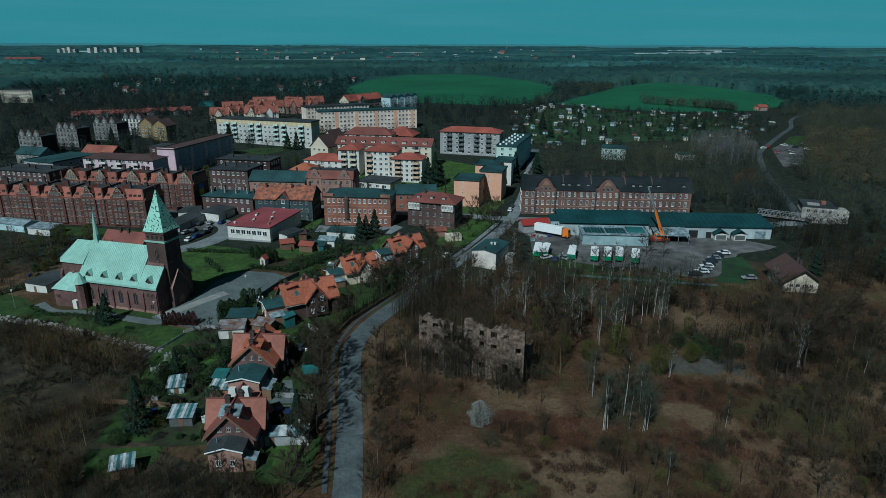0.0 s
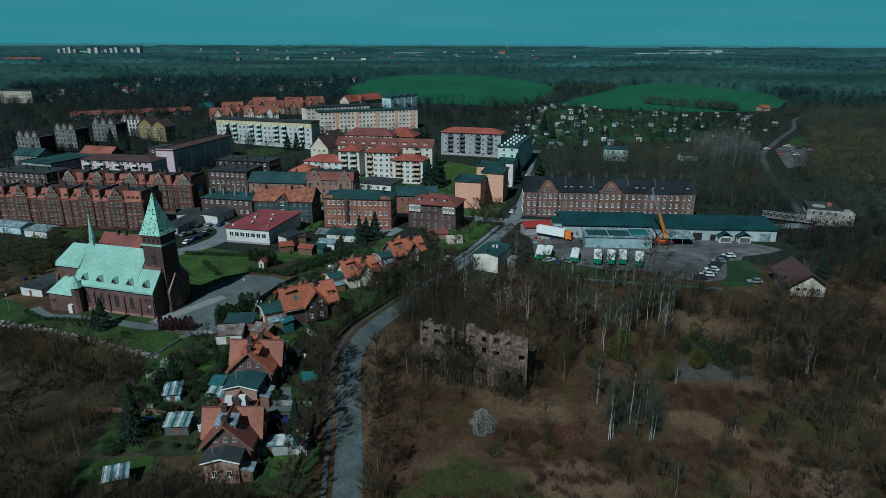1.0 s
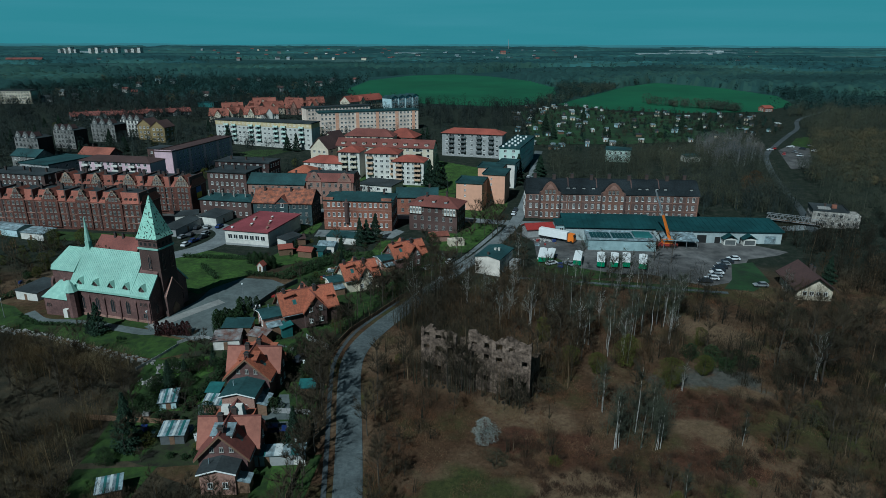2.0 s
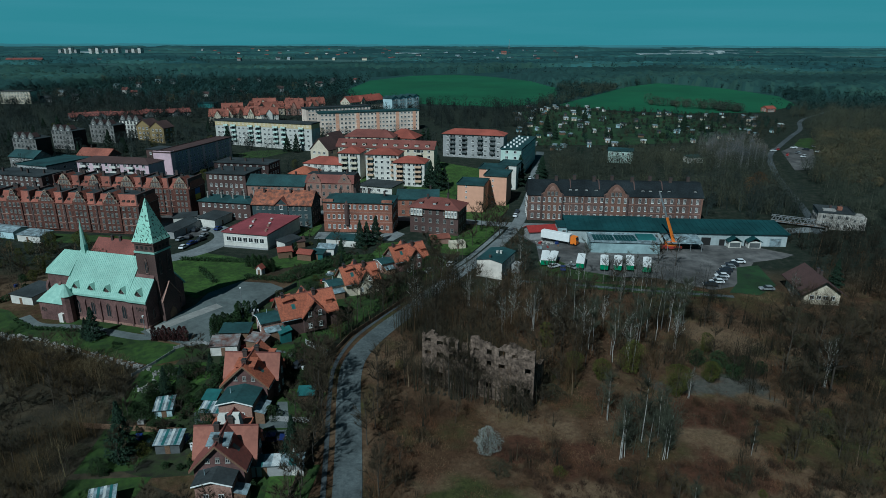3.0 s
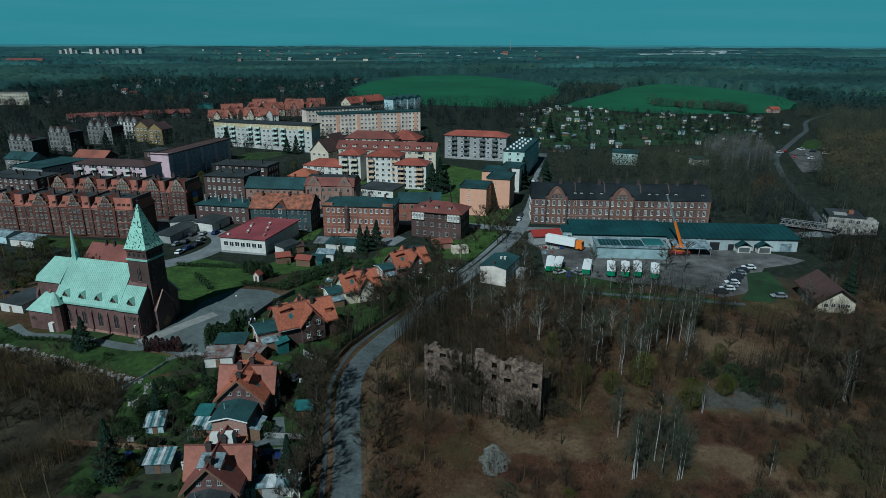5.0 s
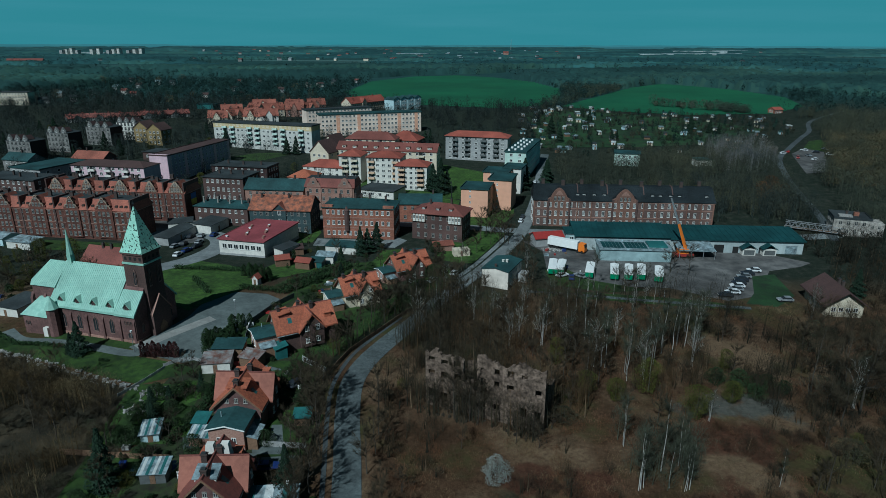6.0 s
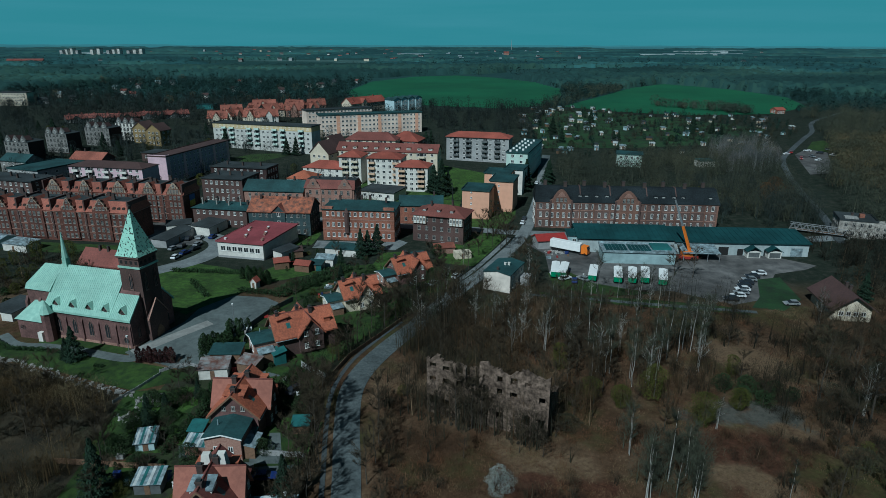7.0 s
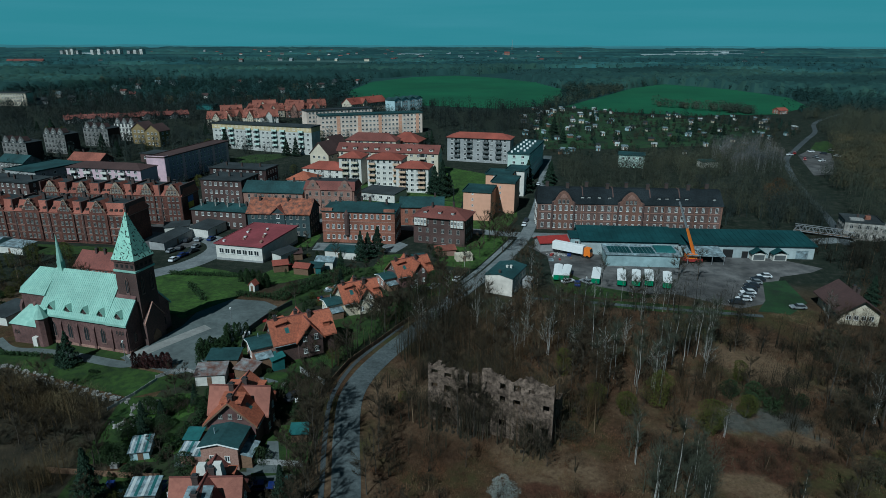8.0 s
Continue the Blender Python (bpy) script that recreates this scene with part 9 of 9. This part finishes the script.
wood("birch_grove", [(150, 352), (176, 348), (190, 372), (186, 402), (158, 396)], 90, 65, 260, 1.0, M["grove"], "grove of bare birches with pale stems", thin=0.06, hmin=10, hmax=15, pale=0.9, wide=0.22, stems=3)
wood("scrub_wood", [(-8.4, 127.0), (17.5, 116.6), (16.5, 114.1), (-9.4, 124.5)], 40, 66, 260, 0.9, M["scrub"], "thin leafless trees before the ruin", 0.3, 6, 11, pale=0.04, thin=0.02, wide=0.24)
wood("rusty_scrub", [(206, 318), (232, 300), (300, 318), (330, 360), (285, 372), (240, 352)], 260, 73, 200, 0.8, M["rusty_scrub"], "reddish leafless scrub beside the far road", 0, 1.5, 4, pale=0.02, thin=0.09, wide=0.7, stems=1, shell=True)
wood("olive_wood", [(190, 318), (232, 300), (300, 380), (330, 440), (262, 440), (236, 414), (214, 362)], 300, 63, 480, 0.9, M["olive_wood"], "budding olive and ochre thicket beside the lot", thin=0.09, hmin=5, hmax=11, pale=0.05, shell=True, wide=0.5)
wood("scrub_wood", [(62, 84), (112, 84), (118, 140), (92, 138), (66, 120)], 110, 64, 300, 0.9, M["scrub"], "grey-green leafless thicket on the waste ground", 0.8, 5, 9, pale=0.04, thin=0.02, open_spots=OPEN, wide=0.4)
wood("allotment_trees", [(58, 375), (195, 402), (262, 480), (280, 560), (210, 568), (110, 640), (62, 600), (45, 420)], 560, 23, 90, 0.7, M["mid_wood"], "low leafless fruit trees on the allotments", hmin=2, hmax=6, shell=True, thin=0.15, wide=0.45)
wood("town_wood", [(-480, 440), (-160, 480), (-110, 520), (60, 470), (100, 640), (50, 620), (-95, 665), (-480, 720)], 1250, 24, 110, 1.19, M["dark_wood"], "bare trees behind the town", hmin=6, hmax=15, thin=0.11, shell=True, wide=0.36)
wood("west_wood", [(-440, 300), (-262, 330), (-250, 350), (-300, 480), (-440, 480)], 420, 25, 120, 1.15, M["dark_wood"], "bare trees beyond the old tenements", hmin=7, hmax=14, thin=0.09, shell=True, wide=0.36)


def far_keep(x, y, rng):
    if in_fields(x, y):
        return False
    # clearings and lanes between the woods
    if y > 1150:
        return noise.noise(Vector((x * 0.0016, y * 0.0068, 4.2))) > rng.uniform(-0.30, -0.05)
    return noise.noise(Vector((x * 0.004, y * 0.0022, 1.7))) > rng.uniform(-0.75, -0.1)


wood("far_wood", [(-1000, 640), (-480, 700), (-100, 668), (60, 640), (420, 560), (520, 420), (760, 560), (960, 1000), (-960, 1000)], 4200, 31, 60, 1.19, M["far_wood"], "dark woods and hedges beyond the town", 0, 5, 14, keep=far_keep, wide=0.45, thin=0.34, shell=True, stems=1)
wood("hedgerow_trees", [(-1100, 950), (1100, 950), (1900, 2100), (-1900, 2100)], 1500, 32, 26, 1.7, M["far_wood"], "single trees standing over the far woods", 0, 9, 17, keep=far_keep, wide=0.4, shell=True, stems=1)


wood("scrub_wood", [(-104, 139), (-88, 132.5), (-72, 127), (-66, 124), (-66, 120), (-88, 126), (-106, 132)], 70, 80, 260, 0.8, M["scrub_dark"], "tall leafless scrub below the stone wall", 0.3, 4, 7, pale=0.05, thin=0.03, wide=0.4)
wood("young_birches", [(30, 103), (40, 100), (44, 110), (38, 118), (30, 116)], 26, 75, 420, 0.8, M["twig_birch"], "young leafless birches with hazy grey-green twigs", 0, 5, 9, pale=0.1, thin=0.03, wide=0.22, stems=1)
wood("low_thicket", [(-4, 82), (60, 80), (72, 112), (58, 122), (44, 116), (20, 106), (2, 104)], 260, 76, 150, 0.6, M["low_thicket"], "low reddish-brown bramble thicket", 0.3, 0.7, 1.7, pale=0, thin=0.04, wide=0.9, stems=1, keep=lambda x, y, r: noise.noise(Vector((x * 0.07, y * 0.09, 2.2))) > -0.05)
wood("low_thicket", [(62, 84), (112, 84), (120, 160), (88, 166), (64, 140)], 330, 77, 170, 0.7, M["scrub"], "low grey-brown thicket on the waste ground", 0.3, 1.0, 2.6, pale=0, thin=0.035, wide=0.8, stems=1, keep=lambda x, y, r: noise.noise(Vector((x * 0.06, y * 0.08, 4.2))) > -0.05)
wood("allotment_evergreens", [(58, 385), (195, 405), (262, 480), (280, 560), (210, 568), (110, 640), (62, 600), (45, 420)], 120, 78, 130, 0.8, M["far_fir"], "dark evergreens between the allotment cabins", 1.0, 3, 8, pale=0, thin=0.16, wide=0.26, stems=1, shell=True)
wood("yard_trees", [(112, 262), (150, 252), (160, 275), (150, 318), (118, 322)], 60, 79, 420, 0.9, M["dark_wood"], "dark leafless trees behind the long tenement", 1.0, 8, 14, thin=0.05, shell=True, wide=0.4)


def canopy(name, r0, r1, grow, step, crown, height, material, label, spots, bar):
    """Closed tree tops of a far wood: a bumpy sheet of rounded crowns, cut by clearings."""
    rs = [r0]
    while rs[-1] < r1:
        rs.append(rs[-1] * grow)
    cols = int(94 / step) + 1
    jit = np.random.RandomState(3).rand(64, 64, 3)
    V, F, tones, keep = [], [], [], []
    for row, r in enumerate(rs):
        for i in range(cols):
            a = radians(-47 + i * step)
            x, y = r * math.sin(a), r * math.cos(a)
            gx, gy = x / crown, y / crown
            ix, iy = math.floor(gx), math.floor(gy)
            best, tone = 9.0, 0.5
            for u in (-1, 0, 1):
                for v in (-1, 0, 1):
                    q = jit[(ix + u) % 64][(iy + v) % 64]
                    d = (ix + u + q[0] - gx) ** 2 + (iy + v + q[1] - gy) ** 2
                    if d < best:
                        best, tone = d, q[2]
            open_land = noise.noise(Vector((x * spots[0], y * spots[1], 4.2))) < bar or in_fields(x, y)
            dome = math.sqrt(max(0.0, 1 - best))
            V.append((x, y, terr(x, y) + (-3.0 if open_land or row == 0 else height * (0.35 + 0.65 * dome) * (0.6 + 0.8 * tone))))
            tones.append(min(1.0, max(0.0, 0.1 + 0.45 * tone + 1.0 * noise.noise(Vector((x * 0.004, y * 0.005, 2.0))))))
            keep.append(not open_land)
    FT = []
    for k in range(len(rs) - 1):
        for i in range(cols - 1):
            j = k * cols + i
            if keep[j] or keep[j + 1] or keep[j + cols] or keep[j + cols + 1]:
                F.append((j, j + 1, j + cols + 1, j + cols))
                FT.append(tones[j])
    ob = stuff(name, V, F, material, label, "wood", FT)
    for f in ob.data.polygons:
        f.use_smooth = True
    return ob


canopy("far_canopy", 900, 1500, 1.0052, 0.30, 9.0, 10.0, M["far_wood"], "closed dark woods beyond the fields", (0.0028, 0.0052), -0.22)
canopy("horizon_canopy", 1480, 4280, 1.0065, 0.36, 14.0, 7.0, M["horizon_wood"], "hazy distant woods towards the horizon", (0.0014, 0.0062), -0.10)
wood("field_hedge", [(196, 652), (222, 618), (250, 590), (268, 580), (273, 596), (230, 632), (206, 660)], 34, 33, 320, 1.1, M["hedge_wood"], "bushy hedge line across the wheat", 0, 5, 12, wide=0.6, thin=0.16, shell=True)
wood("field_hedge", [(96, 640), (108, 636), (190, 770), (260, 890), (330, 990), (310, 1010), (150, 880), (140, 760)], 420, 34, 60, 1.15, M["hedge_wood"], "bare hedge between the fields", 0, 6, 12, keep=lambda x, y, rng: not in_fields(x, y), wide=0.45, thin=0.22, shell=True)


def undergrowth(zone, n, seed, size, material, label, gap=0.4, open_spots=(), shift=3.3, bar=0.0):
    """Arching dry stems in drifts: thin blades, two faces each."""
    rng = random.Random(seed)
    V, F, tones = [], [], []
    xs, ys = [p[0] for p in zone], [p[1] for p in zone]
    for i in range(n):
        x, y = rng.uniform(min(xs), max(xs)), rng.uniform(min(ys), max(ys))
        if not inside(zone, x, y):
            continue
        dens = noise.noise(Vector((x * 0.09, y * 0.09, shift))) + 0.5 * noise.noise(Vector((x * 0.3, y * 0.3, 7.1)))
        bare = any((x - a) ** 2 + (y - b) ** 2 < q * q for a, b, q in open_spots)
        if dens < rng.uniform(-0.55, 0.35) + (0.35 if bare else 0) + bar or not is_free(x, y, gap, ("lawn", "pavement", "yard")):
            continue
        z0 = terr(x, y) - 0.05
        tone = min(1.0, max(0.0, 0.55 + 0.8 * noise.noise(Vector((x * 0.11, y * 0.14, 5.5))) + 0.5 * noise.noise(Vector((x * 0.4, y * 0.4, 1.5)))))
        for j in range(9):
            s = size * rng.uniform(0.5, 1.4) * (0.45 if bare else 0.8 + 0.6 * dens)
            a = rng.uniform(0, 6.283)
            px, py = x + rng.uniform(-.8, .8), y + rng.uniform(-.8, .8)
            cx, sx = math.cos(a), math.sin(a)
            w = rng.uniform(0.012, 0.03)
            k = len(V)
            for f, up in ((0, 0), (0.45, 0.72), (1.2, 0.66)):
                ww = w * (1.2 - 0.7 * f)
                V += [(px + cx * s * f - sx * ww, py + sx * s * f + cx * ww, z0 + s * up), (px + cx * s * f + sx * ww, py + sx * s * f - cx * ww, z0 + s * up)]
            F += [(k, k + 1, k + 3, k + 2), (k + 2, k + 3, k + 5, k + 4)]
            tones += [tone, tone]
    return stuff("undergrowth", V, F, material, label, "undergrowth", tones)


undergrowth([(-14, 78), (118, 78), (124, 172), (60, 186), (-6, 176), (-16, 140)], 24000, 41, 0.62, M["bramble"], "dry brown brambles and dead grass on waste ground", 0.4, OPEN)
undergrowth([(-14, 78), (118, 78), (124, 172), (60, 186), (-6, 176), (-16, 140)], 9000, 43, 0.42, M["pale_grass"], "tufts of pale dry grass on waste ground", 0.4, (), 11.0, 0.3)
undergrowth([(-128, 78), (-60, 78), (-62, 126), (-82, 132), (-112, 139), (-130, 140)], 7000, 42, 0.55, M["litter_twig"], "dry brambles below the church lawn")


# ---- far things ----
def far_house(x, y, turn, L, D, H, wall, roof, rise, label, kind="x", name="house", group="far houses", rows=2, bays=0):
    b = thing(name, x, y, turn, label=label, category="house", group=group)
    part("wall", wall_mesh(L, D, H, kind if kind in "xy" else None, rise), M[wall], b)
    part("roof", roof_mesh(L, D, H, kind, rise, 0.4), M[roof], b)
    if bays:
        window_rows(b, "f", L, D, [H * (i + 0.55) / rows for i in range(rows)], bays, 1.4, 1.5, "far")
    return b


shed(1.5, 217.5, 14, 5.6, 3.4, 2.5, "pale_sheet", "cream_wall", "small white-roofed garage behind the corner house", 0.3, "garage", "garage", "sheds by the corner house")
shed(-5.5, 222.5, 14, 7.0, 2.8, 2.3, "tile_rust", "brick_pale", "low outhouse with a rusty tiled roof", 0.8, "shed", "outhouse", "sheds by the corner house")
shed(-12.5, 213.5, 22, 4.2, 3.0, 2.3, "felt_green", "brick_dark", "garden shed with a green felt roof", 0.6)
rng = random.Random(90)
for i in range(170):
    x, y = rng.uniform(50, 270), rng.uniform(400, 640)
    if not is_free(x, y, 3) or not inside([(58, 385), (195, 410), (262, 485), (280, 560), (210, 568), (110, 645), (62, 610), (45, 430)], x, y):
        continue
    m = rng.choice(("white_wall", "grey_wall", "cream_wall", "blue_wall", "wood", "white_wall", "dark_wall"))
    shed(x, y, rng.uniform(-30, 30), rng.uniform(2.0, 4.2), rng.uniform(2.0, 3.2), rng.uniform(1.6, 2.4), rng.choice(("zinc", "felt_dark", "felt_green", "pale_sheet", "felt_dark", "zinc")), m, "small allotment cabin with a low roof", 0.5, "shed", "allotment_cabin", "allotment cabins")
sheet("lawn_allotment", [(60, 420), (120, 420), (190, 430), (240, 490), (200, 550), (120, 610), (70, 590)], M["allot"], 0.2, 20, "allotment plots of grass and dug soil", "garden")
for x, y, a, L, D, H, wall, roof, rise in ((-190, 508, 8, 15, 10, 5, "cream_wall", "tile_rust", 5), (-172, 512, 62, 16, 10, 6, "cream_wall", "tile_rust", 5), (-166, 520, -10, 16, 10, 5, "cream_wall", "tile_rust", 6), (-150, 514, 20, 14, 10, 6, "white_wall", "tile_rust", 5),
                                           (-190, 540, 20, 17, 10, 6, "brick_pale", "tile_rust", 5), (-172, 546, -35, 15, 10, 6, "cream_wall", "tile_rust", 6), (-158, 552, 30, 18, 10, 6, "cream_wall", "tile_rust", 5), (-140, 556, 8, 15, 10, 6, "brick_pale", "tile_rust", 6), (-124, 562, 50, 14, 10, 6, "cream_wall", "tile_rust", 5),
                                           (-176, 582, 15, 20, 10, 6, "cream_wall", "tile_rust", 5), (-150, 588, -20, 18, 10, 6, "cream_wall", "tile_rust", 5), (-128, 592, 25, 16, 10, 6, "brick_pale", "tile_rust", 5), (-88, 585, 55, 48, 12, 8, "cream_wall", "tile_red", 5),
                                           (-300, 506, 40, 16, 8, 3, "dark_wall", "tile_maroon", 2.8), (-288, 516, 12, 18, 8, 3, "dark_wall", "tile_maroon", 2.8), (-268, 520, 40, 18, 8, 3, "brick_dark", "tile_maroon", 2.8), (-256, 534, 10, 16, 8, 3, "dark_wall", "tile_maroon", 2.8), (-238, 540, 35, 20, 8, 3, "dark_wall", "tile_maroon", 2.8)):
    row_house = far_house(x, y, a, L, D, H, wall, roof, rise, "far house with a steep orange tiled roof", bays=int(L / 3.2))
    bm = bmesh.new()
    u0, u1 = L * 0.3, L * 0.3 + 5.0
    extrude(bm, [(u0, -1.2, 0), (u1, -1.2, 0), (u1, -1.2, H + 0.6), ((u0 + u1) / 2, -1.2, H + rise * 0.85), (u0, -1.2, H + 0.6)], (0, D / 2 + 1, 0))
    cross = part("cross_gable", bm, M[wall], row_house)
    bm = bmesh.new()
    pr = [(u0 - 0.4, H + 0.25), ((u0 + u1) / 2, H + rise * 0.85 + 0.02), (u1 + 0.4, H + 0.25), (u1 + 0.4, H + 0.5), ((u0 + u1) / 2, H + rise * 0.85 + 0.3), (u0 - 0.4, H + 0.5)]
    extrude(bm, [(u, -1.5, v) for u, v in pr], (0, D / 2 + 1.3, 0))
    part("gable_roof", bm, M[roof], cross)
    for cu in (0.2, 0.75):
        bm = bmesh.new()
        box(bm, L * cu - 0.5, L * cu + 0.5, D / 2 - 0.4, D / 2 + 0.4, H + rise - 1, H + rise + 1.4)
        part("chimney", bm, M["tile_maroon"], row_house)
for i in range(4):
    far_house(-50 + i * 6.2, 592 + i * 6.5, 50, 8.5, 12, 11, "blue_wall", "felt_green", 2, "tall narrow pale-blue terrace house", "y", group="blue terrace", rows=3, bays=2)
far_house(-437, 623, 4, 30, 12, 12, "cream_wall", "felt_dark", 0.3, "grey-cream panel block in the trees", "flat", "apartment_block", rows=4, bays=10)
far_house(-237, 607, -10, 17, 10, 4, "teal_paint", "metal_roof", 0.3, "low turquoise hall in the trees", "flat", "hall")
for i in range(54):
    x, y = rng.uniform(-640, 40), rng.uniform(630, 1000)
    if in_fields(x, y) or x > -140 and y > 640:
        continue
    far_house(x, y, rng.uniform(-40, 40), rng.uniform(6, 9), 7, rng.uniform(3, 4.5), rng.choice(("white_wall", "grey_wall", "dim_sooty_wall", "grey_wall")), rng.choice(("tile_brown", "tile_maroon", "felt_dark", "zinc")), 2, "small far house among dark trees")
wood("far_evergreens", [(-660, 590), (-300, 570), (-110, 620), (-130, 690), (-150, 900), (-300, 1000), (-660, 1000)], 330, 71, 90, 1.19, M["far_fir"], "dark evergreens among the far gardens", 0, 6, 14, pale=0.0, keep=lambda x, y, rng: not in_fields(x, y), wide=0.30, thin=0.22, stems=1, shell=True)
wood("far_budding_trees", [(-660, 590), (-300, 570), (-110, 620), (-130, 690), (-150, 900), (-300, 1000), (-660, 1000)], 26, 72, 150, 1.19, M["olive_wood"], "budding trees among the far gardens", 0, 9, 15, pale=0.0, keep=lambda x, y, rng: not in_fields(x, y), wide=0.45, thin=0.25, stems=1, shell=True)
# distant town on the horizon
for i in range(84):
    mid = rng.choice((-27, -19, -13, -8, -4, 0, 3, 6, 9, 24))
    a, R = radians(rng.gauss(mid, 2.6)), rng.choice((2050, 2350, 2700, 3050, 3300)) + rng.uniform(-60, 60)
    x, y = R * math.sin(a), R * math.cos(a)
    far_house(x, y, rng.uniform(-30, 30), rng.uniform(7, 15), 9, rng.uniform(5, 8), rng.choice(("grey_wall", "white_wall", "cream_wall", "grey_wall", "dim_sooty_wall")), rng.choice(("tile_brown", "zinc", "felt_dark", "tile_maroon", "felt_dark")), 2.5, "distant pale house near the horizon", group="distant houses")
for i, (px, py) in enumerate(((-1352, 2256), (-1338, 2262), (-1322, 2266), (-1306, 2270), (-1262, 2286), (-1240, 2290), (-1212, 2300), (-1196, 2306), (-1180, 2310), (-1150, 2320), (-1130, 2326), (-1110, 2332))):
    far_house(px * 1.03, py * 1.03, -25, 15, 14, 19 + 3 * (i % 3), "pale_panel" if i % 3 else "grey_wall", "felt_dark", 0.4, "distant white tower block", "flat", "tower_block", "distant tower blocks", 10, 3)
far_house(-1120, 1640, 25, 80, 30, 8, "brick_pale", "tile_maroon", 4, "distant hall with a wide red roof", "x", "hall", "distant halls")
for x, y, L in ((748, 2540, 130), (860, 2600, 150), (1000, 2660, 190), (1060, 3060, 240), (1280, 3150, 160), (-200, 2543, 120), (-1420, 2420, 160)):
    far_house(x, y, -12, L, 60, 9, "depot_wall", "zinc", 0.4, "distant long white warehouse", "flat", "warehouse", "distant halls")
mast = thing("radio_mast", 332, 3400, label="distant thin radio mast on the horizon", category="mast")
bm = bmesh.new()
tube(bm, (0, 0, 0), (0, 0, 58), 1.3, 0.6, 6)
part("shaft", bm, M["grey_wall"], mast)
far_house(214, 2490, 0, 20, 18, 14, "brick_pale", "tile_maroon", 5, "distant red-brick church hall", "x", "hall", "distant halls")

wood("scrub_wood", [(-64, 94), (-50, 88), (-30, 88), (-28, 80), (-66, 78)], 70, 62, 220, 0.9, M["scrub_dark"], "leafless scrub in front of the cottages", 0.6, 3, 6, pale=0.04, thin=0.02)
stone_bank()
